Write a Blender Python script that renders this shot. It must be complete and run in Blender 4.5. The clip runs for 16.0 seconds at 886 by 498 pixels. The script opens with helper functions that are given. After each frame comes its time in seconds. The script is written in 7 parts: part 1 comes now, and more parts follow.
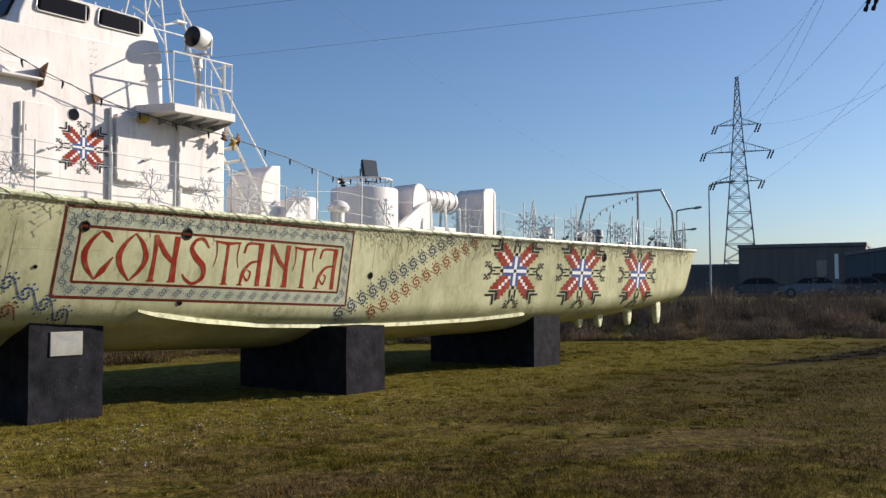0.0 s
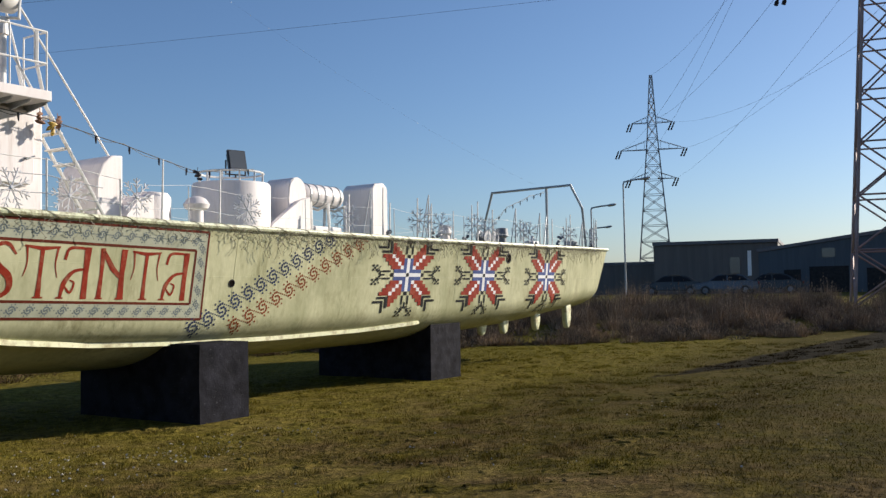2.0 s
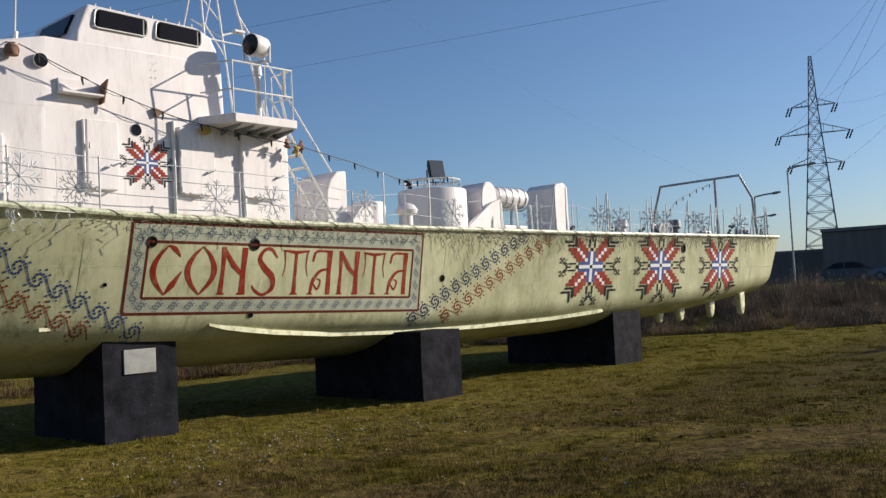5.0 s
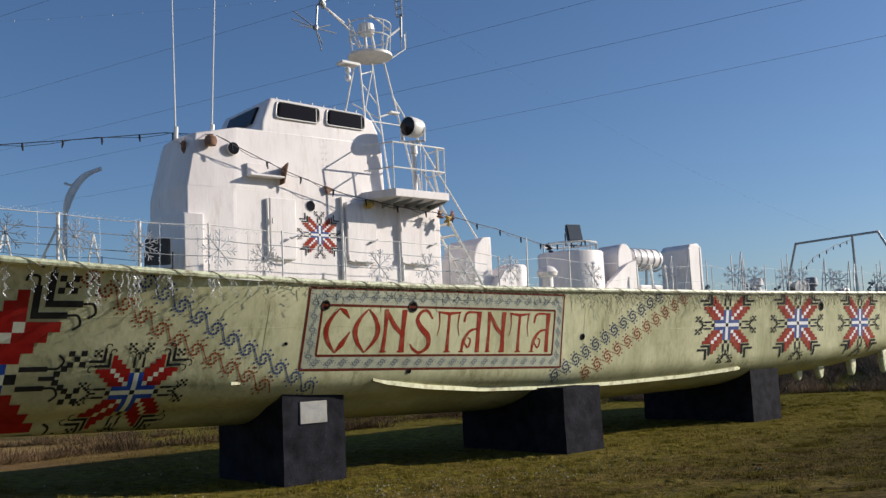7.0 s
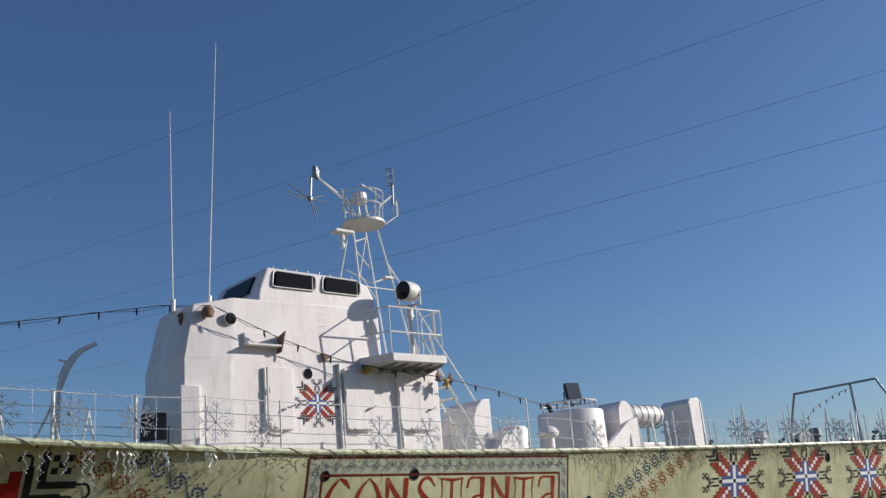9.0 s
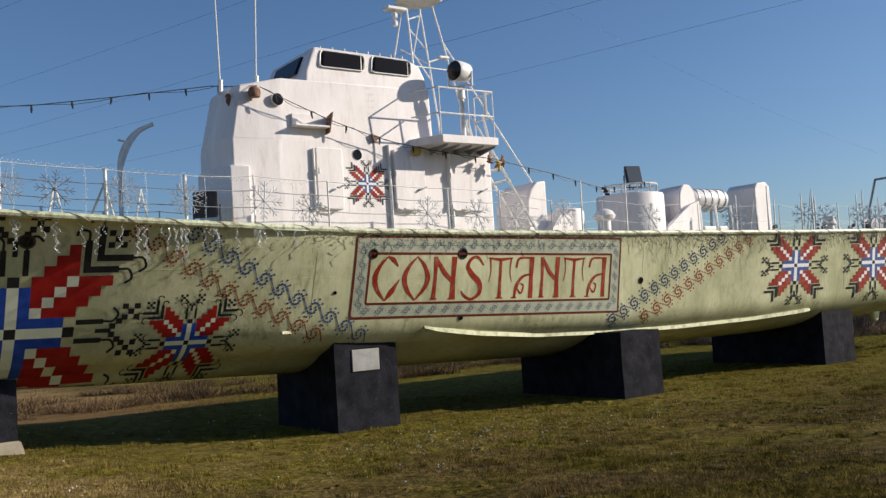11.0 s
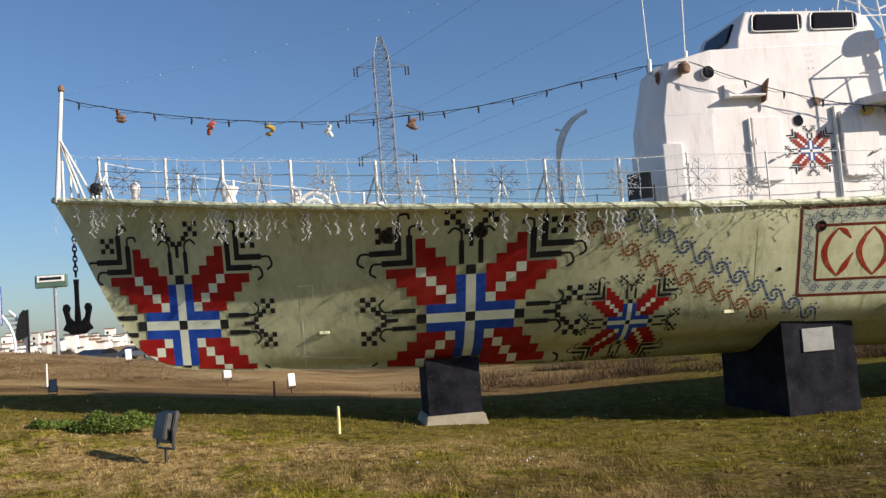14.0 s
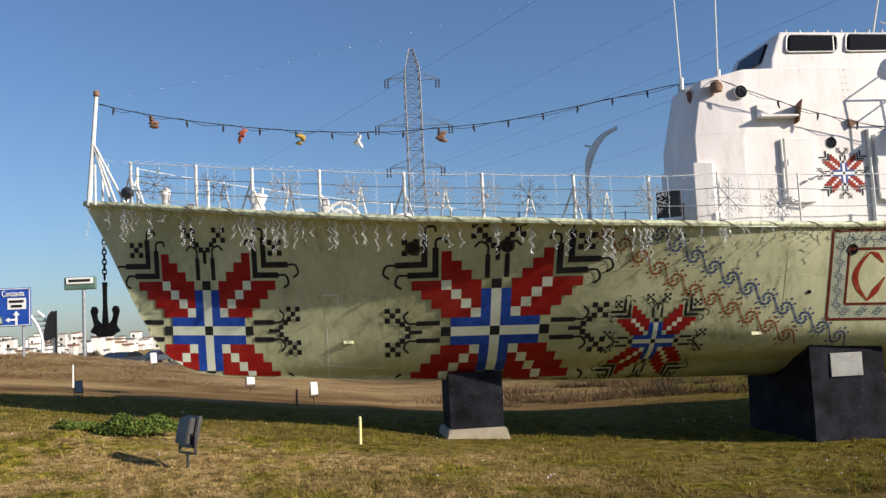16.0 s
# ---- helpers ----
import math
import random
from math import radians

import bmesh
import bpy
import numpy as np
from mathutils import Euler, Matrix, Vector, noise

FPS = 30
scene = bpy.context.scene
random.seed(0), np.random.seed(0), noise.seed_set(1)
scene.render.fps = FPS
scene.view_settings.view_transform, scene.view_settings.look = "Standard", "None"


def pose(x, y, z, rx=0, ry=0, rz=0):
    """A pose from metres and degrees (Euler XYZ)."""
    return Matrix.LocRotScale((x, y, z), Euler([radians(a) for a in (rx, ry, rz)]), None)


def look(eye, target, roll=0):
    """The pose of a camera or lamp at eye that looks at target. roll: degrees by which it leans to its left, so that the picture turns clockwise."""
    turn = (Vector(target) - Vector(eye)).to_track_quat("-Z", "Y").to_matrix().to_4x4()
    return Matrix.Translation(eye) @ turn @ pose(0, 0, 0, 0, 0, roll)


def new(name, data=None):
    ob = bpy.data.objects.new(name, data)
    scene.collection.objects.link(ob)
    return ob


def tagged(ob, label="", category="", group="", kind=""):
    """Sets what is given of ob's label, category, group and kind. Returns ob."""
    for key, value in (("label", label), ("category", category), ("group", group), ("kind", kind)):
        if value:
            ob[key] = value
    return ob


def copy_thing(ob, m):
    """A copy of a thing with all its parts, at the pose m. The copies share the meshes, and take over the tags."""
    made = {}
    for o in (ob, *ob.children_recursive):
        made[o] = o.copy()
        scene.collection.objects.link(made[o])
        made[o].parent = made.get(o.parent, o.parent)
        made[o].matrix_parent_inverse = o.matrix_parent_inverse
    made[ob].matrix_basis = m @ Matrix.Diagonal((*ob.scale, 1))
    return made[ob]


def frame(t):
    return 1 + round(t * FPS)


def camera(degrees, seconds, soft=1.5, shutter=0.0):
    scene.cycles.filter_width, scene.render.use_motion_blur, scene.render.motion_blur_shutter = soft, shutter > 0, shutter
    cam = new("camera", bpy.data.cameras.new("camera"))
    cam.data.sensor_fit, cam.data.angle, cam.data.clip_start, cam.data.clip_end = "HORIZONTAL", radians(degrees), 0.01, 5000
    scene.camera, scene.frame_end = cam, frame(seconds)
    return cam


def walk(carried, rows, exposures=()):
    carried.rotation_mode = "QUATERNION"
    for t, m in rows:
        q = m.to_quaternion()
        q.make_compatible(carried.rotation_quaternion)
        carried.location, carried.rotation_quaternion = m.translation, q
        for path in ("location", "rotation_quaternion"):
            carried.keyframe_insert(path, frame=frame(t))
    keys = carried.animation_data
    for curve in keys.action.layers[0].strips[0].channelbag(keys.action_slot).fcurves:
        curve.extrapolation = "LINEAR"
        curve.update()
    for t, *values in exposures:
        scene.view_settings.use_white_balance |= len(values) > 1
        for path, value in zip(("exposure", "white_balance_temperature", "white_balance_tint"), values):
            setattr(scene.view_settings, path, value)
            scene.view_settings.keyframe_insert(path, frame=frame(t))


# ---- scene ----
cam = camera(51.10, 16.0, soft=1.4)

PATH = [
    (0.0, -0.633, -0.391, 2.024, 92.72, 0.28, -52.22),
    (0.5, 0.620, 0.123, 2.077, 92.58, -0.03, -53.86),
    (1.0, 0.808, 0.114, 2.106, 92.72, -0.34, -56.37),
    (1.5, 1.855, 0.419, 2.180, 92.01, 0.82, -56.68),
    (2.0, 1.858, 0.433, 2.185, 92.62, 1.03, -57.03),
    (2.5, 1.877, 0.474, 2.184, 92.12, 1.07, -56.17),
    (3.0, 1.650, 0.412, 2.153, 92.66, 1.68, -54.70),
    (3.5, -0.082, -0.127, 2.028, 93.03, 1.10, -55.08),
    (4.0, -0.076, -0.080, 2.011, 92.92, 0.81, -53.32),
    (4.5, -0.078, 0.028, 2.012, 92.66, 1.92, -50.39),
    (7.0, -1.444, -0.772, 2.098, 96.67, 2.70, -39.91),
    (7.5, -1.461, -0.821, 2.110, 100.61, 3.07, -39.91),
    (8.0, -1.475, -0.934, 2.102, 103.37, 2.82, -39.40),
    (8.5, -1.476, -0.688, 2.108, 104.77, 3.53, -38.82),
    (9.0, -1.561, -0.679, 2.107, 106.68, 4.88, -40.16),
    (9.5, -1.492, -0.700, 2.099, 101.59, 3.77, -40.23),
    (12.0, -0.693, -1.117, 2.049, 92.57, 4.40, -26.89),
    (12.5, -0.767, -0.947, 2.058, 92.51, 4.10, -20.40),
    (13.0, -0.846, -1.009, 2.078, 92.61, 6.14, -15.82),
    (13.5, -0.851, -0.988, 2.108, 93.71, 5.33, -11.86),
    (14.0, -0.864, -1.045, 2.118, 94.15, 4.51, -7.95),
    (14.5, -0.886, -1.023, 2.123, 94.64, 3.81, -5.90),
    (15.0, -0.896, -1.020, 2.120, 94.55, 2.64, -5.83),
    (15.5, -0.884, -1.017, 2.124, 94.62, 2.71, -5.84),
    (16.0, -0.872, -1.036, 2.121, 95.03, 2.81, -6.49),
]
walk(cam, [(t, pose(*p)) for t, *p in PATH], exposures=[
    (0.0, 0.44, 6350, 13), (3.0, 0.42, 6350, 13), (4.5, 0.31, 6300, 13), (7.0, 0.16, 6150, 13), (8.5, -0.03, 5900, 12), (9.5, 0.03, 6000, 12), (12.0, 0.37, 6350, 13), (13.0, 0.41, 6350, 13), (16.0, 0.51, 6350, 13)])

# ---- light: a low winter sun from beyond the stern, and a clear sky ----
SUN = Vector((0.80, -0.455, 0.365)).normalized()
world = bpy.data.worlds.new("world")
scene.world = world
world.use_nodes = True
wt = world.node_tree
sky = wt.nodes.new("ShaderNodeTexSky")
sky.sky_type = 'NISHITA'
sky.sun_disc = False
sky.sun_elevation = math.asin(SUN.z)
sky.sun_rotation = math.atan2(SUN.x, SUN.y)
sky.air_density, sky.dust_density, sky.ozone_density = 1.0, 0.75, 5.0
sky.altitude = 0
wt.links.new(sky.outputs[0], wt.nodes["Background"].inputs[0])
wt.nodes["Background"].inputs[1].default_value = 0.086
sun_data = bpy.data.lights.new("sun", 'SUN')
sun_data.energy, sun_data.angle, sun_data.color = 5.0, radians(0.5), (1.0, 0.90, 0.73)
sun = new("sun", sun_data)
sun.matrix_world = look(SUN * 60, (0, 0, 0))


# ---- materials ----
def nodes_of(name):
    m = bpy.data.materials.new(name)
    m.use_nodes = True
    return m, m.node_tree, m.node_tree.nodes["Principled BSDF"]


def surface(name, a, b, rough=0.6, metal=0.0, scale=3.0, fine=40.0, bump=0.15, stain=None, amount=0.4, stretch=(1, 1, 1), island=0.0, stain_scale=1.2, edge=0.5, obj_random=0.0, spec=0.5, runs=None):
    """Two colours mixed by a coarse and a fine noise, a third as stains, and a fine relief."""
    m, t, bsdf = nodes_of(name)
    n, link = t.nodes, t.links
    coord = n.new("ShaderNodeTexCoord")
    mapping = n.new("ShaderNodeMapping")
    mapping.inputs["Scale"].default_value = stretch
    link.new(coord.outputs["Object"], mapping.inputs[0])
    coarse, small = n.new("ShaderNodeTexNoise"), n.new("ShaderNodeTexNoise")
    for node, s, d in ((coarse, scale, 4.0), (small, fine, 3.0)):
        link.new(mapping.outputs[0], node.inputs["Vector"])
        node.inputs["Scale"].default_value, node.inputs["Detail"].default_value = s, d
    add = n.new("ShaderNodeMath")
    add.operation = 'MULTIPLY_ADD'
    add.inputs[1].default_value = 0.35
    link.new(small.outputs[0], add.inputs[0])
    link.new(coarse.outputs[0], add.inputs[2])
    ramp = n.new("ShaderNodeValToRGB")
    ramp.color_ramp.elements[0].position, ramp.color_ramp.elements[1].position = 0.45, 0.9
    ramp.color_ramp.elements[0].color, ramp.color_ramp.elements[1].color = (*a, 1), (*b, 1)
    link.new(add.outputs[0], ramp.inputs[0])
    colour = ramp.outputs[0]
    if stain:
        spots = n.new("ShaderNodeTexNoise")
        spots.inputs["Scale"].default_value, spots.inputs["Detail"].default_value = stain_scale, 8.0
        spots.inputs["Roughness"].default_value = 0.7
        link.new(mapping.outputs[0], spots.inputs["Vector"])
        mask = n.new("ShaderNodeMapRange")
        mask.inputs[1].default_value, mask.inputs[2].default_value = edge, edge + 0.18
        mask.inputs[3].default_value, mask.inputs[4].default_value = 0.0, amount
        link.new(spots.outputs[0], mask.inputs[0])
        mix = n.new("ShaderNodeMixRGB")
        mix.inputs[2].default_value = (*stain, 1)
        link.new(mask.outputs[0], mix.inputs[0])
        link.new(colour, mix.inputs[1])
        colour = mix.outputs[0]
    if runs:
        # streaks that water has drawn down the plating, in patches
        down, where = n.new("ShaderNodeMapping"), n.new("ShaderNodeTexNoise")
        down.inputs["Scale"].default_value = (6.0, 6.0, 0.55)
        link.new(coord.outputs["Object"], down.inputs[0])
        link.new(coord.outputs["Object"], where.inputs["Vector"])
        where.inputs["Scale"].default_value, where.inputs["Detail"].default_value = 0.9, 6.0
        streak = n.new("ShaderNodeTexNoise")
        streak.inputs["Scale"].default_value, streak.inputs["Detail"].default_value = 1.6, 9.0
        streak.inputs["Roughness"].default_value = 0.72
        link.new(down.outputs[0], streak.inputs["Vector"])
        both = n.new("ShaderNodeMath")
        both.operation = 'MULTIPLY'
        for i, (node, lo, hi) in enumerate(((streak, runs[2], runs[2] + 0.14), (where, 0.42, 0.62))):
            span = n.new("ShaderNodeMapRange")
            span.inputs[1].default_value, span.inputs[2].default_value = lo, hi
            span.inputs[4].default_value = runs[1] if i == 0 else 1.0
            link.new(node.outputs[0], span.inputs[0])
            link.new(span.outputs[0], both.inputs[i])
        dirty = n.new("ShaderNodeMixRGB")
        dirty.inputs[2].default_value = (*runs[0], 1)
        link.new(both.outputs[0], dirty.inputs[0])
        link.new(colour, dirty.inputs[1])
        colour = dirty.outputs[0]
    for source, strength in (("ShaderNodeNewGeometry", island), ("ShaderNodeObjectInfo", obj_random)):
        if strength:
            info = n.new(source)
            hsv = n.new("ShaderNodeHueSaturation")
            span = n.new("ShaderNodeMapRange")
            span.inputs[3].default_value, span.inputs[4].default_value = 1 - strength, 1 + strength
            link.new(info.outputs["Random Per Island" if island and source.endswith("Geometry") else "Random"], span.inputs[0])
            link.new(span.outputs[0], hsv.inputs["Value"])
            link.new(colour, hsv.inputs["Color"])
            colour = hsv.outputs[0]
    link.new(colour, bsdf.inputs["Base Color"])
    bsdf.inputs["Roughness"].default_value, bsdf.inputs["Metallic"].default_value = rough, metal
    bsdf.inputs["Specular IOR Level"].default_value = spec
    if bump:
        b_node = n.new("ShaderNodeBump")
        b_node.inputs["Strength"].default_value, b_node.inputs["Distance"].default_value = bump, 0.02
        link.new(add.outputs[0], b_node.inputs["Height"])
        link.new(b_node.outputs[0], bsdf.inputs["Normal"])
    return m


HULL = surface("hull_paint", (0.375, 0.378, 0.220), (0.590, 0.583, 0.376), 0.42, 0, 1.1, 10, 0.5, (0.24, 0.22, 0.115), 0.65, (1.1, 1, 0.6), stain_scale=1.5, edge=0.54, spec=0.3, runs=((0.19, 0.185, 0.09), 0.58, 0.49))
GUNWALE = surface("gunwale_paint", (0.55, 0.60, 0.40), (0.68, 0.70, 0.50), 0.45, 0, 4, 60, 0.2, (0.17, 0.14, 0.075), 0.85, stain_scale=11, edge=0.45)
STRAKE = surface("strake_paint", (0.66, 0.68, 0.42), (0.78, 0.78, 0.55), 0.4, 0, 3, 40, 0.2, (0.26, 0.18, 0.07), 0.7, stain_scale=5, edge=0.48)
DECK = surface("deck_paint", (0.30, 0.32, 0.24), (0.40, 0.42, 0.32), 0.7, 0, 2, 30, 0.2)
WHITE = surface("white_ship_paint", (0.68, 0.632, 0.622), (0.80, 0.755, 0.745), 0.55, 0, 1.3, 14, 0.22, (0.40, 0.30, 0.25), 0.40, (1.6, 1.6, 0.35), stain_scale=2.8, edge=0.54, runs=((0.34, 0.24, 0.18), 0.46, 0.55))
WHITE_PIPE = surface("white_pipe_paint", (0.62, 0.61, 0.59), (0.76, 0.75, 0.72), 0.4, 0, 8, 80, 0.1, (0.45, 0.32, 0.2), 0.5, stain_scale=9, edge=0.56)
RUST = surface("rusty_steel", (0.16, 0.08, 0.05), (0.30, 0.17, 0.11), 0.8, 0.2, 10, 80, 0.3)
RED = surface("red_paint", (0.25, 0.009, 0.009), (0.34, 0.018, 0.014), 0.5, 0, 5, 50, 0.1, (0.30, 0.06, 0.04), 0.4, spec=0.12)
RED_LETTER = surface("red_lettering", (0.20, 0.018, 0.008), (0.29, 0.034, 0.016), 0.5, 0, 6, 50, 0.1, (0.36, 0.2, 0.12), 0.45, stain_scale=7, spec=0.12)
FRAME_RED = surface("dark_red_line", (0.085, 0.013, 0.007), (0.135, 0.027, 0.013), 0.6, 0, 9, 60, 0.1, spec=0.12)
RED_DULL = surface("dull_red_line", (0.18, 0.036, 0.011), (0.27, 0.064, 0.021), 0.6, 0, 9, 60, 0.1, spec=0.12)
BLUE = surface("blue_paint", (0.012, 0.045, 0.30), (0.03, 0.09, 0.42), 0.45, 0, 5, 50, 0.1, spec=0.12)
NAVY_DULL = surface("dull_navy_dots", (0.017, 0.027, 0.066), (0.038, 0.056, 0.13), 0.6, 0, 9, 60, 0.1, spec=0.12)
BLUE_DULL = surface("dull_blue_dots", (0.020, 0.038, 0.12), (0.045, 0.078, 0.22), 0.6, 0, 9, 60, 0.1, spec=0.12)
SCROLL = surface("grey_blue_scroll", (0.09, 0.12, 0.135), (0.17, 0.20, 0.215), 0.6, 0, 9, 60, 0.1, spec=0.12)
BORDER_FIELD = surface("grey_blue_field", (0.335, 0.352, 0.262), (0.43, 0.445, 0.345), 0.5, 0, 3, 30, 0.2, (0.30, 0.30, 0.20), 0.5, stain_scale=4, spec=0.2)
BLACK_PAINT = surface("black_paint", (0.012, 0.013, 0.015), (0.03, 0.03, 0.032), 0.45, 0, 6, 60, 0.1, spec=0.12)
PALE = surface("pale_motif_paint", (0.62, 0.66, 0.52), (0.72, 0.75, 0.62), 0.45, 0, 5, 50, 0.1, spec=0.12)
RED_WORN = surface("worn_red_paint", (0.22, 0.019, 0.011), (0.31, 0.046, 0.024), 0.55, 0, 5, 50, 0.1, (0.34, 0.16, 0.10), 0.4, stain_scale=5, spec=0.12)
BLUE_WORN = surface("worn_blue_paint", (0.045, 0.070, 0.20), (0.08, 0.12, 0.30), 0.55, 0, 5, 50, 0.1, spec=0.12)
MOTIF_WHITE = surface("white_motif_paint", (0.70, 0.70, 0.72), (0.80, 0.80, 0.82), 0.45, 0, 5, 50, 0.1, spec=0.12)
BLACK_METAL = surface("black_housing", (0.015, 0.015, 0.017), (0.04, 0.04, 0.042), 0.4, 0, 8, 60, 0.1)
ANCHOR = surface("tarred_iron", (0.030, 0.022, 0.021), (0.072, 0.052, 0.047), 0.6, 0, 6, 50, 0.2, spec=0.2)
GREY_METAL = surface("galvanised_steel", (0.26, 0.28, 0.30), (0.40, 0.42, 0.44), 0.5, 0.6, 6, 60, 0.1)
PYLON = surface("pylon_steel", (0.15, 0.16, 0.18), (0.25, 0.26, 0.28), 0.6, 0.4, 1, 10, 0.0)
PYLON_RUST = surface("painted_pylon_steel", (0.20, 0.12, 0.11), (0.34, 0.28, 0.27), 0.6, 0.3, 0.4, 10, 0.0)
WIRE = surface("dark_cable", (0.012, 0.012, 0.014), (0.03, 0.03, 0.03), 0.6, 0, 20, 90, 0.0)
LINE = surface("overhead_line", (0.08, 0.095, 0.12), (0.12, 0.14, 0.17), 0.6, 0.3, 1, 10, 0.0)
INSULATOR = surface("dark_insulator", (0.02, 0.02, 0.028), (0.04, 0.04, 0.05), 0.5, 0, 6, 60, 0.0, spec=0.1)
BEAD = surface("clear_bead", (0.70, 0.72, 0.76), (0.88, 0.90, 0.92), 0.12, 0.3, 10, 90, 0.0)
FLAKE_GREY = surface("grey_snowflake", (0.26, 0.27, 0.30), (0.40, 0.41, 0.44), 0.35, 0.2, 10, 90, 0.0)
FLAKE = surface("frosted_snowflake", (0.58, 0.58, 0.60), (0.76, 0.76, 0.78), 0.35, 0.2, 10, 90, 0.0)
FLAKE_DARK = surface("unlit_snowflake", (0.10, 0.13, 0.18), (0.2, 0.24, 0.3), 0.35, 0.2, 10, 90, 0.0)
STRAND = surface("grey_green_cable", (0.12, 0.10, 0.060), (0.24, 0.21, 0.135), 0.5, 0, 10, 90, 0.0)
PIER = surface("black_tarred_block", (0.007, 0.007, 0.009), (0.026, 0.026, 0.034), 0.75, 0, 3.5, 45, 1.0, (0.36, 0.35, 0.36), 0.80, stain_scale=21, edge=0.635, spec=0.05)
CONCRETE = surface("raw_concrete", (0.28, 0.24, 0.17), (0.42, 0.37, 0.28), 0.9, 0, 4, 40, 0.5, (0.2, 0.17, 0.12), 0.4)
PLAQUE = surface("brushed_plaque", (0.28, 0.275, 0.26), (0.42, 0.41, 0.38), 0.4, 0.3, 6, 60, 0.1, (0.35, 0.33, 0.28), 0.5, stain_scale=5)
YELLOW = surface("yellow_plastic", (0.32, 0.20, 0.025), (0.46, 0.30, 0.05), 0.4, 0, 6, 60, 0.0)
STAKE = surface("pale_yellow_stake", (0.70, 0.60, 0.22), (0.82, 0.74, 0.35), 0.5, 0, 6, 60, 0.0)
ORANGE = surface("faded_red_plastic", (0.34, 0.06, 0.04), (0.48, 0.13, 0.08), 0.45, 0, 6, 60, 0.0)
PLASTIC = surface("pale_plastic", (0.74, 0.74, 0.72), (0.84, 0.84, 0.82), 0.35, 0, 6, 60, 0.0)
SIGN_BLUE = surface("sign_blue", (0.01, 0.05, 0.32), (0.02, 0.08, 0.40), 0.4, 0, 2, 20, 0.0)
GREEN_SIGN = surface("sign_green", (0.07, 0.13, 0.10), (0.11, 0.18, 0.14), 0.4, 0, 2, 20, 0.0)
SHED = surface("grey_shed_cladding", (0.090, 0.082, 0.077), (0.130, 0.119, 0.111), 0.6, 0.1, 0.5, 6, 0.2, stretch=(6, 6, 0.3))
SHED_BLUE = surface("blue_shed_cladding", (0.042, 0.057, 0.074), (0.066, 0.088, 0.110), 0.6, 0.1, 0.5, 6, 0.2, stretch=(6, 6, 0.3))
ROOF = surface("shed_roof", (0.10, 0.10, 0.11), (0.16, 0.16, 0.17), 0.6, 0.2, 1, 8, 0.1)
TOWN = surface("town_render", (0.72, 0.69, 0.64), (0.85, 0.82, 0.77), 0.8, 0, 0.05, 2, 0.0, obj_random=0.3)
ASPHALT = surface("asphalt", (0.045, 0.045, 0.047), (0.065, 0.064, 0.063), 0.85, 0, 0.6, 25, 0.3)
CAR_GREY = surface("grey_blue_car_paint", (0.060, 0.066, 0.080), (0.085, 0.090, 0.105), 0.14, 0.3, 1, 20, 0.0)
CAR_DARK = surface("dark_car_paint", (0.02, 0.022, 0.026), (0.03, 0.032, 0.036), 0.2, 0.3, 1, 20, 0.0)
RUBBER = surface("tyre_rubber", (0.015, 0.015, 0.015), (0.03, 0.03, 0.03), 0.8, 0, 6, 60, 0.1)
DRY = surface("dry_stalks", (0.165, 0.115, 0.078), (0.36, 0.26, 0.165), 0.9, 0, 0.35, 3, 0, (0.065, 0.050, 0.042), 0.85, stain_scale=0.55, edge=0.46, island=0.4, spec=0.1)
SCRUB = surface("brown_scrub", (0.085, 0.054, 0.030), (0.205, 0.135, 0.072), 0.9, 0, 0.35, 3, 0, (0.045, 0.034, 0.022), 0.8, stain_scale=0.6, edge=0.46, island=0.4, spec=0.1)
STRAW = surface("pale_straw", (0.27, 0.185, 0.10), (0.40, 0.295, 0.17), 0.9, 0, 0.3, 3, 0, island=0.3, spec=0.1)
LEAF = surface("weed_leaves", (0.075, 0.115, 0.020), (0.175, 0.235, 0.050), 0.6, 0, 4, 30, 0, island=0.3, spec=0.2)
BARK = surface("bare_twigs", (0.06, 0.045, 0.03), (0.12, 0.09, 0.06), 0.85, 0, 4, 40, 0.1)
PEBBLE = surface("pale_stones", (0.42, 0.39, 0.34), (0.62, 0.60, 0.55), 0.8, 0, 4, 40, 0.2, island=0.2)


def glass(name, tint, rough=0.04, spec=0.6):
    m, t, bsdf = nodes_of(name)
    bsdf.inputs["Base Color"].default_value = (*tint, 1)
    bsdf.inputs["Roughness"].default_value = rough
    bsdf.inputs["IOR"].default_value = 1.5
    bsdf.inputs["Specular IOR Level"].default_value = spec
    return m


DARK_GLASS = glass("dark_window_glass", (0.010, 0.008, 0.008), 0.15, 0.22)
LENS_GLASS = glass("lamp_glass", (0.10, 0.11, 0.12), 0.05)


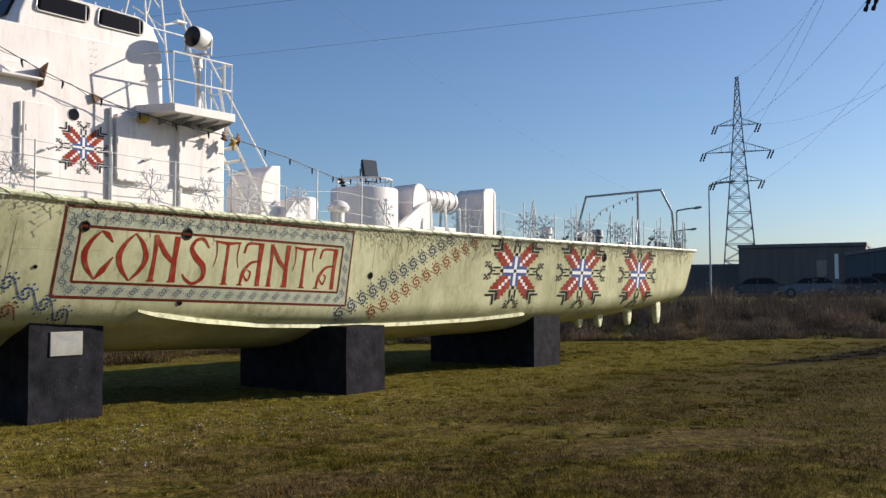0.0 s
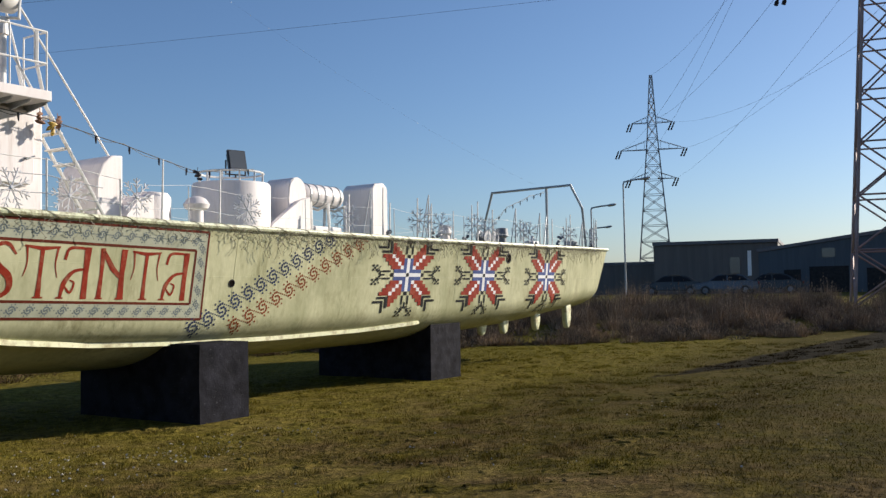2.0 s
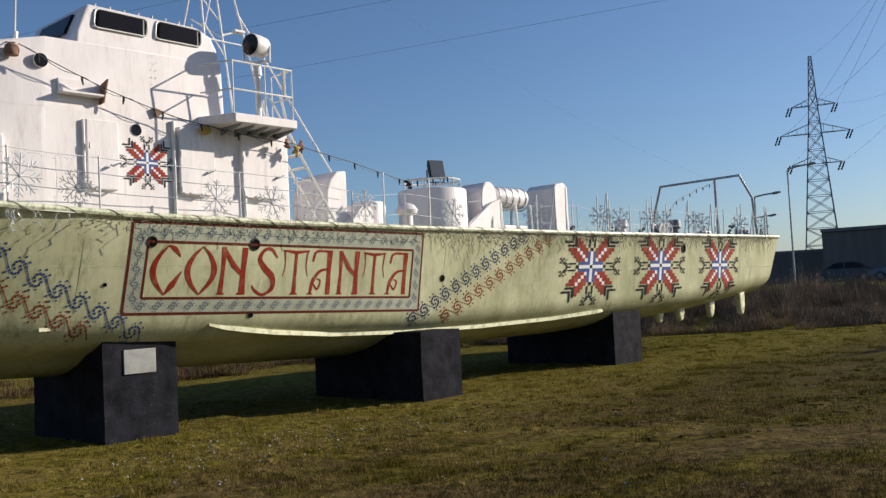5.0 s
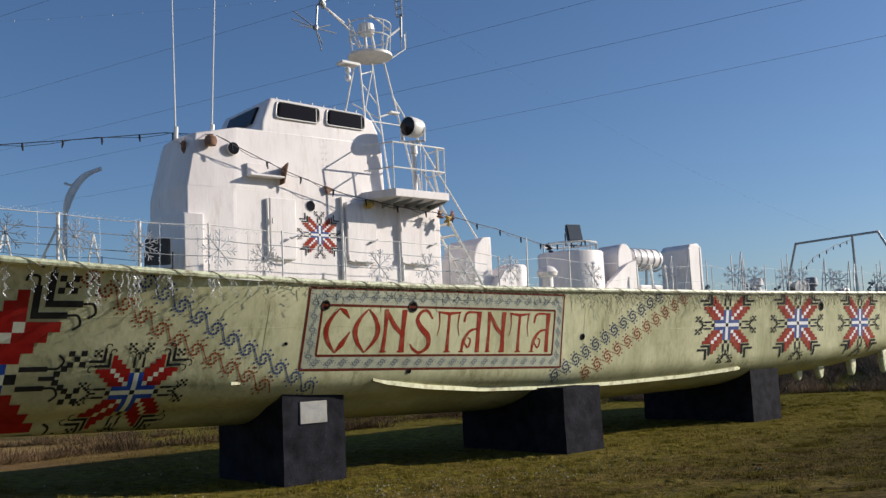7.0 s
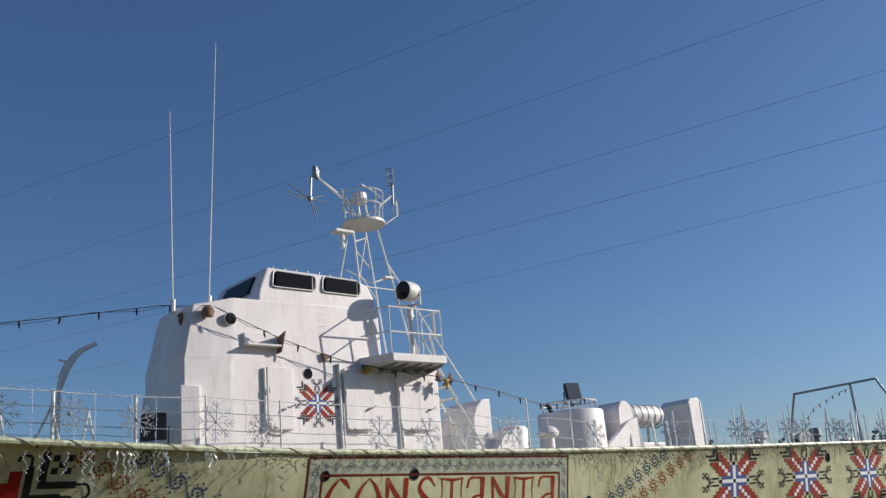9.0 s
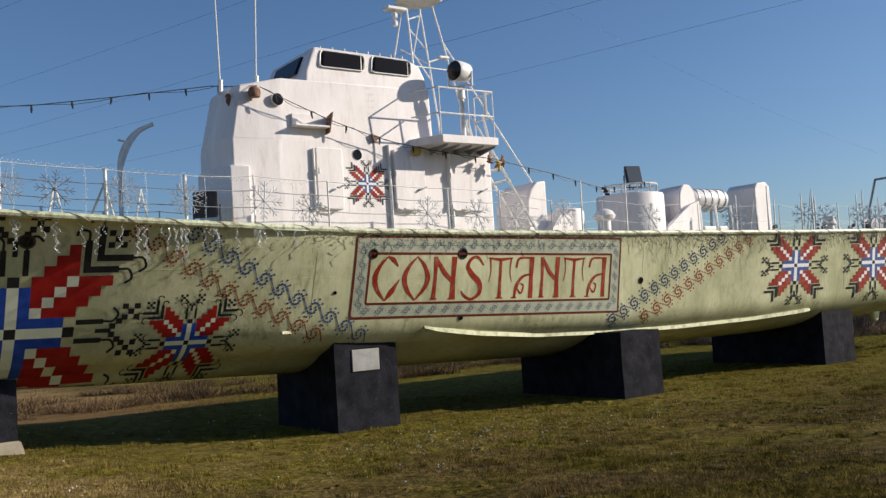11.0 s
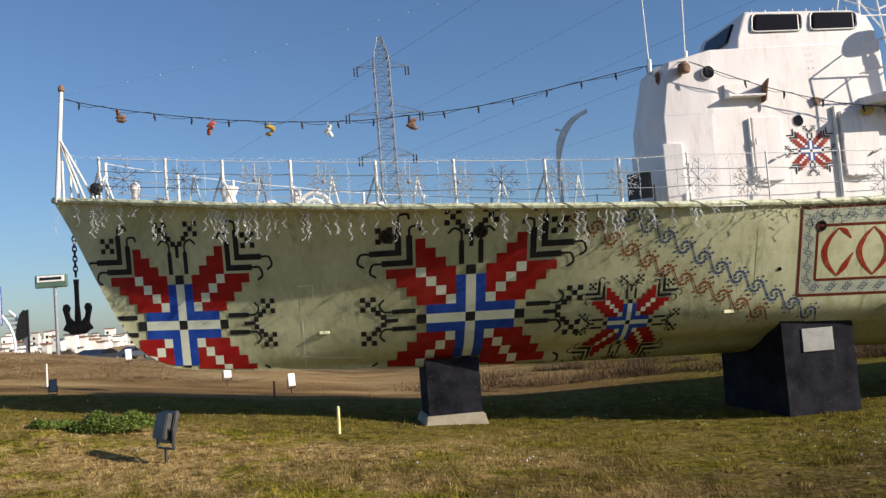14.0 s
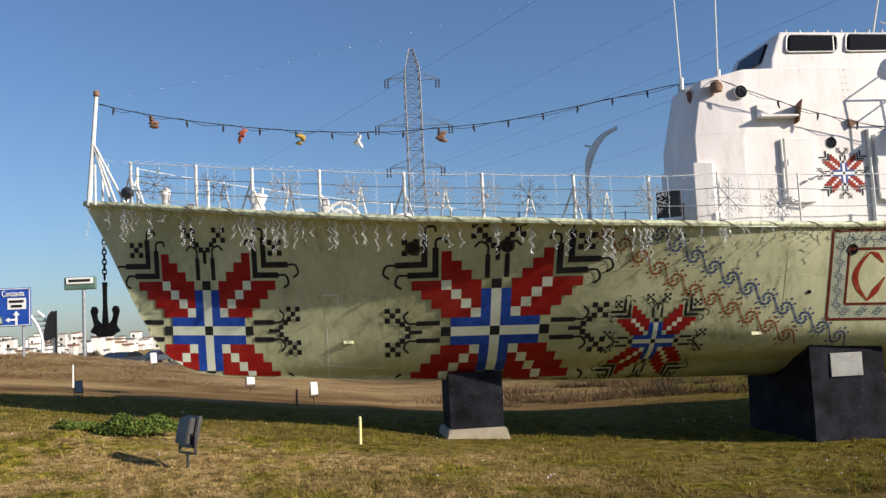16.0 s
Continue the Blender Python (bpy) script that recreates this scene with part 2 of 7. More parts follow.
def ground_material(name, relief, gain, island=False):
    """Grass, dry grass and bare earth, mixed by noise; the earth shows where the lorries drive, past the bow."""
    m, t, bsdf = nodes_of(name)
    n, link = t.nodes, t.links
    geo = n.new("ShaderNodeNewGeometry")

    def noise_at(scale, detail=5.0, rough=0.6):
        node = n.new("ShaderNodeTexNoise")
        node.inputs["Scale"].default_value, node.inputs["Detail"].default_value, node.inputs["Roughness"].default_value = scale, detail, rough
        link.new(geo.outputs["Position"], node.inputs["Vector"])
        return node.outputs[0]

    def ramp(value, stops):
        node = n.new("ShaderNodeValToRGB")
        while len(node.color_ramp.elements) < len(stops):
            node.color_ramp.elements.new(0.5)
        for e, (p, c) in zip(node.color_ramp.elements, stops):
            e.position, e.color = p, (*c, 1)
        link.new(value, node.inputs[0])
        return node.outputs[0]

    def mix(f, a, b):
        node = n.new("ShaderNodeMixRGB")
        link.new(f, node.inputs[0]), link.new(a, node.inputs[1]), link.new(b, node.inputs[2])
        return node.outputs[0]

    def math2(op, a, b):
        node = n.new("ShaderNodeMath")
        node.operation = op
        for i, v in enumerate((a, b)):
            if isinstance(v, (int, float)):
                node.inputs[i].default_value = v
            else:
                link.new(v, node.inputs[i])
        return node.outputs[0]

    def smooth(value, lo, hi):
        node = n.new("ShaderNodeMapRange")
        node.interpolation_type = 'SMOOTHSTEP'
        node.inputs[1].default_value, node.inputs[2].default_value = lo, hi
        link.new(value, node.inputs[0])
        return node.outputs[0]

    green = ramp(noise_at(3.6, 9, 0.75), ((0.40, (0.016 * gain, 0.013 * gain, 0.003 * gain)), (0.465, (0.050 * gain, 0.041 * gain, 0.006 * gain)), (0.53, (0.088 * gain, 0.070 * gain, 0.010 * gain)), (0.62, (0.160 * gain, 0.124 * gain, 0.023 * gain))))
    dry = ramp(noise_at(4.5, 9, 0.75), ((0.40, (0.13 * gain, 0.088 * gain, 0.030 * gain)), (0.5, (0.31 * gain, 0.212 * gain, 0.084 * gain)), (0.62, (0.46 * gain, 0.335 * gain, 0.150 * gain))))
    furrow = n.new("ShaderNodeMapping")
    furrow.inputs["Scale"].default_value = (0.16, 0.30, 1.0)
    link.new(geo.outputs["Position"], furrow.inputs[0])
    tracks = n.new("ShaderNodeTexNoise")
    tracks.inputs["Scale"].default_value, tracks.inputs["Detail"].default_value = 1.0, 8.0
    tracks.inputs["Roughness"].default_value = 0.65
    link.new(furrow.outputs[0], tracks.inputs["Vector"])
    sep = n.new("ShaderNodeSeparateXYZ")
    link.new(geo.outputs["Position"], sep.inputs[0])
    damp = math2('ADD', math2('MULTIPLY', smooth(sep.outputs[1], 29.0, 21.0), -0.13), 0.035)
    earth = ramp(math2('ADD', tracks.outputs[0], damp), ((0.34, (0.12, 0.068, 0.030)), (0.46, (0.22, 0.135, 0.062)), (0.54, (0.31, 0.20, 0.095)), (0.68, (0.44, 0.31, 0.15))))
    fresh = ramp(noise_at(4.1, 9, 0.75), ((0.40, (0.070 * gain, 0.062 * gain, 0.008 * gain)), (0.48, (0.17 * gain, 0.148 * gain, 0.018 * gain)), (0.6, (0.31 * gain, 0.25 * gain, 0.048 * gain))))
    brown = ramp(noise_at(6.0, 9, 0.75), ((0.40, (0.014 * gain, 0.009 * gain, 0.004 * gain)), (0.5, (0.078 * gain, 0.052 * gain, 0.019 * gain)), (0.62, (0.165 * gain, 0.112 * gain, 0.046 * gain))))
    green = mix(smooth(noise_at(0.9, 8, 0.72), 0.45, 0.58), green, brown)
    dry = mix(smooth(noise_at(0.75, 8, 0.75), 0.49, 0.58), dry, fresh)
    green = mix(math2('MULTIPLY', smooth(noise_at(0.22, 8, 0.7), 0.48, 0.62), 0.36), green, fresh)
    wobble = math2('MULTIPLY', math2('SUBTRACT', noise_at(0.35, 6), 0.5), 9.0)
    to_bow = smooth(math2('ADD', sep.outputs[0], wobble), 7.5, -5.0)
    patch = smooth(noise_at(0.55, 8, 0.72), 0.44, 0.56)
    dry_share = math2('MULTIPLY', math2('ADD', math2('MULTIPLY', to_bow, 1.0), 0.13), math2('ADD', math2('MULTIPLY', patch, 0.7), 0.42))
    # greener grass by the boat, its darker tone also painting the hull's shade
    lush_and_shade = smooth(math2('ADD', sep.outputs[1], math2('MULTIPLY', wobble, 0.25)), 12.2, 14.6)
    dry_share = math2('MULTIPLY', dry_share, math2('SUBTRACT', 1.0, math2('MULTIPLY', lush_and_shade, 0.8)))
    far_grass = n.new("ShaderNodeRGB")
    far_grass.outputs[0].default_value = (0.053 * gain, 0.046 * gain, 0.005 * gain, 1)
    # grass turns a darker olive towards the stern, away from the hull
    dark_olive = n.new("ShaderNodeRGB")
    dark_olive.outputs[0].default_value = (0.033 * gain, 0.0285 * gain, 0.003 * gain, 1)
    green = mix(math2('MULTIPLY', smooth(math2('ADD', math2('SUBTRACT', sep.outputs[0], math2('MULTIPLY', sep.outputs[1], 0.6)), math2('MULTIPLY', wobble, 0.7)), 7.0, 14.0), 0.66), green, dark_olive.outputs[0])
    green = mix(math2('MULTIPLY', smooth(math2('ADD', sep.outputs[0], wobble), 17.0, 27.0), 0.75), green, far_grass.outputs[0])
    turf = smooth(math2('ADD', sep.outputs[1], math2('MULTIPLY', wobble, 0.3)), 8.0, 12.0)
    green = mix(math2('MULTIPLY', turf, 0.45), green, fresh)
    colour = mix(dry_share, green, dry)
    past = smooth(math2('ADD', sep.outputs[1], math2('MULTIPLY', wobble, 0.5)), 19.5, 22.5)
    bare = math2('MULTIPLY', past, smooth(math2('ADD', sep.outputs[0], wobble), 12.0, 4.0))
    colour = mix(math2('MULTIPLY', bare, 0.9), colour, earth)
    # a cast shadow painted into the ground colour, widening away from the boat
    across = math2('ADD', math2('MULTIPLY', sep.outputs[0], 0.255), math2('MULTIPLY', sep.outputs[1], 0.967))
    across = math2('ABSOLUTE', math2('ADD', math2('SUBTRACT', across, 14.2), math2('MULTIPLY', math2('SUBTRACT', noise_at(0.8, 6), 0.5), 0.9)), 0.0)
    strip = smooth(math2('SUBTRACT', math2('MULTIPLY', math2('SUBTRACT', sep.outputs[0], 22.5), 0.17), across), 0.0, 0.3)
    straw = n.new("ShaderNodeRGB")
    straw.outputs[0].default_value = (0.34, 0.235, 0.115, 1)
    verge = math2('MULTIPLY', smooth(math2('ADD', sep.outputs[1], math2('MULTIPLY', wobble, 0.3)), 29.0, 32.0), smooth(math2('ADD', sep.outputs[0], math2('MULTIPLY', wobble, 0.3)), 0.0, -5.0))
    colour = mix(math2('MULTIPLY', verge, 0.75), colour, straw.outputs[0])
    shadow_tone = n.new("ShaderNodeRGB")
    shadow_tone.outputs[0].default_value = (0.012, 0.009, 0.005, 1)
    colour = mix(math2('MULTIPLY', strip, 0.92), colour, shadow_tone.outputs[0])
    speck = smooth(noise_at(14.0, 3), 0.70, 0.76)
    pale = n.new("ShaderNodeMixRGB")
    pale.inputs[2].default_value = (0.34, 0.31, 0.26, 1)
    link.new(math2('MULTIPLY', speck, 0.22), pale.inputs[0])
    link.new(colour, pale.inputs[1])
    colour = pale.outputs[0]
    if island:
        hsv, span = n.new("ShaderNodeHueSaturation"), n.new("ShaderNodeMapRange")
        span.inputs[3].default_value, span.inputs[4].default_value = 0.7, 1.25
        link.new(geo.outputs["Random Per Island"], span.inputs[0])
        link.new(span.outputs[0], hsv.inputs["Value"])
        link.new(colour, hsv.inputs["Color"])
        colour = hsv.outputs[0]
    link.new(colour, bsdf.inputs["Base Color"])
    bsdf.inputs["Roughness"].default_value = 0.95
    bsdf.inputs["Specular IOR Level"].default_value = 0.03
    if island:
        thin, both = n.new("ShaderNodeBsdfTranslucent"), n.new("ShaderNodeMixShader")
        link.new(colour, thin.inputs[0])
        both.inputs[0].default_value = 0.15
        link.new(bsdf.outputs[0], both.inputs[1]), link.new(thin.outputs[0], both.inputs[2])
        link.new(both.outputs[0], n["Material Output"].inputs["Surface"])
    if relief:
        bump = n.new("ShaderNodeBump")
        bump.inputs["Strength"].default_value, bump.inputs["Distance"].default_value = relief, 0.09
        link.new(math2('ADD', noise_at(9.0, 8), noise_at(1.5, 4)), bump.inputs["Height"])
        link.new(bump.outputs[0], bsdf.inputs["Normal"])
    return m


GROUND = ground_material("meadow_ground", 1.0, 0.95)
GRASS = ground_material("grass_blades", 0.0, 1.22, True)


# ---- building helpers ----
def thing(name, label, category, group="", kind="", at=(0, 0, 0)):
    ob = new(name)
    ob.empty_display_size = 0.1
    ob.location = at
    return tagged(ob, label, category, group, kind)


def mesh_of(name, bm, material, smooth=False):
    me = bpy.data.meshes.new(name)
    bm.to_mesh(me)
    bm.free()
    for m in (material if isinstance(material, (list, tuple)) else [material]):
        me.materials.append(m)
    if smooth:
        me.shade_smooth()
        me.set_sharp_from_angle(angle=radians(38))
        if material is WHITE:
            # broad flat plates stay flat beside their rounded edges
            for p in me.polygons:
                if p.area > 0.2 and max(abs(c) for c in p.normal) > 0.955:
                    p.use_smooth = False
    return me


def part(name, bm, material, parent, label="", smooth=False):
    """Links a bmesh, given in world places, as one mesh object under a thing or a part."""
    ob = new(name, mesh_of(name, bm, material, smooth))
    if parent:
        ob.parent = parent
        base = Vector((0, 0, 0))
        p = parent
        while p:
            base += p.location
            p = p.parent
        ob.data.transform(Matrix.Translation(-base))
    if label:
        ob["label"] = label
    return ob


def solid(name, bm, material, label, category, group="", kind="", smooth=False):
    """A top-level thing of one mesh."""
    ob = new(name, mesh_of(name, bm, material, smooth))
    return tagged(ob, label, category, group, kind)


def box(bm, x0, x1, y0, y1, z0, z1, bevel=0.0, mat=0):
    r = bmesh.ops.create_cube(bm, size=1, matrix=Matrix.LocRotScale(((x0 + x1) / 2, (y0 + y1) / 2, (z0 + z1) / 2), None, (abs(x1 - x0), abs(y1 - y0), abs(z1 - z0))))
    faces = {f for v in r["verts"] for f in v.link_faces}
    for f in faces:
        f.material_index = mat
    if bevel:
        bmesh.ops.bevel(bm, geom=list({e for f in faces for e in f.edges}), offset=bevel, segments=2, affect='EDGES', profile=0.5)
    return bm


def rod(bm, p, q, r, r2=None, n=8, mat=0):
    """A round bar from p to q."""
    p, q = Vector(p), Vector(q)
    d = q - p
    m = Matrix.Translation((p + q) / 2) @ d.to_track_quat('Z', 'Y').to_matrix().to_4x4()
    res = bmesh.ops.create_cone(bm, cap_ends=True, segments=n, radius1=r, radius2=r if r2 is None else r2, depth=d.length, matrix=m)
    if mat:
        for f in {f for v in res["verts"] for f in v.link_faces}:
            f.material_index = mat
    return bm


def pipe(bm, pts, r, n=6, mat=0):
    """A round tube in one piece along a bent line."""
    pts = [Vector(p) for p in pts]
    k = len(pts)
    rings, side_axis = [], None
    for i, p in enumerate(pts):
        a = (p - pts[i - 1]).normalized() if i else None
        b = (pts[i + 1] - p).normalized() if i < k - 1 else None
        d = (a + b) if a and b else (a or b)
        d = d.normalized() if d.length > 1e-6 else (a or b)
        if side_axis is None:
            side_axis = d.orthogonal().normalized()
        side_axis = (side_axis - d * side_axis.dot(d)).normalized()
        other = d.cross(side_axis)
        wide = 1.0 / max(0.5, d.dot(a)) if a else 1.0
        rings.append([bm.verts.new(p + (side_axis * math.cos(2 * math.pi * j / n) + other * math.sin(2 * math.pi * j / n)) * r * wide) for j in range(n)])
    for lo, hi in zip(rings, rings[1:]):
        for j in range(n):
            bm.faces.new((lo[j], lo[(j + 1) % n], hi[(j + 1) % n], hi[j])).material_index = mat
    bm.faces.new(rings[0][::-1]).material_index = mat
    bm.faces.new(rings[-1]).material_index = mat
    return bm


def ball(bm, c, r, sub=2, scale=(1, 1, 1)):
    bmesh.ops.create_icosphere(bm, subdivisions=sub, radius=r, matrix=Matrix.LocRotScale(c, None, scale))
    return bm


def lathe(bm, c, profile, n=20, axis='Z'):
    """A turned body: profile rows of (radius, height) about an upright axis through c, or along X or Y."""
    c = Vector(c)
    rings = []
    for r, h in profile:
        ring = []
        for i in range(n):
            a = 2 * math.pi * i / n
            v = {'Z': (r * math.cos(a), r * math.sin(a), h), 'X': (h, r * math.cos(a), r * math.sin(a)), 'Y': (r * math.sin(a), h, r * math.cos(a))}[axis]
            ring.append(bm.verts.new(c + Vector(v)))
        rings.append(ring)
    for lo, hi in zip(rings, rings[1:]):
        for i in range(n):
            bm.faces.new((lo[i], lo[(i + 1) % n], hi[(i + 1) % n], hi[i]))
    bm.faces.new(rings[0][::-1])
    bm.faces.new(rings[-1])
    return bm


def prism(bm, outline, a, b, axis='Y', mat=0):
    """An outline of 2D points drawn out between two planes. axis Y: points are (x, z); Z: (x, y); X: (y, z)."""
    def put(p, h):
        return {'Y': (p[0], h, p[1]), 'Z': (p[0], p[1], h), 'X': (h, p[0], p[1])}[axis]
    lo = [bm.verts.new(put(p, a)) for p in outline]
    hi = [bm.verts.new(put(p, b)) for p in outline]
    k = len(outline)
    faces = [bm.faces.new(lo[::-1]), bm.faces.new(hi)]
    faces += [bm.faces.new((lo[i], lo[(i + 1) % k], hi[(i + 1) % k], hi[i])) for i in range(k)]
    for f in faces:
        f.material_index = mat
    bmesh.ops.recalc_face_normals(bm, faces=faces)
    return bm


def sag(p, q, drop, k=16):
    """Points of a slack cable."""
    p, q = Vector(p), Vector(q)
    return [p.lerp(q, i / k) - Vector((0, 0, 4 * drop * (i / k) * (1 - i / k))) for i in range(k + 1)]


def step(x, a, b):
    t = min(max((x - a) / (b - a), 0.0), 1.0)
    return t * t * (3 - 2 * t)


# ---- ground ----
def gz(x, y):
    """Height of the ground: higher by the bow, a bank with dry weeds beyond the stern."""
    h = 0.27 * step(x, 5.0, 0.0) * step(y, 30.0, 17.0) + 0.05 * step(x, 11.0, 6.5) * step(y, 24.0, 18.0)
    h += 0.35 * step(y, 9.0, 2.0)
    # the ground climbs past the bow, towards the road
    h += (0.105 * min(max(1.0 - x, 0.0), 14.0) * step(y, 8.0, 14.0) + max(0.055 * min(-x, 13.0) - 0.2, 0.0) * step(y, 29.5, 35.5)) * step(y, 58.0, 39.0)
    h += 0.85 * step(0.697 * x + 0.717 * y, 44.0, 60.0) * step(x, 12.0, 26.0)
    h += 0.75 * step(0.697 * x + 0.717 * y, 36.3, 43.0) * step(x, 12.0, 26.0)
    d = math.hypot(x, y)
    if d < 70:
        h += 0.05 * noise.noise((x * 0.25, y * 0.25, 0.0)) + 0.02 * noise.noise((x * 0.9, y * 0.9, 3.0))
    return h


def ground_sheet():
    xs = [-4000, -1200, -400, -160, -90, -60] + [-44 + 0.8 * i for i in range(118)] + [54, 60, 68, 80, 100, 140, 220, 500, 1400, 4000]
    ys = [-4000, -1000, -200, -60, -25, -12, -6] + [-3 + 0.8 * i for i in range(62)] + [50, 56, 64, 76, 95, 130, 200, 400, 1200, 4000]
    bm = bmesh.new()
    grid = [[bm.verts.new((x, y, gz(x, y))) for x in xs] for y in ys]
    for j in range(len(ys) - 1):
        for i in range(len(xs) - 1):
            bm.faces.new((grid[j][i], grid[j][i + 1], grid[j + 1][i + 1], grid[j + 1][i]))
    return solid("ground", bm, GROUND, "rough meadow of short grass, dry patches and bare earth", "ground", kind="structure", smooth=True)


ground_sheet()


# ---- the boat: hull lines ----
CY = 15.05
STEM = ((1.37, -0.6), (1.47, -2.0), (1.53, -2.77), (1.62, -3.23), (1.74, -3.51), (1.97, -3.78), (2.33, -4.0), (2.82, -4.24), (3.35, -4.47), (3.92, -4.71), (4.57, -5.03))
SHEER = ((-5.03, 4.57), (-3.4, 4.33), (-1.9, 4.12), (0.2, 3.89), (1.9, 3.765), (3.5, 3.65), (5.2, 3.56), (7.0, 3.485), (9.5, 3.44), (13.0, 3.42), (20.0, 3.42), (26.0, 3.46), (31.4, 3.53))
KEEL = ((-0.6, 1.37), (0.9, 1.27), (3.0, 1.16), (6.5, 1.05), (10.0, 0.95), (12.5, 0.87), (20.0, 0.9), (25.0, 1.1), (31.4, 1.5))


def lerp(tab, x):
    return float(np.interp(x, [a for a, b in tab], [b for a, b in tab]))


def stem_x(z):
    return lerp(STEM, z)


def sheer(x):
    return lerp(SHEER, x)


def keel(x):
    if x < -0.6:
        return float(np.interp(x, [b for a, b in STEM][::-1], [a for a, b in STEM][::-1]))
    return lerp(KEEL, x)


def half(x, z):
    """Half the breadth of the hull at a station and a height."""
    zk, zd = keel(x), sheer(x)
    u = min(max((z - zk) / max(zd - zk, 1e-4), 0.0), 1.0)
    slab = step(x, 1.5, 7.0)
    q = min(max((x - stem_x(z)) / (10.2 + (11.0 - 3.0 * slab) * (1 - u) ** 0.6), 0.0), 1.0)
    mid = 2.45 - 0.35 * max(0.0, (x - 24) / 7.3) ** 2
    aft = step(x, 16.0, 26.0)
    # a round flare at the bow, a flat side over a rounded chine abaft it
    bow = (1 - (1 - u) ** 2.6) ** 0.55
    flat = (1 - (0.19 - 0.09 * aft) * (1 - u)) * (1 - (1 - min(u / 0.36, 1.0)) ** 2.2) ** (0.6 - 0.2 * aft)
    return mid * (bow + (flat - bow) * slab) * (1 - (1 - q) ** 2.2)


def side(x, z, out=0.0):
    """A point on the hull's near side, out metres off the plating."""
    return Vector((x, CY - half(x, z) - out, z))


def skin(x, z, out):
    """A point out metres off the near side's plating, square to it."""
    e = 0.02
    hx = (half(x + e, z) - half(x - e, z)) / (2 * e)
    hz = (half(x, z + e) - half(x, z - e)) / (2 * e)
    return side(x, z) + Vector((-hx, -1.0, -hz)).normalized() * out


def edge_y(x):
    return CY - half(x, sheer(x))


boat = thing("patrol_boat", "pale-green patrol boat painted with folk motifs, raised on black blocks", "boat", at=(13, CY, 0))


def build_hull():
    stations = [-5.01, -4.9, -4.75] + [-4.6 + 0.2 * i for i in range(182)]
    rows = [0.0, 0.01, 0.02, 0.035, 0.05, 0.07, 0.09, 0.115, 0.14, 0.165, 0.19, 0.22] + [0.25 + 0.03 * i for i in range(26)]
    bm = bmesh.new()
    for s in (1, -1):
        grid = []
        for x in stations:
            zk, zd = keel(x), sheer(x)
            col = []
            for u in rows:
                z = zk + (zd - zk) * u
                rake = -0.9 * (1 - u) * step(x, 26.0, 31.1)
                col.append(bm.verts.new((x + rake, CY - s * half(x, z), z)))
            grid.append(col)
        for a, b in zip(grid, grid[1:]):
            for j in range(len(rows) - 1):
                q = (a[j], b[j], b[j + 1], a[j + 1])
                bm.faces.new(q if s > 0 else q[::-1])
        if s > 0:
            near = grid[-1]
        else:
            bm.faces.new(near + grid[-1][::-1])
    bmesh.ops.remove_doubles(bm, verts=bm.verts, dist=0.0005)
    bmesh.ops.recalc_face_normals(bm, faces=bm.faces)
    part("hull", bm, HULL, boat, "pale yellow-green steel hull with dents and stains", True)
    bm = bmesh.new()
    deck_x = [x for x in stations if x > -4.92]
    a = [bm.verts.new((x, CY - half(x, sheer(x)) * 0.985, sheer(x) - 0.012)) for x in deck_x]
    b = [bm.verts.new((x, CY + half(x, sheer(x)) * 0.985, sheer(x) - 0.012)) for x in deck_x]
    for i in range(len(deck_x) - 1):
        bm.faces.new((a[i], a[i + 1], b[i + 1], b[i]))
    part("deck", bm, DECK, boat, "weathered grey-green deck")
    for s in (1, -1):
        bm = bmesh.new()
        pts = [Vector((x, CY - s * (half(x, sheer(x)) + 0.005), sheer(x) - 0.02)) for x in stations]
        pipe(bm, pts, 0.052, 8)
        part("gunwale", bm, GUNWALE, boat, "rounded pale-green gunwale wrapped in light cable", True)
    # a cable of small lights wound along the near gunwale
    bm = bmesh.new()
    turns = [-4.7 + 0.07 * i for i in range(508)]
    pipe(bm, [Vector((x, CY - half(x, sheer(x)) - 0.012 + 0.05 * math.cos(9 * x), sheer(x) - 0.02 + 0.052 * math.sin(9 * x) + 0.006 * math.sin(31 * x))) for x in turns], 0.006, 4)
    part("light_cable", bm, STRAND, boat, "thin light cable wound round the gunwale")
    # spray rail under the name
    rail = ((8.45, 1.78), (8.75, 1.70), (9.25, 1.62), (9.8, 1.55), (11.2, 1.43), (13.2, 1.355), (15.5, 1.33), (18.0, 1.36), (19.6, 1.43), (20.2, 1.47))
    bm = bmesh.new()
    rings = []
    for i in range(70):
        x = 8.45 + (20.2 - 8.45) * i / 69
        z = lerp(rail, x)
        w = 0.08 * min(step(x, 8.4, 9.6), step(x, 20.25, 19.9))
        p = side(x, z)
        rings.append([bm.verts.new(p + Vector((0, 0.05, 0.06))), bm.verts.new(p + Vector((0, -w, 0.035))), bm.verts.new(p + Vector((0, -w, -0.045))), bm.verts.new(p + Vector((0, 0.12, -0.05)))])
    for a, b in zip(rings, rings[1:]):
        for k in range(4):
            bm.faces.new((a[k], a[(k + 1) % 4], b[(k + 1) % 4], b[k]))
    bm.faces.new(rings[0]), bm.faces.new(rings[-1][::-1])
    bmesh.ops.recalc_face_normals(bm, faces=bm.faces)
    part("spray_rail", bm, STRAKE, boat, "pale spray rail along the bilge")
    # plate seams
    for x in (-1.05, 6.2, 13.9, 21.4, 27.9):
        bm = bmesh.new()
        pts = [side(x, keel(x) + (sheer(x) - keel(x)) * u, 0.002) for u in ((0.1, 0.25, 0.4, 0.55) if x < 0 else (0.1, 0.25, 0.4, 0.6, 0.8, 0.97))]
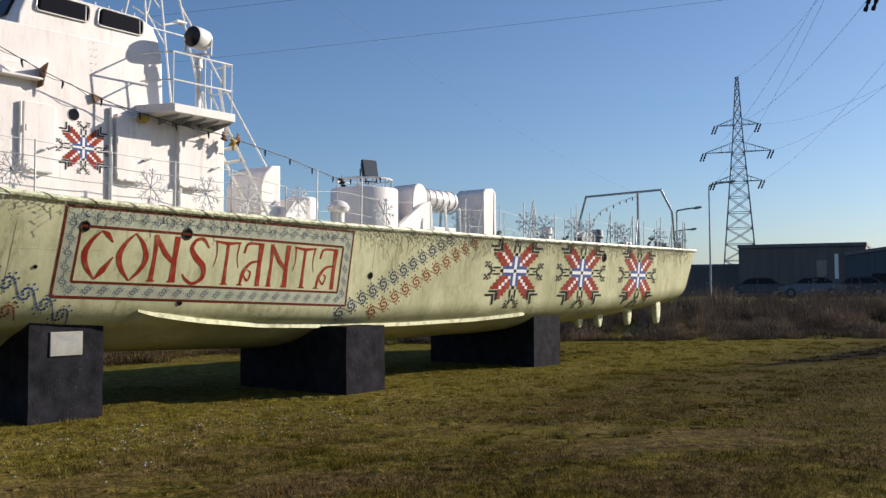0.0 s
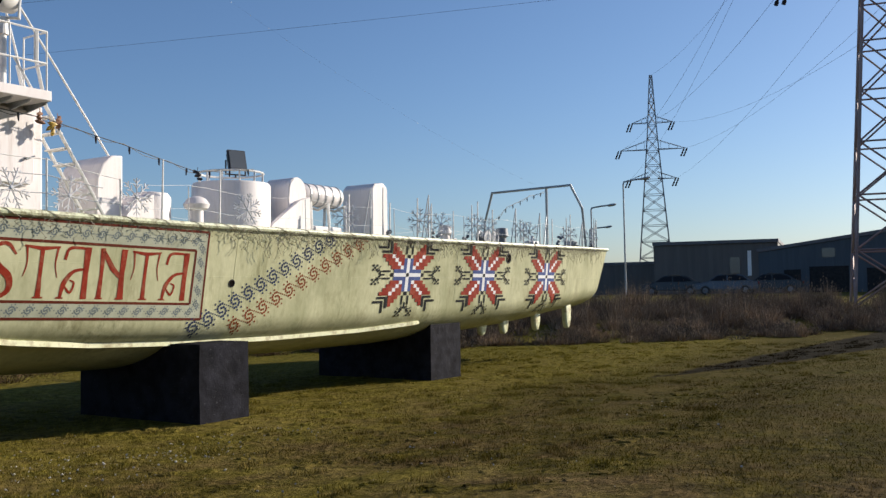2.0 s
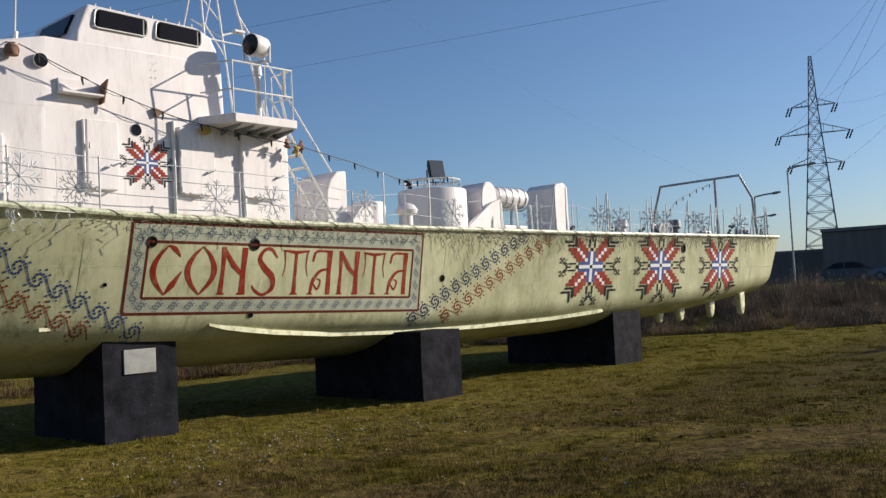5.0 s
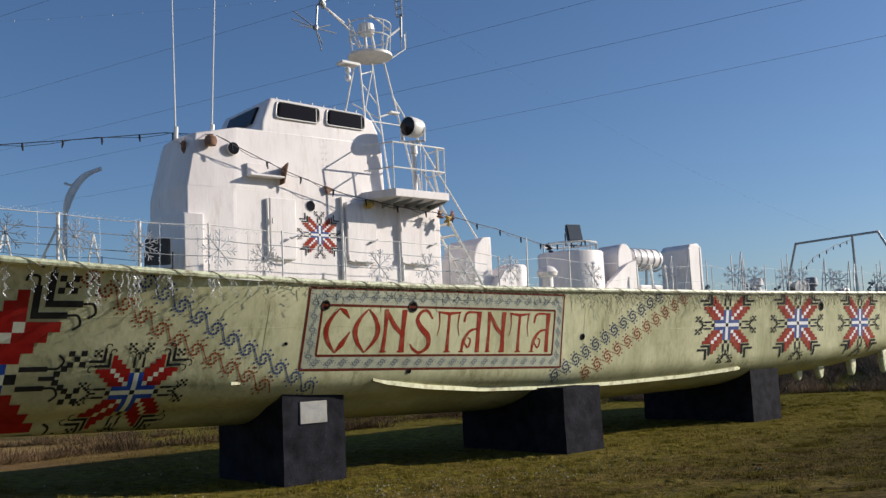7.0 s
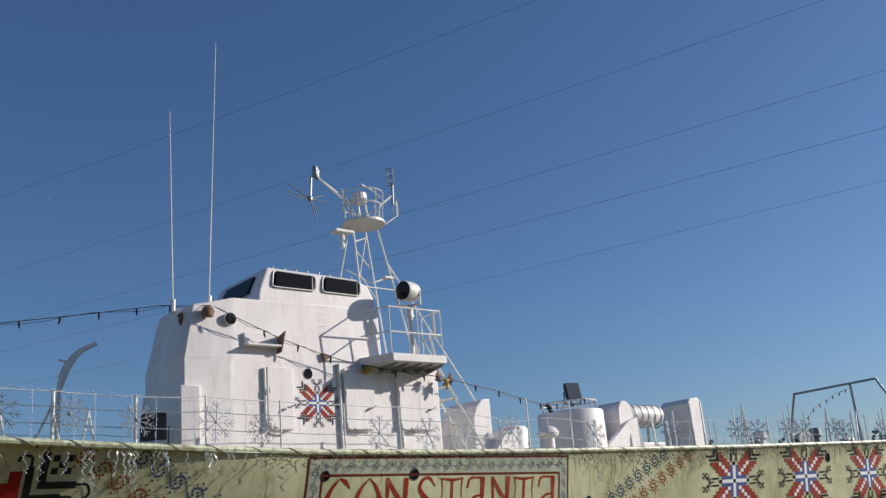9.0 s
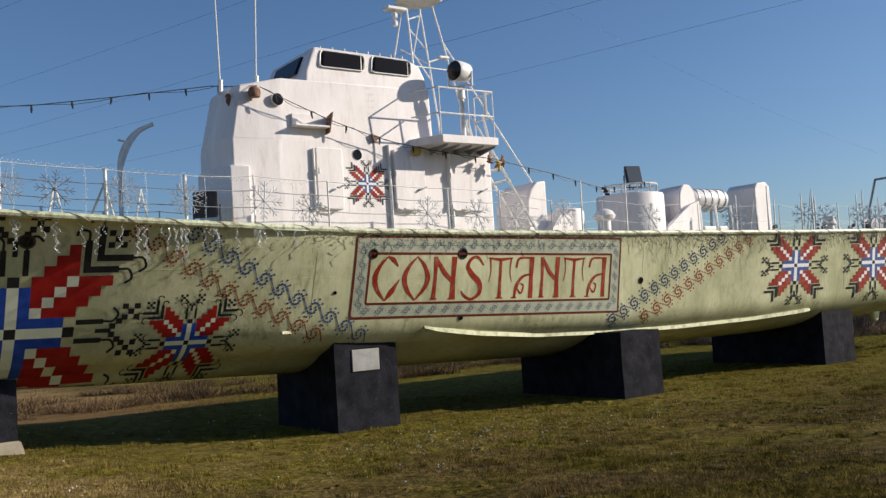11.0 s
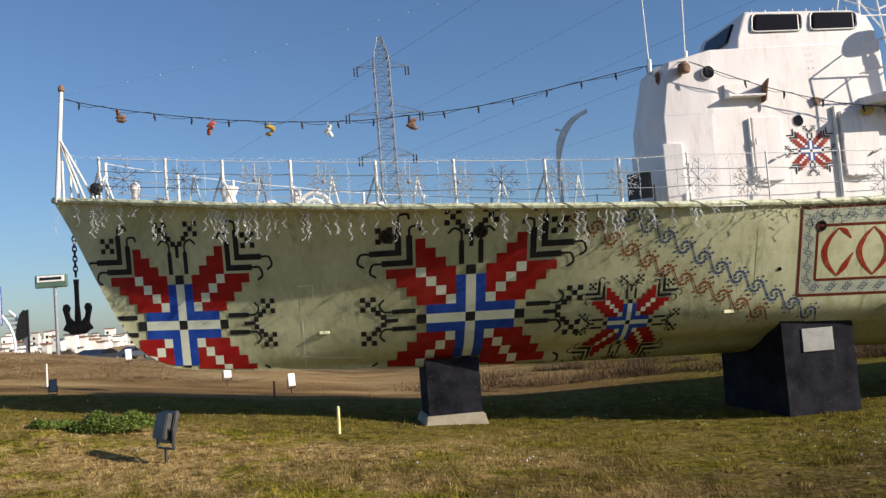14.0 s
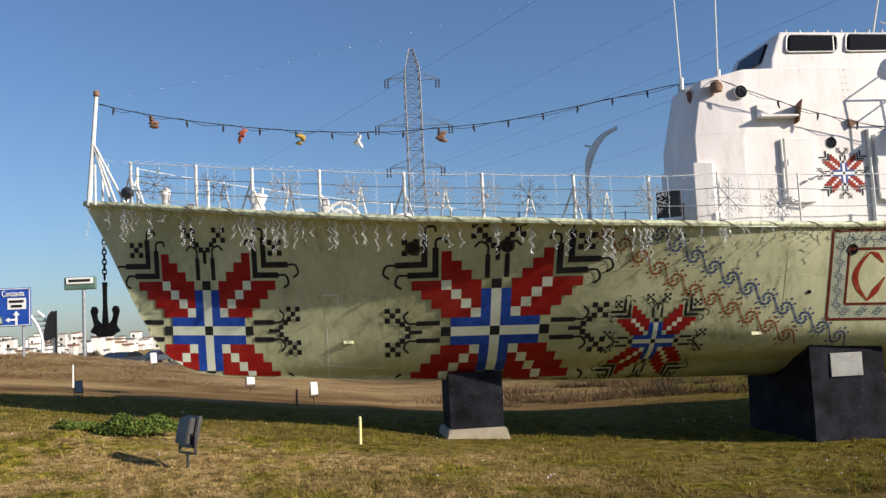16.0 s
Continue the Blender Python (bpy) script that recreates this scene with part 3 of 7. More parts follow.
        pipe(bm, pts, 0.002, 5)
        part("weld_seam", bm, HULL, boat)
    for x0, x1, z in ((5.8, 13.0, 2.72), (13.2, 31.0, 2.52), (2.6, 5.0, 2.93)):
        bm = bmesh.new()
        pts = [side(x0 + (x1 - x0) * i / 30, z, 0.001) for i in range(31)]
        pipe(bm, pts, 0.003, 5)
        part("weld_seam", bm, HULL, boat)
    # hull openings with rims
    for x, z, r in ((0.37, 3.44, 0.115), (1.83, 3.40, 0.11), (7.25, 3.08, 0.085), (9.14, 3.05, 0.10), (13.87, 2.40, 0.068), (9.2, 1.88, 0.05), (6.6, 2.45, 0.03), (24.0, 3.05, 0.13)):
        p, e = side(x, z), (skin(x, z, 1.0) - side(x, z))
        lie = Matrix.Translation(p) @ Vector((0, -1, 0)).rotation_difference(e).to_matrix().to_4x4()
        bm = bmesh.new()
        lathe(bm, (0, 0, 0), ((r, 0.05), (r * 1.12, 0.0), (r * 1.06, -0.012), (r * 0.88, -0.013), (r * 0.82, 0.02)), 16, 'Y')
        bmesh.ops.transform(bm, matrix=lie, verts=bm.verts)
        port = part("hull_port", bm, BLACK_METAL, boat, "round opening in the plating", True)
        bm = bmesh.new()
        lathe(bm, (0, 0, 0), ((0.001, -0.004), (r * 0.84, -0.004), (r * 0.84, 0.03)), 16, 'Y')
        bmesh.ops.transform(bm, matrix=lie, verts=bm.verts)
        part("port_blank", bm, DARK_GLASS, port)
    # little cleats on the side
    for x, z in ((-0.69, 2.0), (5.83, 1.83)):
        p = side(x, z)
        bm = bmesh.new()
        box(bm, p.x - 0.085, p.x + 0.085, p.y - 0.028, p.y + 0.03, z - 0.026, z + 0.026, 0.008)
        part("side_cleat", bm, STRAKE, boat, "small pale cleat welded to the side")
    # rudders and shaft brackets under the stern
    for x, y in ((24.4, 13.8), (25.3, 13.6), (27.5, 13.7), (29.3, 13.5)):
        bm = bmesh.new()
        prism(bm, ((x - 0.15, 1.95), (x + 0.19, 1.95), (x + 0.25, 1.52), (x + 0.21, 1.18), (x + 0.13, 0.99), (x + 0.02, 0.91), (x - 0.08, 0.96), (x - 0.14, 1.16), (x - 0.17, 1.52)), y - 0.09, y + 0.09)
        bmesh.ops.bevel(bm, geom=bm.edges[:], offset=0.055, segments=3, affect='EDGES', profile=0.5)
        part("rudder", bm, STRAKE, boat, "pale rudder blade under the stern", True)


build_hull()


def transom_fittings():
    bm = bmesh.new()
    box(bm, 31.55, 32.0, 13.3, 14.0, 3.25, 3.62, 0.06)
    rod(bm, (31.65, 13.6, 3.55), (31.65, 13.6, 3.85), 0.08, 0.05, n=10)
    part("stern_bracket", bm, BLACK_METAL, boat, "dark bracket fixed to the transom", True)


transom_fittings()


# ---- painted motifs, thin layers of paint laid on the plating ----
def paint_quad(bm, pts, mat, lay):
    places = [lay(*p) for p in pts]
    # nothing is painted past the keel
    if max(p.z for p in places) - min(p.z for p in places) > 0.007:
        bm.faces.new([bm.verts.new(p) for p in places]).material_index = mat


def paint_ribbon(bm, pts, widths, mat, lay):
    """A brush stroke of varying width along 2D points."""
    pts = [Vector(p) for p in pts]
    k = len(pts)
    widths = [widths] * k if isinstance(widths, (int, float)) else list(widths)
    if k <= 4:
        # split long strokes, so that they follow the curved plating
        n = 6
        pts, widths = [pts[i].lerp(pts[i + 1], j / n) for i in range(k - 1) for j in range(n)] + pts[-1:], [widths[i] + (widths[i + 1] - widths[i]) * j / n for i in range(k - 1) for j in range(n)] + widths[-1:]
        k = len(pts)
    left, right = [], []
    for i, p in enumerate(pts):
        d = (pts[min(i + 1, k - 1)] - pts[max(i - 1, 0)]).normalized()
        nrm = Vector((-d.y, d.x)) * widths[i] / 2
        left.append(p + nrm), right.append(p - nrm)
    for i in range(k - 1):
        paint_quad(bm, (left[i], left[i + 1], right[i + 1], right[i]), mat, lay)


def curve_pts(ctrl, k=8):
    """A smooth line through control points."""
    c = [Vector(p) for p in ctrl]
    c = [2 * c[0] - c[1]] + c + [2 * c[-1] - c[-2]]
    out = []
    for i in range(1, len(c) - 2):
        for j in range(k):
            t = j / k
            out.append(0.5 * ((2 * c[i]) + (c[i + 1] - c[i - 1]) * t + (2 * c[i - 1] - 5 * c[i] + 4 * c[i + 1] - c[i + 2]) * t * t + (3 * c[i] - c[i - 1] - 3 * c[i + 1] + c[i + 2]) * t ** 3))
    return out + [c[-2]]


def star(parent, lay, light=None, blue=None, red=None):
    """An eight-pointed folk star in stitches: a blue and white cross, red leaves, black hooks and sprigs. lay(u, v) puts a stitch place on the surface."""
    bm = bmesh.new()
    weld = (lay(1, 0) - lay(0, 0)).length * 0.06

    def cell(m, i, j, mat, w=1.0, h=1.0):
        paint_quad(m, ((i - w / 2, j - h / 2), (i + w / 2, j - h / 2), (i + w / 2, j + h / 2), (i - w / 2, j + h / 2)), mat, lay)

    def finish(name, m, materials, under, label=""):
        bmesh.ops.remove_doubles(m, verts=m.verts, dist=weld)
        bmesh.ops.recalc_face_normals(m, faces=m.faces)
        return part(name, m, materials, under, label)
    cell(bm, 0, 0, 1)
    for d in range(1, 5):
        for i, j in ((d, 0), (-d, 0), (0, d), (0, -d)):
            cell(bm, i, j, 2)
    for i, j in ((5, 0), (-5, 0), (0, 5), (0, -5)):
        cell(bm, i, j, 1)
    for sx in (1, -1):
        for sy in (1, -1):
            for d in range(1, 5):
                cell(bm, sx, sy * d, 0)
                if d > 1:
                    cell(bm, sx * d, sy, 0)
    motif = finish("star_motif", bm, [blue or BLUE, BLACK_PAINT, light or PALE], parent, "stitched folk star in red, blue, white and black")
    for sx in (1, -1):
        for sy in (1, -1):
            bm = bmesh.new()
            for a in range(2, 6):
                cell(bm, sx * a, sy * a, 1)
                for o in range(1, 4):
                    cell(bm, sx * a, sy * (a + o), 0)
                    cell(bm, sx * (a + o), sy * a, 0)
            finish("leaf", bm, [red or RED, light or PALE], motif, "stepped red leaf with a pale vein")
            # nested black angles past the leaf's fork, with hooked ends
            for c, reach in ((6.1, 2.8), (7.2, 2.9)):
                bm = bmesh.new()
                w = 0.62
                paint_ribbon(bm, [(sx * c, sy * (c - w / 2)), (sx * c, sy * (c + reach))], w, 0, lay)
                paint_ribbon(bm, [(sx * (c + w / 2), sy * c), (sx * (c + reach), sy * c)], w, 0, lay)
                if light is None:
                    paint_ribbon(bm, curve_pts([(sx * c, sy * (c + reach)), (sx * (c - 0.1), sy * (c + reach + 0.8)), (sx * (c - 0.9), sy * (c + reach + 0.9)), (sx * (c - 1.1), sy * (c + reach + 0.4))], 5), 0.24, 0, lay)
                    paint_ribbon(bm, curve_pts([(sx * (c + reach), sy * c), (sx * (c + reach + 0.9), sy * (c - 0.05)), (sx * (c + reach + 1.2), sy * (c - 0.9)), (sx * (c + reach + 0.6), sy * (c - 1.4))], 5), 0.24, 0, lay)
                finish("hook", bm, BLACK_PAINT, motif)
            if light is None:
                bm = bmesh.new()
                for i, j in ((0, 0), (1, 1), (1, -1), (-1, 1), (-1, -1)):
                    cell(bm, sx * (8.6 + 0.56 * i), sy * (9.0 + 0.56 * j), 0, 0.57, 0.57)
                finish("knot", bm, BLACK_PAINT, motif)
    # stems and sprigs on the four axes
    for ax in range(4):
        def turn(a, b):
            return ((a, b), (-a, b), (b, a), (b, -a))[ax]
        bm = bmesh.new()
        paint_ribbon(bm, [turn(7.4, 0), turn(8.8, 0)], 0.42, 0, lay)
        for s in (1, -1):
            for k in range(2):
                a, b = turn(8.9 + 0.56 * k, s * (0.42 + 0.5 * k))
                cell(bm, a, b, 0, 0.57, 0.57)
            for i, j in ((0, 0), (1, 1), (1, -1), (-1, 1), (-1, -1)):
                a, b = turn(10.45 + 0.54 * i, s * (1.85 + 0.54 * j))
                cell(bm, a, b, 0, 0.55, 0.55)
        finish("sprig", bm, BLACK_PAINT, motif)
        for s in (1, -1):
            bm = bmesh.new()
            straight = [turn(5.6 + 0.4 * k, s * 0.95) for k in range(7)]
            curl = curve_pts([turn(8.05, s * 0.95), turn(8.9, s * 1.0), turn(9.3, s * 1.7), turn(8.8, s * 2.3)], 5)
            paint_ribbon(bm, straight + [tuple(p) for p in curl], [0.5] * 7 + [0.22] * len(curl), 0, lay)
            finish("stem", bm, BLACK_PAINT, motif)
    return motif


def hull_lay(cx, cz, w, h, lean=0.0, out=0.010):
    def lay(u, v):
        x = cx + u * w
        z = cz + v * h + lean * u * w
        z = min(max(z, keel(max(x, -4.98)) + 0.03), sheer(x) - 0.05)
        x = max(x, stem_x(z) + 0.02)
        return skin(x, z, out)
    return lay


for cx, cz, w, h, lean in ((-2.99, 2.31, 0.135, 0.149, -0.05), (1.69, 2.09, 0.158, 0.149, -0.02), (4.24, 1.79, 0.0715, 0.067, -0.02), (19.32, 2.58, 0.118, 0.084, 0.0), (22.74, 2.58, 0.122, 0.089, 0.0), (26.41, 2.56, 0.124, 0.090, 0.0)):
    star(boat, hull_lay(cx, cz, w, h, lean), *((MOTIF_WHITE, BLUE_WORN, RED_WORN) if cx > 10 else ()))


def dotted_scroll(bm, at, w, h, dot, link, mat, lay, quarter=False):
    """One running-scroll stitch: a two-armed whorl of small squares with barbs, and the chain that leads to the next."""
    arm = [(math.cos(radians(g)) * (7 + 31 * (1 - g / 250)), math.sin(radians(g)) * (7 + 31 * (1 - g / 250)), 1.15) for g in (0, 23, 48, 76, 108, 148, 200)]
    arm += [(51, 20, 1.0), (33, 45, 1.0), (4, 43, 0.8)]
    dots = arm + [(-a, -b, big) for a, b, big in arm]
    if quarter:
        dots = [(-b, a, big) for a, b, big in dots]
    dots = [(a * w, b * h, big) for a, b, big in dots]
    p, q = dots[0], dots[len(arm)]
    # the chain runs from this whorl's fore arm to the next one's aft arm
    dots += [(p[0] + (q[0] + link[0] - p[0]) * f, p[1] + (q[1] + link[1] - p[1]) * f, 0.75) for f in (0.17, 0.33, 0.5, 0.67, 0.83)]
    for a, b, big in dots:
        x, z, e = at[0] + a, at[1] + b, dot * big
        if z < sheer(x) - 0.06:
            paint_quad(bm, ((x - e, z - e), (x + e, z - e), (x + e, z + e), (x - e, z + e)), mat, lay)


def plain(out):
    return lambda x, z: skin(x, z, out)


def bands():
    for line, count, mat, mirror in ((((3.02, 3.70), (4.62, 2.64), (6.62, 1.63)), 12, RED_DULL, 1), (((3.85, 3.63), (5.66, 2.53), (7.46, 1.55)), 12, BLUE_DULL, 1), (((13.1, 1.62), (14.69, 2.41), (16.75, 3.43)), 12, NAVY_DULL, -1), (((14.08, 1.63), (17.75, 3.39)), 11, RED_DULL, -1)):
        pts = [Vector(p) for p in line]
        cum = [0.0]
        for p, q in zip(pts, pts[1:]):
            cum.append(cum[-1] + (q - p).length)
        places = [Vector((float(np.interp(cum[-1] * i / count, cum, [p.x for p in pts])), float(np.interp(cum[-1] * i / count, cum, [p.y for p in pts])))) for i in range(count + 1)]
        for p, q in zip(places, places[1:]):
            if p.y > sheer(p.x) - 0.09 or p.y < 1.60:
                continue
            bm = bmesh.new()
            dotted_scroll(bm, p, 0.0037 if mirror < 0 else 0.0031, 0.0031, 0.0180 if mirror < 0 else 0.0152, q - p, 0, plain(0.0045), mirror < 0)
            bmesh.ops.recalc_face_normals(bm, faces=bm.faces)
            part("scroll_motif", bm, mat, boat, "stitched scroll of a slanting " + ("red" if mat is RED_DULL else "blue") + " band")


bands()

# scratches down to the pale primer
for line in ([(-1.08, 2.79), (-0.84, 2.785)], [(-0.84, 2.78), (-0.84, 2.59)], [(-1.03, 2.24), (-1.03, 1.42)], [(-1.08, 1.64), (-0.6, 1.57), (-0.07, 1.54)], [(1.50, 1.935), (1.62, 1.92)], [(1.62, 1.92), (1.62, 1.82)]):
    bm = bmesh.new()
    paint_ribbon(bm, line, 0.011, 0, plain(0.006))
    bmesh.ops.recalc_face_normals(bm, faces=bm.faces)
    part("scratch", bm, MOTIF_WHITE, boat, "thin pale scratch in the paint")

# name board: two frames, a scroll border and the lettering
F_OUT = ((6.91, 3.375), (13.20, 3.285), (13.22, 1.775), (6.92, 2.0))
F_IN = ((7.19, 3.087), (12.95, 2.965), (12.94, 2.045), (7.195, 2.229))


def in_frame(corners, u, v):
    """A place in a four-cornered field: u along, v up, both 0 to 1."""
    tl, tr, br, bl = [Vector(c) for c in corners]
    return (bl.lerp(br, u)).lerp(tl.lerp(tr, u), v)


def name_board():
    for corners in (F_OUT, F_IN):
        bm = bmesh.new()
        for k in range(4):
            a, b = Vector(corners[k]), Vector(corners[(k + 1) % 4])
            n = 60 if k % 2 == 0 else 16
            paint_ribbon(bm, [a.lerp(b, i / n) for i in range(n + 1)], 0.042, 0, plain(0.0045))
        bmesh.ops.remove_doubles(bm, verts=bm.verts, dist=0.0005)
        bmesh.ops.recalc_face_normals(bm, faces=bm.faces)
        part("name_frame", bm, FRAME_RED, boat, "dull-red painted frame round the name")
    bm = bmesh.new()
    for k in range(4):
        a, b, c, d = Vector(F_OUT[k]), Vector(F_OUT[(k + 1) % 4]), Vector(F_IN[(k + 1) % 4]), Vector(F_IN[k])
        n = 60 if k % 2 == 0 else 16
        for i in range(n):
            for j in range(3):
                at = lambda u, v: a.lerp(b, u / n).lerp(d.lerp(c, u / n), v / 3)
                paint_quad(bm, (at(i, j), at(i + 1, j), at(i + 1, j + 1), at(i, j + 1)), 0, plain(0.0025))
    bmesh.ops.remove_doubles(bm, verts=bm.verts, dist=0.0005)
    bmesh.ops.recalc_face_normals(bm, faces=bm.faces)
    part("border_field", bm, BORDER_FIELD, boat, "pale grey-blue field between the frames")
    bm = bmesh.new()
    mid = [Vector(a).lerp(Vector(b), 0.5) for a, b in zip(F_OUT, F_IN)]

    for k, count in ((0, 22), (1, 5), (2, 22), (3, 5)):
        a, b = mid[k], mid[(k + 1) % 4]
        for i in range(count):
            dotted_scroll(bm, a.lerp(b, (i + 0.5) / count), 0.0018, 0.0018, 0.0105, (b - a) / count, 0, plain(0.0045), k % 2 == 1)
    bmesh.ops.recalc_face_normals(bm, faces=bm.faces)
    part("scroll_border", bm, SCROLL, boat, "grey-blue running scroll between the frames")["kind"] = "stuff"


name_board()

# the letters, each a set of brush strokes in a box one wide and one high: (points, widths, smooth)
ALMOND_L = ([(0.5, 1.0), (0.22, 0.78), (0.08, 0.52), (0.2, 0.25), (0.5, 0.0)], (0.05, 0.16, 0.24, 0.18, 0.05))
ALMOND_R = ([(0.5, 1.0), (0.78, 0.78), (0.92, 0.50), (0.8, 0.25), (0.5, 0.0)], (0.05, 0.16, 0.24, 0.18, 0.05))
LETTERS = {
    "C": [(*ALMOND_L, 1), ([(0.5, 1.0), (0.7, 0.93), (0.9, 0.78)], (0.06, 0.2, 0.05), 1), ([(0.5, 0.0), (0.72, 0.2), (0.98, 0.48)], (0.06, 0.26, 0.04), 1)],
    "O": [(*ALMOND_L, 1), (*ALMOND_R, 1)],
    "N": [([(0.12, 0.0), (0.14, 0.5), (0.12, 1.0)], (0.22, 0.15, 0.22), 0), ([(0.88, 0.0), (0.86, 0.5), (0.88, 1.0)], (0.30, 0.22, 0.28), 0), ([(0.1, 0.98), (0.5, 0.62), (0.88, 0.40)], (0.16, 0.22, 0.14), 0), ([(0.0, 0.02), (0.26, 0.02)], 0.06, 0), ([(0.7, 0.02), (1.0, 0.02)], 0.06, 0)],
    "S": [([(0.95, 0.80), (0.7, 0.98), (0.42, 0.95), (0.28, 0.76), (0.5, 0.56), (0.8, 0.38), (0.82, 0.14), (0.5, 0.0), (0.2, 0.08), (0.05, 0.2)], (0.08, 0.14, 0.14, 0.2, 0.26, 0.26, 0.2, 0.12, 0.12, 0.05), 1)],
    "T": [([(0.0, 0.97), (0.5, 0.93), (1.0, 0.97)], (0.07, 0.15, 0.07), 0), ([(0.5, 0.93), (0.49, 0.4), (0.5, 0.0)], (0.16, 0.15, 0.22), 0), ([(0.06, 0.97), (0.1, 0.65), (0.02, 0.4)], (0.09, 0.05, 0.03), 1), ([(0.94, 0.97), (0.9, 0.65), (0.98, 0.4)], (0.09, 0.05, 0.03), 1), ([(0.36, 0.015), (0.64, 0.015)], 0.06, 0)],
    "A": [([(0.84, 1.0), (0.83, 0.5), (0.84, 0.0)], (0.30, 0.22, 0.26), 0), ([(0.16, 0.74), (0.26, 0.95), (0.6, 0.98), (0.84, 0.96)], (0.12, 0.12, 0.1, 0.08), 1), ([(0.8, 0.58), (0.45, 0.52), (0.2, 0.3), (0.12, 0.02)], (0.08, 0.14, 0.2, 0.12), 1), ([(0.18, 0.28), (0.4, 0.12), (0.5, 0.3), (0.36, 0.36)], (0.05, 0.1, 0.08, 0.04), 1), ([(0.0, 0.015), (0.22, 0.015)], 0.06, 0)],
}


def lettering():
    word = "CONSTANTA"
    starts = (0.016, 0.118, 0.225, 0.335, 0.445, 0.546, 0.664, 0.772, 0.878)
    widths = (0.094, 0.100, 0.094, 0.094, 0.100, 0.098, 0.092, 0.100, 0.106)
    for ch, s, w in zip(word, starts, widths):
        bm = bmesh.new()
        for pts, ws, bend in LETTERS[ch]:
            flat = [in_frame(F_IN, s + p[0] * w, 0.06 + p[1] * 0.88) for p in pts]
            ws = list(ws) if isinstance(ws, (list, tuple)) else [ws] * len(pts)
            if bend:
                k = 6
                fine = curve_pts(flat, k)
                ws = [ws[min(i // k, len(ws) - 1)] * (1 - (i % k) / k) + ws[min(i // k + 1, len(ws) - 1)] * (i % k) / k for i in range(len(fine))]
                flat = fine
            paint_ribbon(bm, flat, [x * 0.41 for x in ws], 0, plain(0.0045))
        bmesh.ops.recalc_face_normals(bm, faces=bm.faces)
        part("letter_" + ch.lower(), bm, RED_LETTER, boat, "red old-style capital " + ch + " of the name")


lettering()


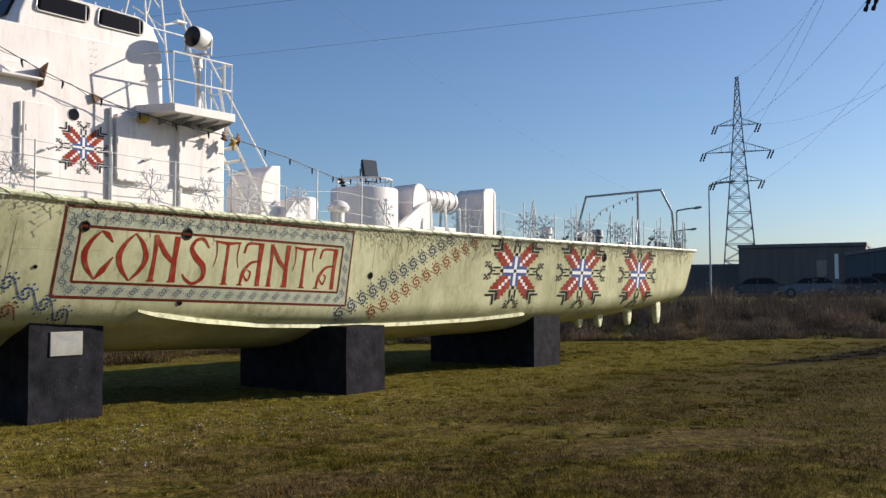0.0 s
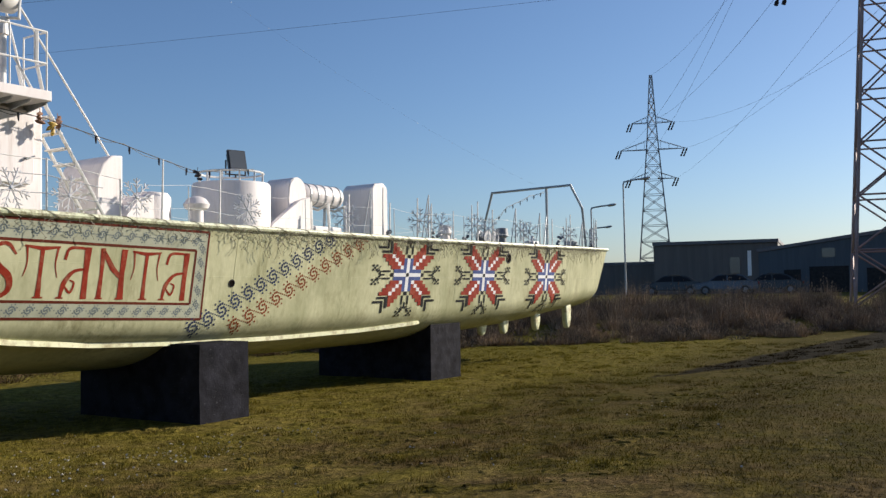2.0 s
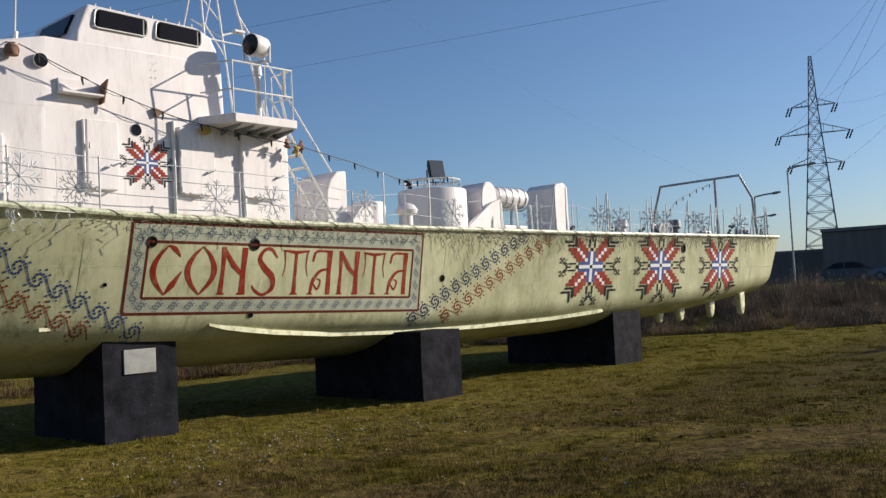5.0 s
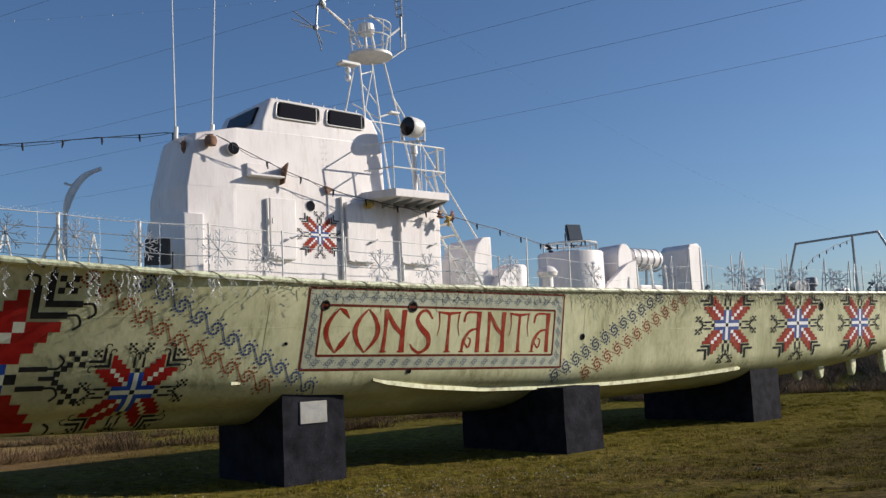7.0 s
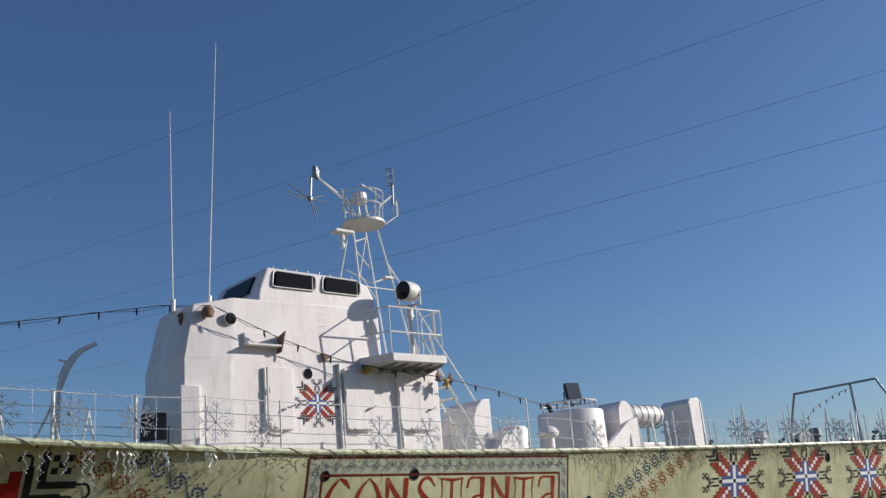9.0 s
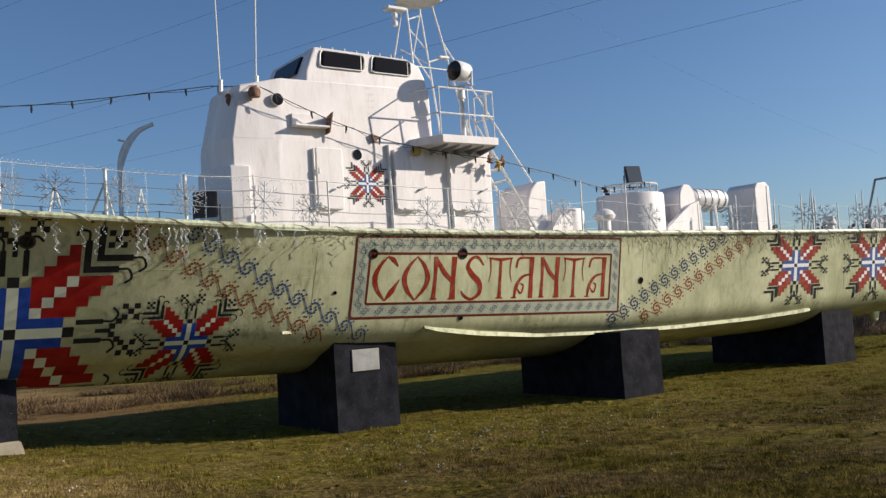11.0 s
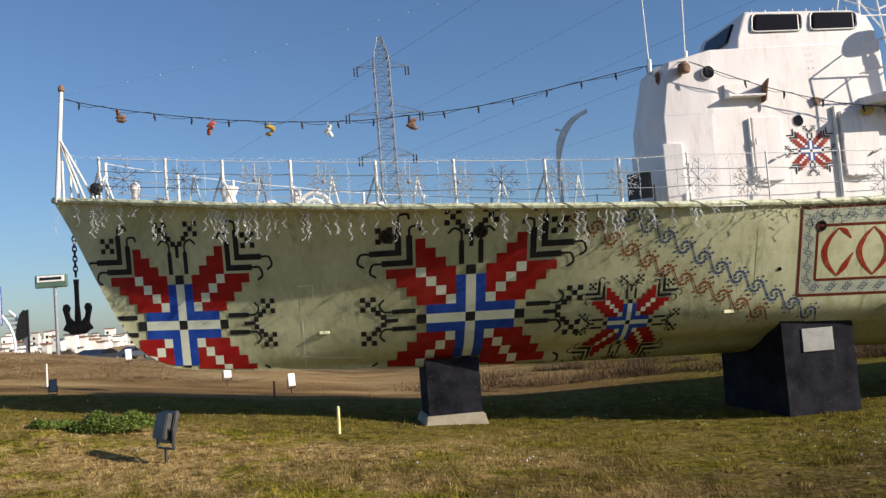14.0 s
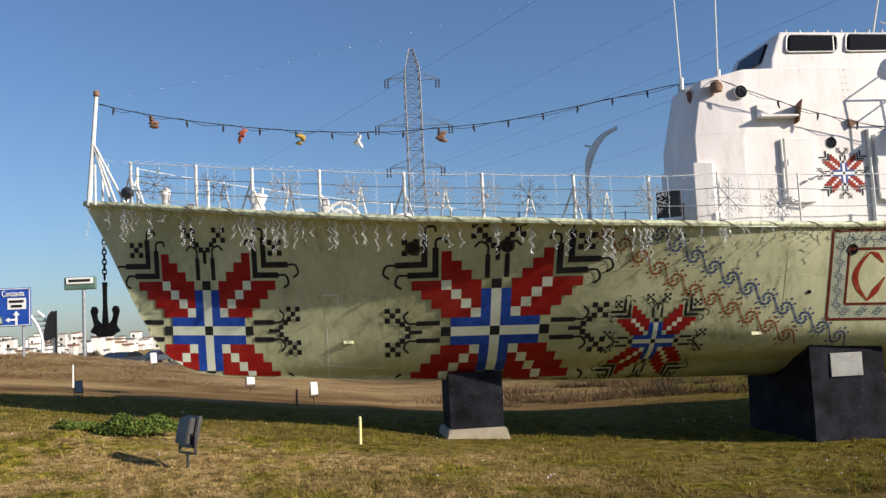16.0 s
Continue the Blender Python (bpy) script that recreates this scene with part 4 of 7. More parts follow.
# ---- deckhouse and bridge ----
def deckhouse():
    y0, y1 = 13.4, 16.4
    # lower tier: rounded front, a slightly wider plinth
    front = [(5.95, 0.0), (5.10, 0.06), (4.98, 0.5), (5.02, 1.15), (5.20, 1.8), (5.55, 2.5), (6.2, 3.0)]

    def tier(xr, z0, z1, grow, lean, rise=0.0):
        bm = bmesh.new()
        plan = [(xr, y0 - grow)] + [(x - grow, y0 + d - grow) for x, d in front] + [(xr, y1 + grow)]
        lo = [bm.verts.new((x, y, z0 if z0 > 4 else sheer(x) - 0.05)) for x, y in plan]
        hi = [bm.verts.new((x + lean * step(x, 6.5, 5.2), y + lean * 0.3 * (1 if y < CY else -1), z1 - rise * step(x, 6.3, 5.0))) for x, y in plan]
        k = len(plan)
        for i in range(k):
            j = (i + 1) % k
            bm.faces.new((lo[i], lo[j], hi[j], hi[i]))
        bm.faces.new(hi), bm.faces.new(lo[::-1])
        bmesh.ops.recalc_face_normals(bm, faces=bm.faces)
        bmesh.ops.bevel(bm, geom=[e for e in bm.edges if abs(e.verts[0].co.z - e.verts[1].co.z) > 0.4 or min(v.co.z for v in e.verts) > z1 - 0.4], offset=0.03, segments=2, affect='EDGES', profile=0.5)
        return bm
    house = part("deckhouse", tier(10.5, 3.4, 5.16, 0.0, 0.0), WHITE, boat, "white steel deckhouse with faint rust marks", True)
    bm = bmesh.new()
    plan = [(5.35, y0 - 0.05), (5.02, y0), (4.86, y0 + 0.5), (4.9, y0 + 1.15), (5.1, y0 + 1.7), (5.4, y0 + 1.7)]
    prism(bm, plan, 3.4, 4.66, 'Z')
    bmesh.ops.bevel(bm, geom=bm.edges[:], offset=0.02, segments=2, affect='EDGES', profile=0.5)
    part("front_plinth", bm, WHITE, house, "thicker white foot of the bridge front", True)
    part("bridge", tier(9.15, 5.14, 6.28, -0.001, 0.20, 0.22), WHITE, house, "white bridge tier with rounded corners", True)
    # windowed cabin on top
    bm = bmesh.new()
    outline = [(6.50, 6.12), (6.56, 6.42), (6.77, 6.90), (8.74, 6.87), (9.02, 6.74), (9.12, 6.47), (9.12, 6.12)]
    prism(bm, outline, y0 + 0.058, y0 + 2.0)
    for v in bm.verts:
        if v.co.z > 6.4:
            v.co.y += 0.09 * (1 if v.co.y < CY else -1) * (v.co.z - 6.3) / 0.55
    bmesh.ops.bevel(bm, geom=bm.edges[:], offset=0.05, segments=3, affect='EDGES', profile=0.5)
    part("cabin", bm, WHITE, house, "low white cabin with black windows", True)

    def slope(z):
        return y0 + 0.058 + 0.09 * max(0.0, z - 6.3) / 0.55
    for x0, x1 in ((6.86, 7.75), (7.93, 8.77)):
        bm = bmesh.new()
        outline = [(x0, 6.53), (x1 - 0.02, 6.53), (x1 + 0.01, 6.80), (x0 + 0.06, 6.82)]
        prism(bm, outline, -0.012, 0.03)
        for v in bm.verts:
            v.co.y += slope(v.co.z) - 0.006
        bmesh.ops.bevel(bm, geom=[e for e in bm.edges if abs(e.verts[0].co.y - e.verts[1].co.y) > 0.03], offset=0.05, segments=3, affect='EDGES', profile=0.5)
        part("window", bm, DARK_GLASS, house, "dark cabin window with rounded corners")
        bm = bmesh.new()
        loop = [(x0 - 0.03, 6.515), (x1 + 0.01, 6.515), (x1 + 0.045, 6.82), (x0 + 0.03, 6.84)]
        corners = []
        for k in range(4):
            a, b, c = Vector(loop[k - 1]), Vector(loop[k]), Vector(loop[(k + 1) % 4])
            p, q = b + (a - b).normalized() * 0.07, b + (c - b).normalized() * 0.07
            corners += [p, (p + q + 2 * b) / 4 + (p + q - 2 * b) * 0.04, q]
        pts = [Vector((p.x, slope(p.y) - 0.012, p.y)) for p in corners + corners[:1]]
        pipe(bm, pts, 0.014, 6)
        part("window_frame", bm, WHITE_PIPE, house, "raised frame with rust at the sill")
    bm = bmesh.new()
    prism(bm, [(6.515, 6.44), (6.52, 6.46), (6.66, 6.77), (6.72, 6.77), (6.59, 6.44)], y0 + 0.45, y0 + 1.5)
    part("windscreen", bm, DARK_GLASS, house, "slanted dark windscreen facing the bow")
    # bolts along the cabin's roof edge
    for i in range(8):
        bm = bmesh.new()
        rod(bm, (6.93 + 0.25 * i, y0 + 0.21, 6.85), (6.93 + 0.25 * i, y0 + 0.21, 6.93), 0.016, n=6)
        part("roof_lug", bm, WHITE_PIPE, house)
    # rivet columns
    for i in range(5):
        for dx in (0.0, 0.08):
            bm = bmesh.new()
            ball(bm, (7.78 + dx, y0 + 0.03, 5.72 + 0.12 * i), 0.009, 1)
            part("rivet", bm, WHITE_PIPE, house)
    # door and locker panels standing proud, with curved feet
    for x0, x1, z1, proud in ((6.60, 7.12, 5.02, 0.04), (8.18, 8.85, 5.05, 0.085), (9.42, 10.30, 5.05, 0.085)):
        bm = bmesh.new()
        z0 = 3.92
        outline = [(x0 + 0.10, z0), (x1 - 0.06, z0), (x1, z0 + 0.06), (x1, z1), (x0, z1), (x0, z0 + 0.12), (x0 + 0.03, z0 + 0.04)]
        prism(bm, outline, y0 - proud, y0 + 0.02)
        bmesh.ops.bevel(bm, geom=bm.edges[:], offset=0.012, segments=1, affect='EDGES', profile=0.5)
        door = part("side_door", bm, WHITE, house, "white panel door standing proud of the wall")
        for z in (4.0, 4.6):
            if z < z1 - 0.1:
                bm = bmesh.new()
                rod(bm, (x0 + 0.02, y0 - 0.09, z - 0.05), (x0 + 0.02, y0 - 0.09, z + 0.05), 0.018, n=8)
                part("hinge", bm, WHITE_PIPE, door)
        bm = bmesh.new()
        pipe(bm, [(x1 - 0.16, y0 - 0.075, 4.32), (x1 - 0.15, y0 - 0.13, 4.30), (x1 - 0.02, y0 - 0.13, 4.36)], 0.014, 6)
        part("door_handle", bm, GREY_METAL, door, "grey lever handle")
    # portholes
    for x, z, r in ((5.94, 5.83, 0.105), (7.45, 4.93, 0.095)):
        bm = bmesh.new()
        lathe(bm, (x, y0, z), ((r * 1.06, 0.03), (r * 1.06, -0.008), (r * 1.01, -0.010), (r * 0.98, -0.004)), 20, 'Y')
        part("porthole_rim", bm, WHITE_PIPE, house, "", True)
        bm = bmesh.new()
        lathe(bm, (x, y0, z), ((r, 0.02), (r, -0.008)), 20, 'Y')
        part("porthole", bm, DARK_GLASS, house, "round black porthole")
    # side-light screen: shelf and wedge
    bm = bmesh.new()
    box(bm, 6.18, 6.84, y0 - 0.17, y0 + 0.02, 5.36, 5.395, 0.01)
    box(bm, 6.18, 6.84, y0 - 0.035, y0 + 0.02, 5.38, 5.60, 0.005)
    part("sidelight_shelf", bm, WHITE, house, "white shelf for the side light")
    bm = bmesh.new()
    prism(bm, [(y0 - 0.27, 5.62), (y0 + 0.01, 5.55), (y0 + 0.01, 5.27), (y0 - 0.12, 5.28)], 6.84, 6.865, 'X')
    part("sidelight_board", bm, RUST, house, "rust-stained end board of the side light")
    bm = bmesh.new()
    prism(bm, [(7.76, 5.32), (7.93, 5.27), (7.80, 5.17)], y0 - 0.06, y0 + 0.01)
    part("bracket", bm, RUST, house, "small wedge bracket")
    # side-light drum over the front corner
    bm = bmesh.new()
    lathe(bm, (5.51, y0 - 0.02, 5.91), ((0.02, -0.09), (0.09, -0.08), (0.11, 0.0), (0.09, 0.07), (0.04, 0.10)), 14)
    part("front_lamp", bm, RUST, house, "rusty drum lamp on the corner", True)
    # low locker before the bridge, and yellow lamp under the wing
    bm = bmesh.new()
    ball(bm, (8.65, y0 - 0.14, 5.03), 0.105, 2, (1.1, 0.8, 0.85))
    part("wing_lamp", bm, YELLOW, house, "yellow lamp cover", True)
    # upright rods added beside the doors, for the shadow lines that door edges cast
    for x, z0, z1, r in ((8.10, 3.6, 5.14, 0.03), (6.55, 3.9, 5.0, 0.025), (9.48, 3.6, 5.14, 0.035)):
        bm = bmesh.new()
        pipe(bm, [(x, y0 - 0.03, z0), (x, y0 - 0.03, z1)], r, 8)
        part("wall_pipe", bm, WHITE_PIPE, house, "", True)
    for x in (6.72, 8.32, 9.64):
        bm = bmesh.new()
        pipe(bm, [(x, y0 - 0.02, 3.98), (x + 0.04, y0 - 0.10, 3.94), (x + 0.30, y0 - 0.12, 3.93), (x + 0.34, y0 - 0.02, 3.96)], 0.016, 6)
        part("grab_handle", bm, WHITE_PIPE, house)
    return house


house = deckhouse()


def wall_lay(cx, cz, w, h, y):
    return lambda u, v: Vector((cx + u * w, y, cz + v * h))


# the small star on the wall
star(boat, wall_lay(7.63, 4.41, 0.042, 0.038, 13.394), MOTIF_WHITE, BLUE_WORN, RED_WORN)


def bridge_wing():
    bm = bmesh.new()
    prism(bm, [(8.60, 13.42), (8.90, 12.74), (10.21, 12.74), (10.21, 13.42)], 5.12, 5.27, 'Z')
    bmesh.ops.bevel(bm, geom=bm.edges[:], offset=0.008, segments=1, affect='EDGES')
    wing = part("wing_platform", bm, WHITE, boat, "white signal platform with a ribbed underside")
    for i in range(5):
        x = 9.05 + 0.28 * i
        bm = bmesh.new()
        prism(bm, [(12.80, 5.12), (13.41, 5.12), (13.41, 4.99), (12.85, 5.08)], x, x + 0.02, 'X')
        part("rib", bm, GREY_METAL, wing)
    corners = [(8.90, 12.78), (9.56, 12.78), (10.15, 12.78), (10.15, 13.36), (9.3, 13.36)]
    for x, y in corners[:4]:
        bm = bmesh.new()
        rod(bm, (x, y, 5.25), (x, y, 6.16), 0.013)
        part("rail_post", bm, WHITE_PIPE, wing)
    for z in (5.68, 6.16):
        bm = bmesh.new()
        pipe(bm, [(8.65, 13.36, z), (8.90, 12.78, z), (10.15, 12.78, z), (10.15, 13.36, z)], 0.013)
        part("rail_bar", bm, WHITE_PIPE, wing)
    bm = bmesh.new()
    pipe(bm, [(9.74, 12.95, 5.72), (10.08, 13.0, 5.27)], 0.02)
    pipe(bm, [(9.99, 12.80, 5.7), (9.99, 12.80, 6.14)], 0.035)
    part("brace", bm, WHITE_PIPE, wing)
    # searchlight
    lamp = part("searchlight", lathe(bmesh.new(), (9.62, 13.05, 6.58), ((0.10, 0.22), (0.18, 0.17), (0.20, 0.0), (0.20, -0.14), (0.19, -0.16), (0.18, -0.10)), 24, 'Y'), WHITE_PIPE, wing, "white drum searchlight", True)
    me = lamp.data
    me.transform(Matrix.Translation(-Vector((9.62, 13.05, 6.58)) + Vector((13, CY, 0))))
    me.transform(Matrix.Rotation(radians(-80), 4, 'Z'))
    me.transform(Matrix.Translation(Vector((9.62, 13.05, 6.58)) - Vector((13, CY, 0))))
    bm = bmesh.new()
    d = Vector((-math.sin(radians(80)), -math.cos(radians(80)), 0)) * 0.15
    c = Vector((9.62, 13.05, 6.58)) + d * 0.93
    rod(bm, c - d * 0.2, c + d * 0.12, 0.178, n=24)
    part("searchlight_glass", bm, DARK_GLASS, wing, "dark round glass")
    bm = bmesh.new()
    rod(bm, (9.62, 13.05, 5.25), (9.62, 13.05, 6.05), 0.05, n=12)
    rod(bm, (9.62, 13.05, 6.05), (9.62, 13.05, 6.30), 0.08, 0.06, n=12)
    pipe(bm, [(9.45, 13.2, 6.58), (9.46, 13.2, 6.3), (9.78, 12.9, 6.3), (9.79, 12.9, 6.58)], 0.022)
    part("searchlight_stand", bm, WHITE_PIPE, wing)
    # steep ladder from the platform to the deck
    for dy in (0.0, 0.5):
        bm = bmesh.new()
        pipe(bm, [(10.45, 13.5 + dy, 5.9), (10.62, 13.5 + dy, 5.2), (11.75, 13.5 + dy, 3.45)], 0.03)
        part("ladder_rail", bm, WHITE_PIPE, boat, "steep ladder stringer")
    for i in range(7):
        bm = bmesh.new()
        x, z = 10.70 + 0.149 * i, 5.05 - 0.232 * i
        box(bm, x - 0.07, x + 0.07, 13.5, 14.0, z - 0.012, z + 0.012)
        part("ladder_tread", bm, WHITE_PIPE, boat)
    bm = bmesh.new()
    rod(bm, (10.62, 14.97, 7.83), (13.0, 15.0, 4.72), 0.02)
    part("mast_strut", bm, WHITE_PIPE, boat, "thin white strut from the mast to the hood")


bridge_wing()


def mast():
    m = Vector((10.05, CY - 0.1, 0))
    bm = bmesh.new()
    lathe(bm, (m.x, m.y, 8.42), ((0.12, 0.08), (0.40, 0.16), (0.48, 0.18), (0.48, 0.235), (0.44, 0.25), (0.02, 0.25)), 28)
    top = part("mast_platform", bm, WHITE_PIPE, boat, "white round mast platform", True)
    for a, b in (((10.36, 14.75, 5.16), (10.05, 14.9, 8.5)), ((11.45, 15.0, 5.0), (10.40, 14.95, 8.62)), ((9.55, 15.5, 6.8), (9.75, 15.1, 8.5)), ((9.62, 14.6, 6.8), (9.62, 14.75, 8.35))):
        bm = bmesh.new()
        rod(bm, a, b, 0.020)
        part("mast_leg", bm, WHITE_PIPE, boat, "white tubular mast leg")
    for a, b in (((9.62, 14.65, 7.4), (10.2, 14.85, 6.9)), ((9.7, 15.2, 7.6), (10.15, 14.85, 7.25)), ((9.62, 14.7, 7.9), (10.12, 14.9, 7.6)), ((9.62, 14.65, 7.1), (10.8, 14.97, 7.2)), ((9.62, 14.72, 8.1), (10.08, 14.9, 8.3)), ((9.66, 14.7, 7.25), (10.0, 14.8, 8.35))):
        bm = bmesh.new()
        rod(bm, a, b, 0.014)
        part("mast_brace", bm, WHITE_PIPE, boat)
    # ring rail on the platform
    for k in range(7):
        a = 2 * math.pi * k / 7 + 0.3
        bm = bmesh.new()
        rod(bm, (m.x + 0.42 * math.cos(a), m.y + 0.42 * math.sin(a), 8.66), (m.x + 0.47 * math.cos(a), m.y + 0.47 * math.sin(a), 9.32), 0.012, n=6)
        part("ring_post", bm, WHITE_PIPE, top)
    for z, r in ((9.02, 0.45), (9.32, 0.47)):
        bm = bmesh.new()
        pts = [(m.x + r * math.cos(2 * math.pi * k / 24), m.y + r * math.sin(2 * math.pi * k / 24), z) for k in range(25)]
        pipe(bm, pts, 0.014)
        part("ring_rail", bm, WHITE_PIPE, top)
    bm = bmesh.new()
    rod(bm, (m.x - 0.08, m.y, 8.66), (m.x - 0.14, m.y, 9.3), 0.03)
    rod(bm, (m.x + 0.16, m.y, 8.66), (m.x + 0.02, m.y, 9.3), 0.03)
    lathe(bm, (m.x - 0.08, m.y, 9.10), ((0.16, 0.0), (0.19, 0.06), (0.17, 0.22), (0.03, 0.22)), 16)
    part("radar_pedestal", bm, WHITE_PIPE, top, "rusty pedestal on two struts")
    # outrigger to the bow side, with drum lamps and a hanging dipole
    bm = bmesh.new()
    pipe(bm, [(9.66, 14.8, 8.70), (9.44, 14.8, 9.05), (8.82, 14.8, 9.44), (8.74, 14.8, 9.62)], 0.022)
    pipe(bm, [(9.4, 14.95, 9.26), (8.9, 14.8, 9.40)], 0.022)
    pipe(bm, [(9.66, 14.7, 8.68), (9.40, 14.8, 9.30)], 0.02)
    arm = part("mast_outrigger", bm, WHITE_PIPE, boat, "white bent outrigger")
    for dx in (-0.03, 0.08):
        bm = bmesh.new()
        lathe(bm, (8.76 + dx, 14.8 + dx, 9.44), ((0.035, 0.0), (0.06, 0.04), (0.06, 0.09), (0.045, 0.10), (0.045, 0.13), (0.06, 0.14), (0.06, 0.22), (0.03, 0.26)), 12)
        part("mast_lamp", bm, GREY_METAL, arm, "small drum lamp", True)
    bm = bmesh.new()
    pipe(bm, [(8.76, 14.8, 9.5), (8.64, 14.8, 9.42), (8.60, 14.8, 8.96)], 0.022)
    rod(bm, (8.60, 14.8, 8.98), (8.58, 14.8, 8.90), 0.05, n=8)
    part("dipole_stem", bm, GREY_METAL, arm, "spidery grey dipole aerial")
    for dx, dz in ((-0.55, 0.10), (-0.46, 0.30), (-0.40, -0.02), (0.50, -0.02), (0.38, 0.16), (0.02, -0.52), (0.08, -0.36)):
        bm = bmesh.new()
        rod(bm, (8.59, 14.8, 8.93), (8.59 + dx, 14.8 + 0.3 * dz, 8.93 + dz), 0.012)
        part("dipole_arm", bm, PYLON, arm)
    # outrigger to the stern side, with a caged aerial
    bm = bmesh.new()
    pipe(bm, [(10.42, 14.9, 8.70), (10.5, 14.9, 9.12), (10.84, 14.9, 9.40)], 0.024)
    pipe(bm, [(10.46, 14.9, 8.58), (10.98, 14.9, 8.95), (10.98, 14.9, 9.3)], 0.014)
    pipe(bm, [(10.55, 14.9, 9.3), (10.3, 14.9, 9.46), (9.95, 14.8, 9.50)], 0.018)
    arm = part("mast_outrigger", bm, WHITE_PIPE, boat, "white bent outrigger")
    bm = bmesh.new()
    rod(bm, (10.88, 14.9, 9.2), (10.9, 14.9, 9.72), 0.032, n=10)
    for dx, dy in ((-0.09, 0), (0.09, 0), (0, 0.09), (0, -0.09)):
        pipe(bm, [(10.86 + dx, 14.9 + dy, 9.68), (10.85 + dx, 14.9 + dy, 10.06)], 0.012)
        pipe(bm, [(10.95 + dx * 0.8, 14.9 + dy, 8.98), (10.95 + dx * 0.8, 14.9 + dy, 9.33)], 0.012)
    for z in (9.7, 9.88, 10.06):
        pipe(bm, [(10.77, 14.9, z), (10.86, 14.81, z), (10.95, 14.9, z), (10.86, 14.99, z), (10.77, 14.9, z)], 0.01)
    part("caged_aerial", bm, GREY_METAL, arm, "box cage aerial")
    # side lamp under the platform
    bm = bmesh.new()
    box(bm, 9.08, 9.52, 14.6, 14.85, 8.24, 8.30, 0.01)
    for dz in (0.0, 0.17):
        lathe(bm, (9.28, 14.7, 8.06 - dz), ((0.03, 0.0), (0.06, 0.03), (0.06, 0.11), (0.03, 0.14)), 10)
    part("masthead_lamp", bm, WHITE_PIPE, boat, "masthead lamp on a small shelf")
    bm = bmesh.new()
    box(bm, 10.48, 10.72, 14.85, 15.0, 7.42, 7.47, 0.01)
    rod(bm, (10.2, 14.9, 7.3), (10.6, 14.92, 7.45), 0.02)
    part("side_bracket", bm, WHITE_PIPE, boat)
    for (x0, z0), (x1, z1), y in (((5.72, 6.05), (5.93, 11.3), 13.75), ((5.10, 5.95), (5.05, 9.7), 13.85)):
        bm = bmesh.new()
        rod(bm, (x0, y, z0), (x0 + 0.01, y, z0 + 0.25), 0.04, n=8)
        rod(bm, (x0, y, z0 + 0.2), (x1, y, z1), 0.016, 0.007, n=6)
        part("whip_aerial", bm, WHITE_PIPE, boat, "tall white whip aerial")


mast()


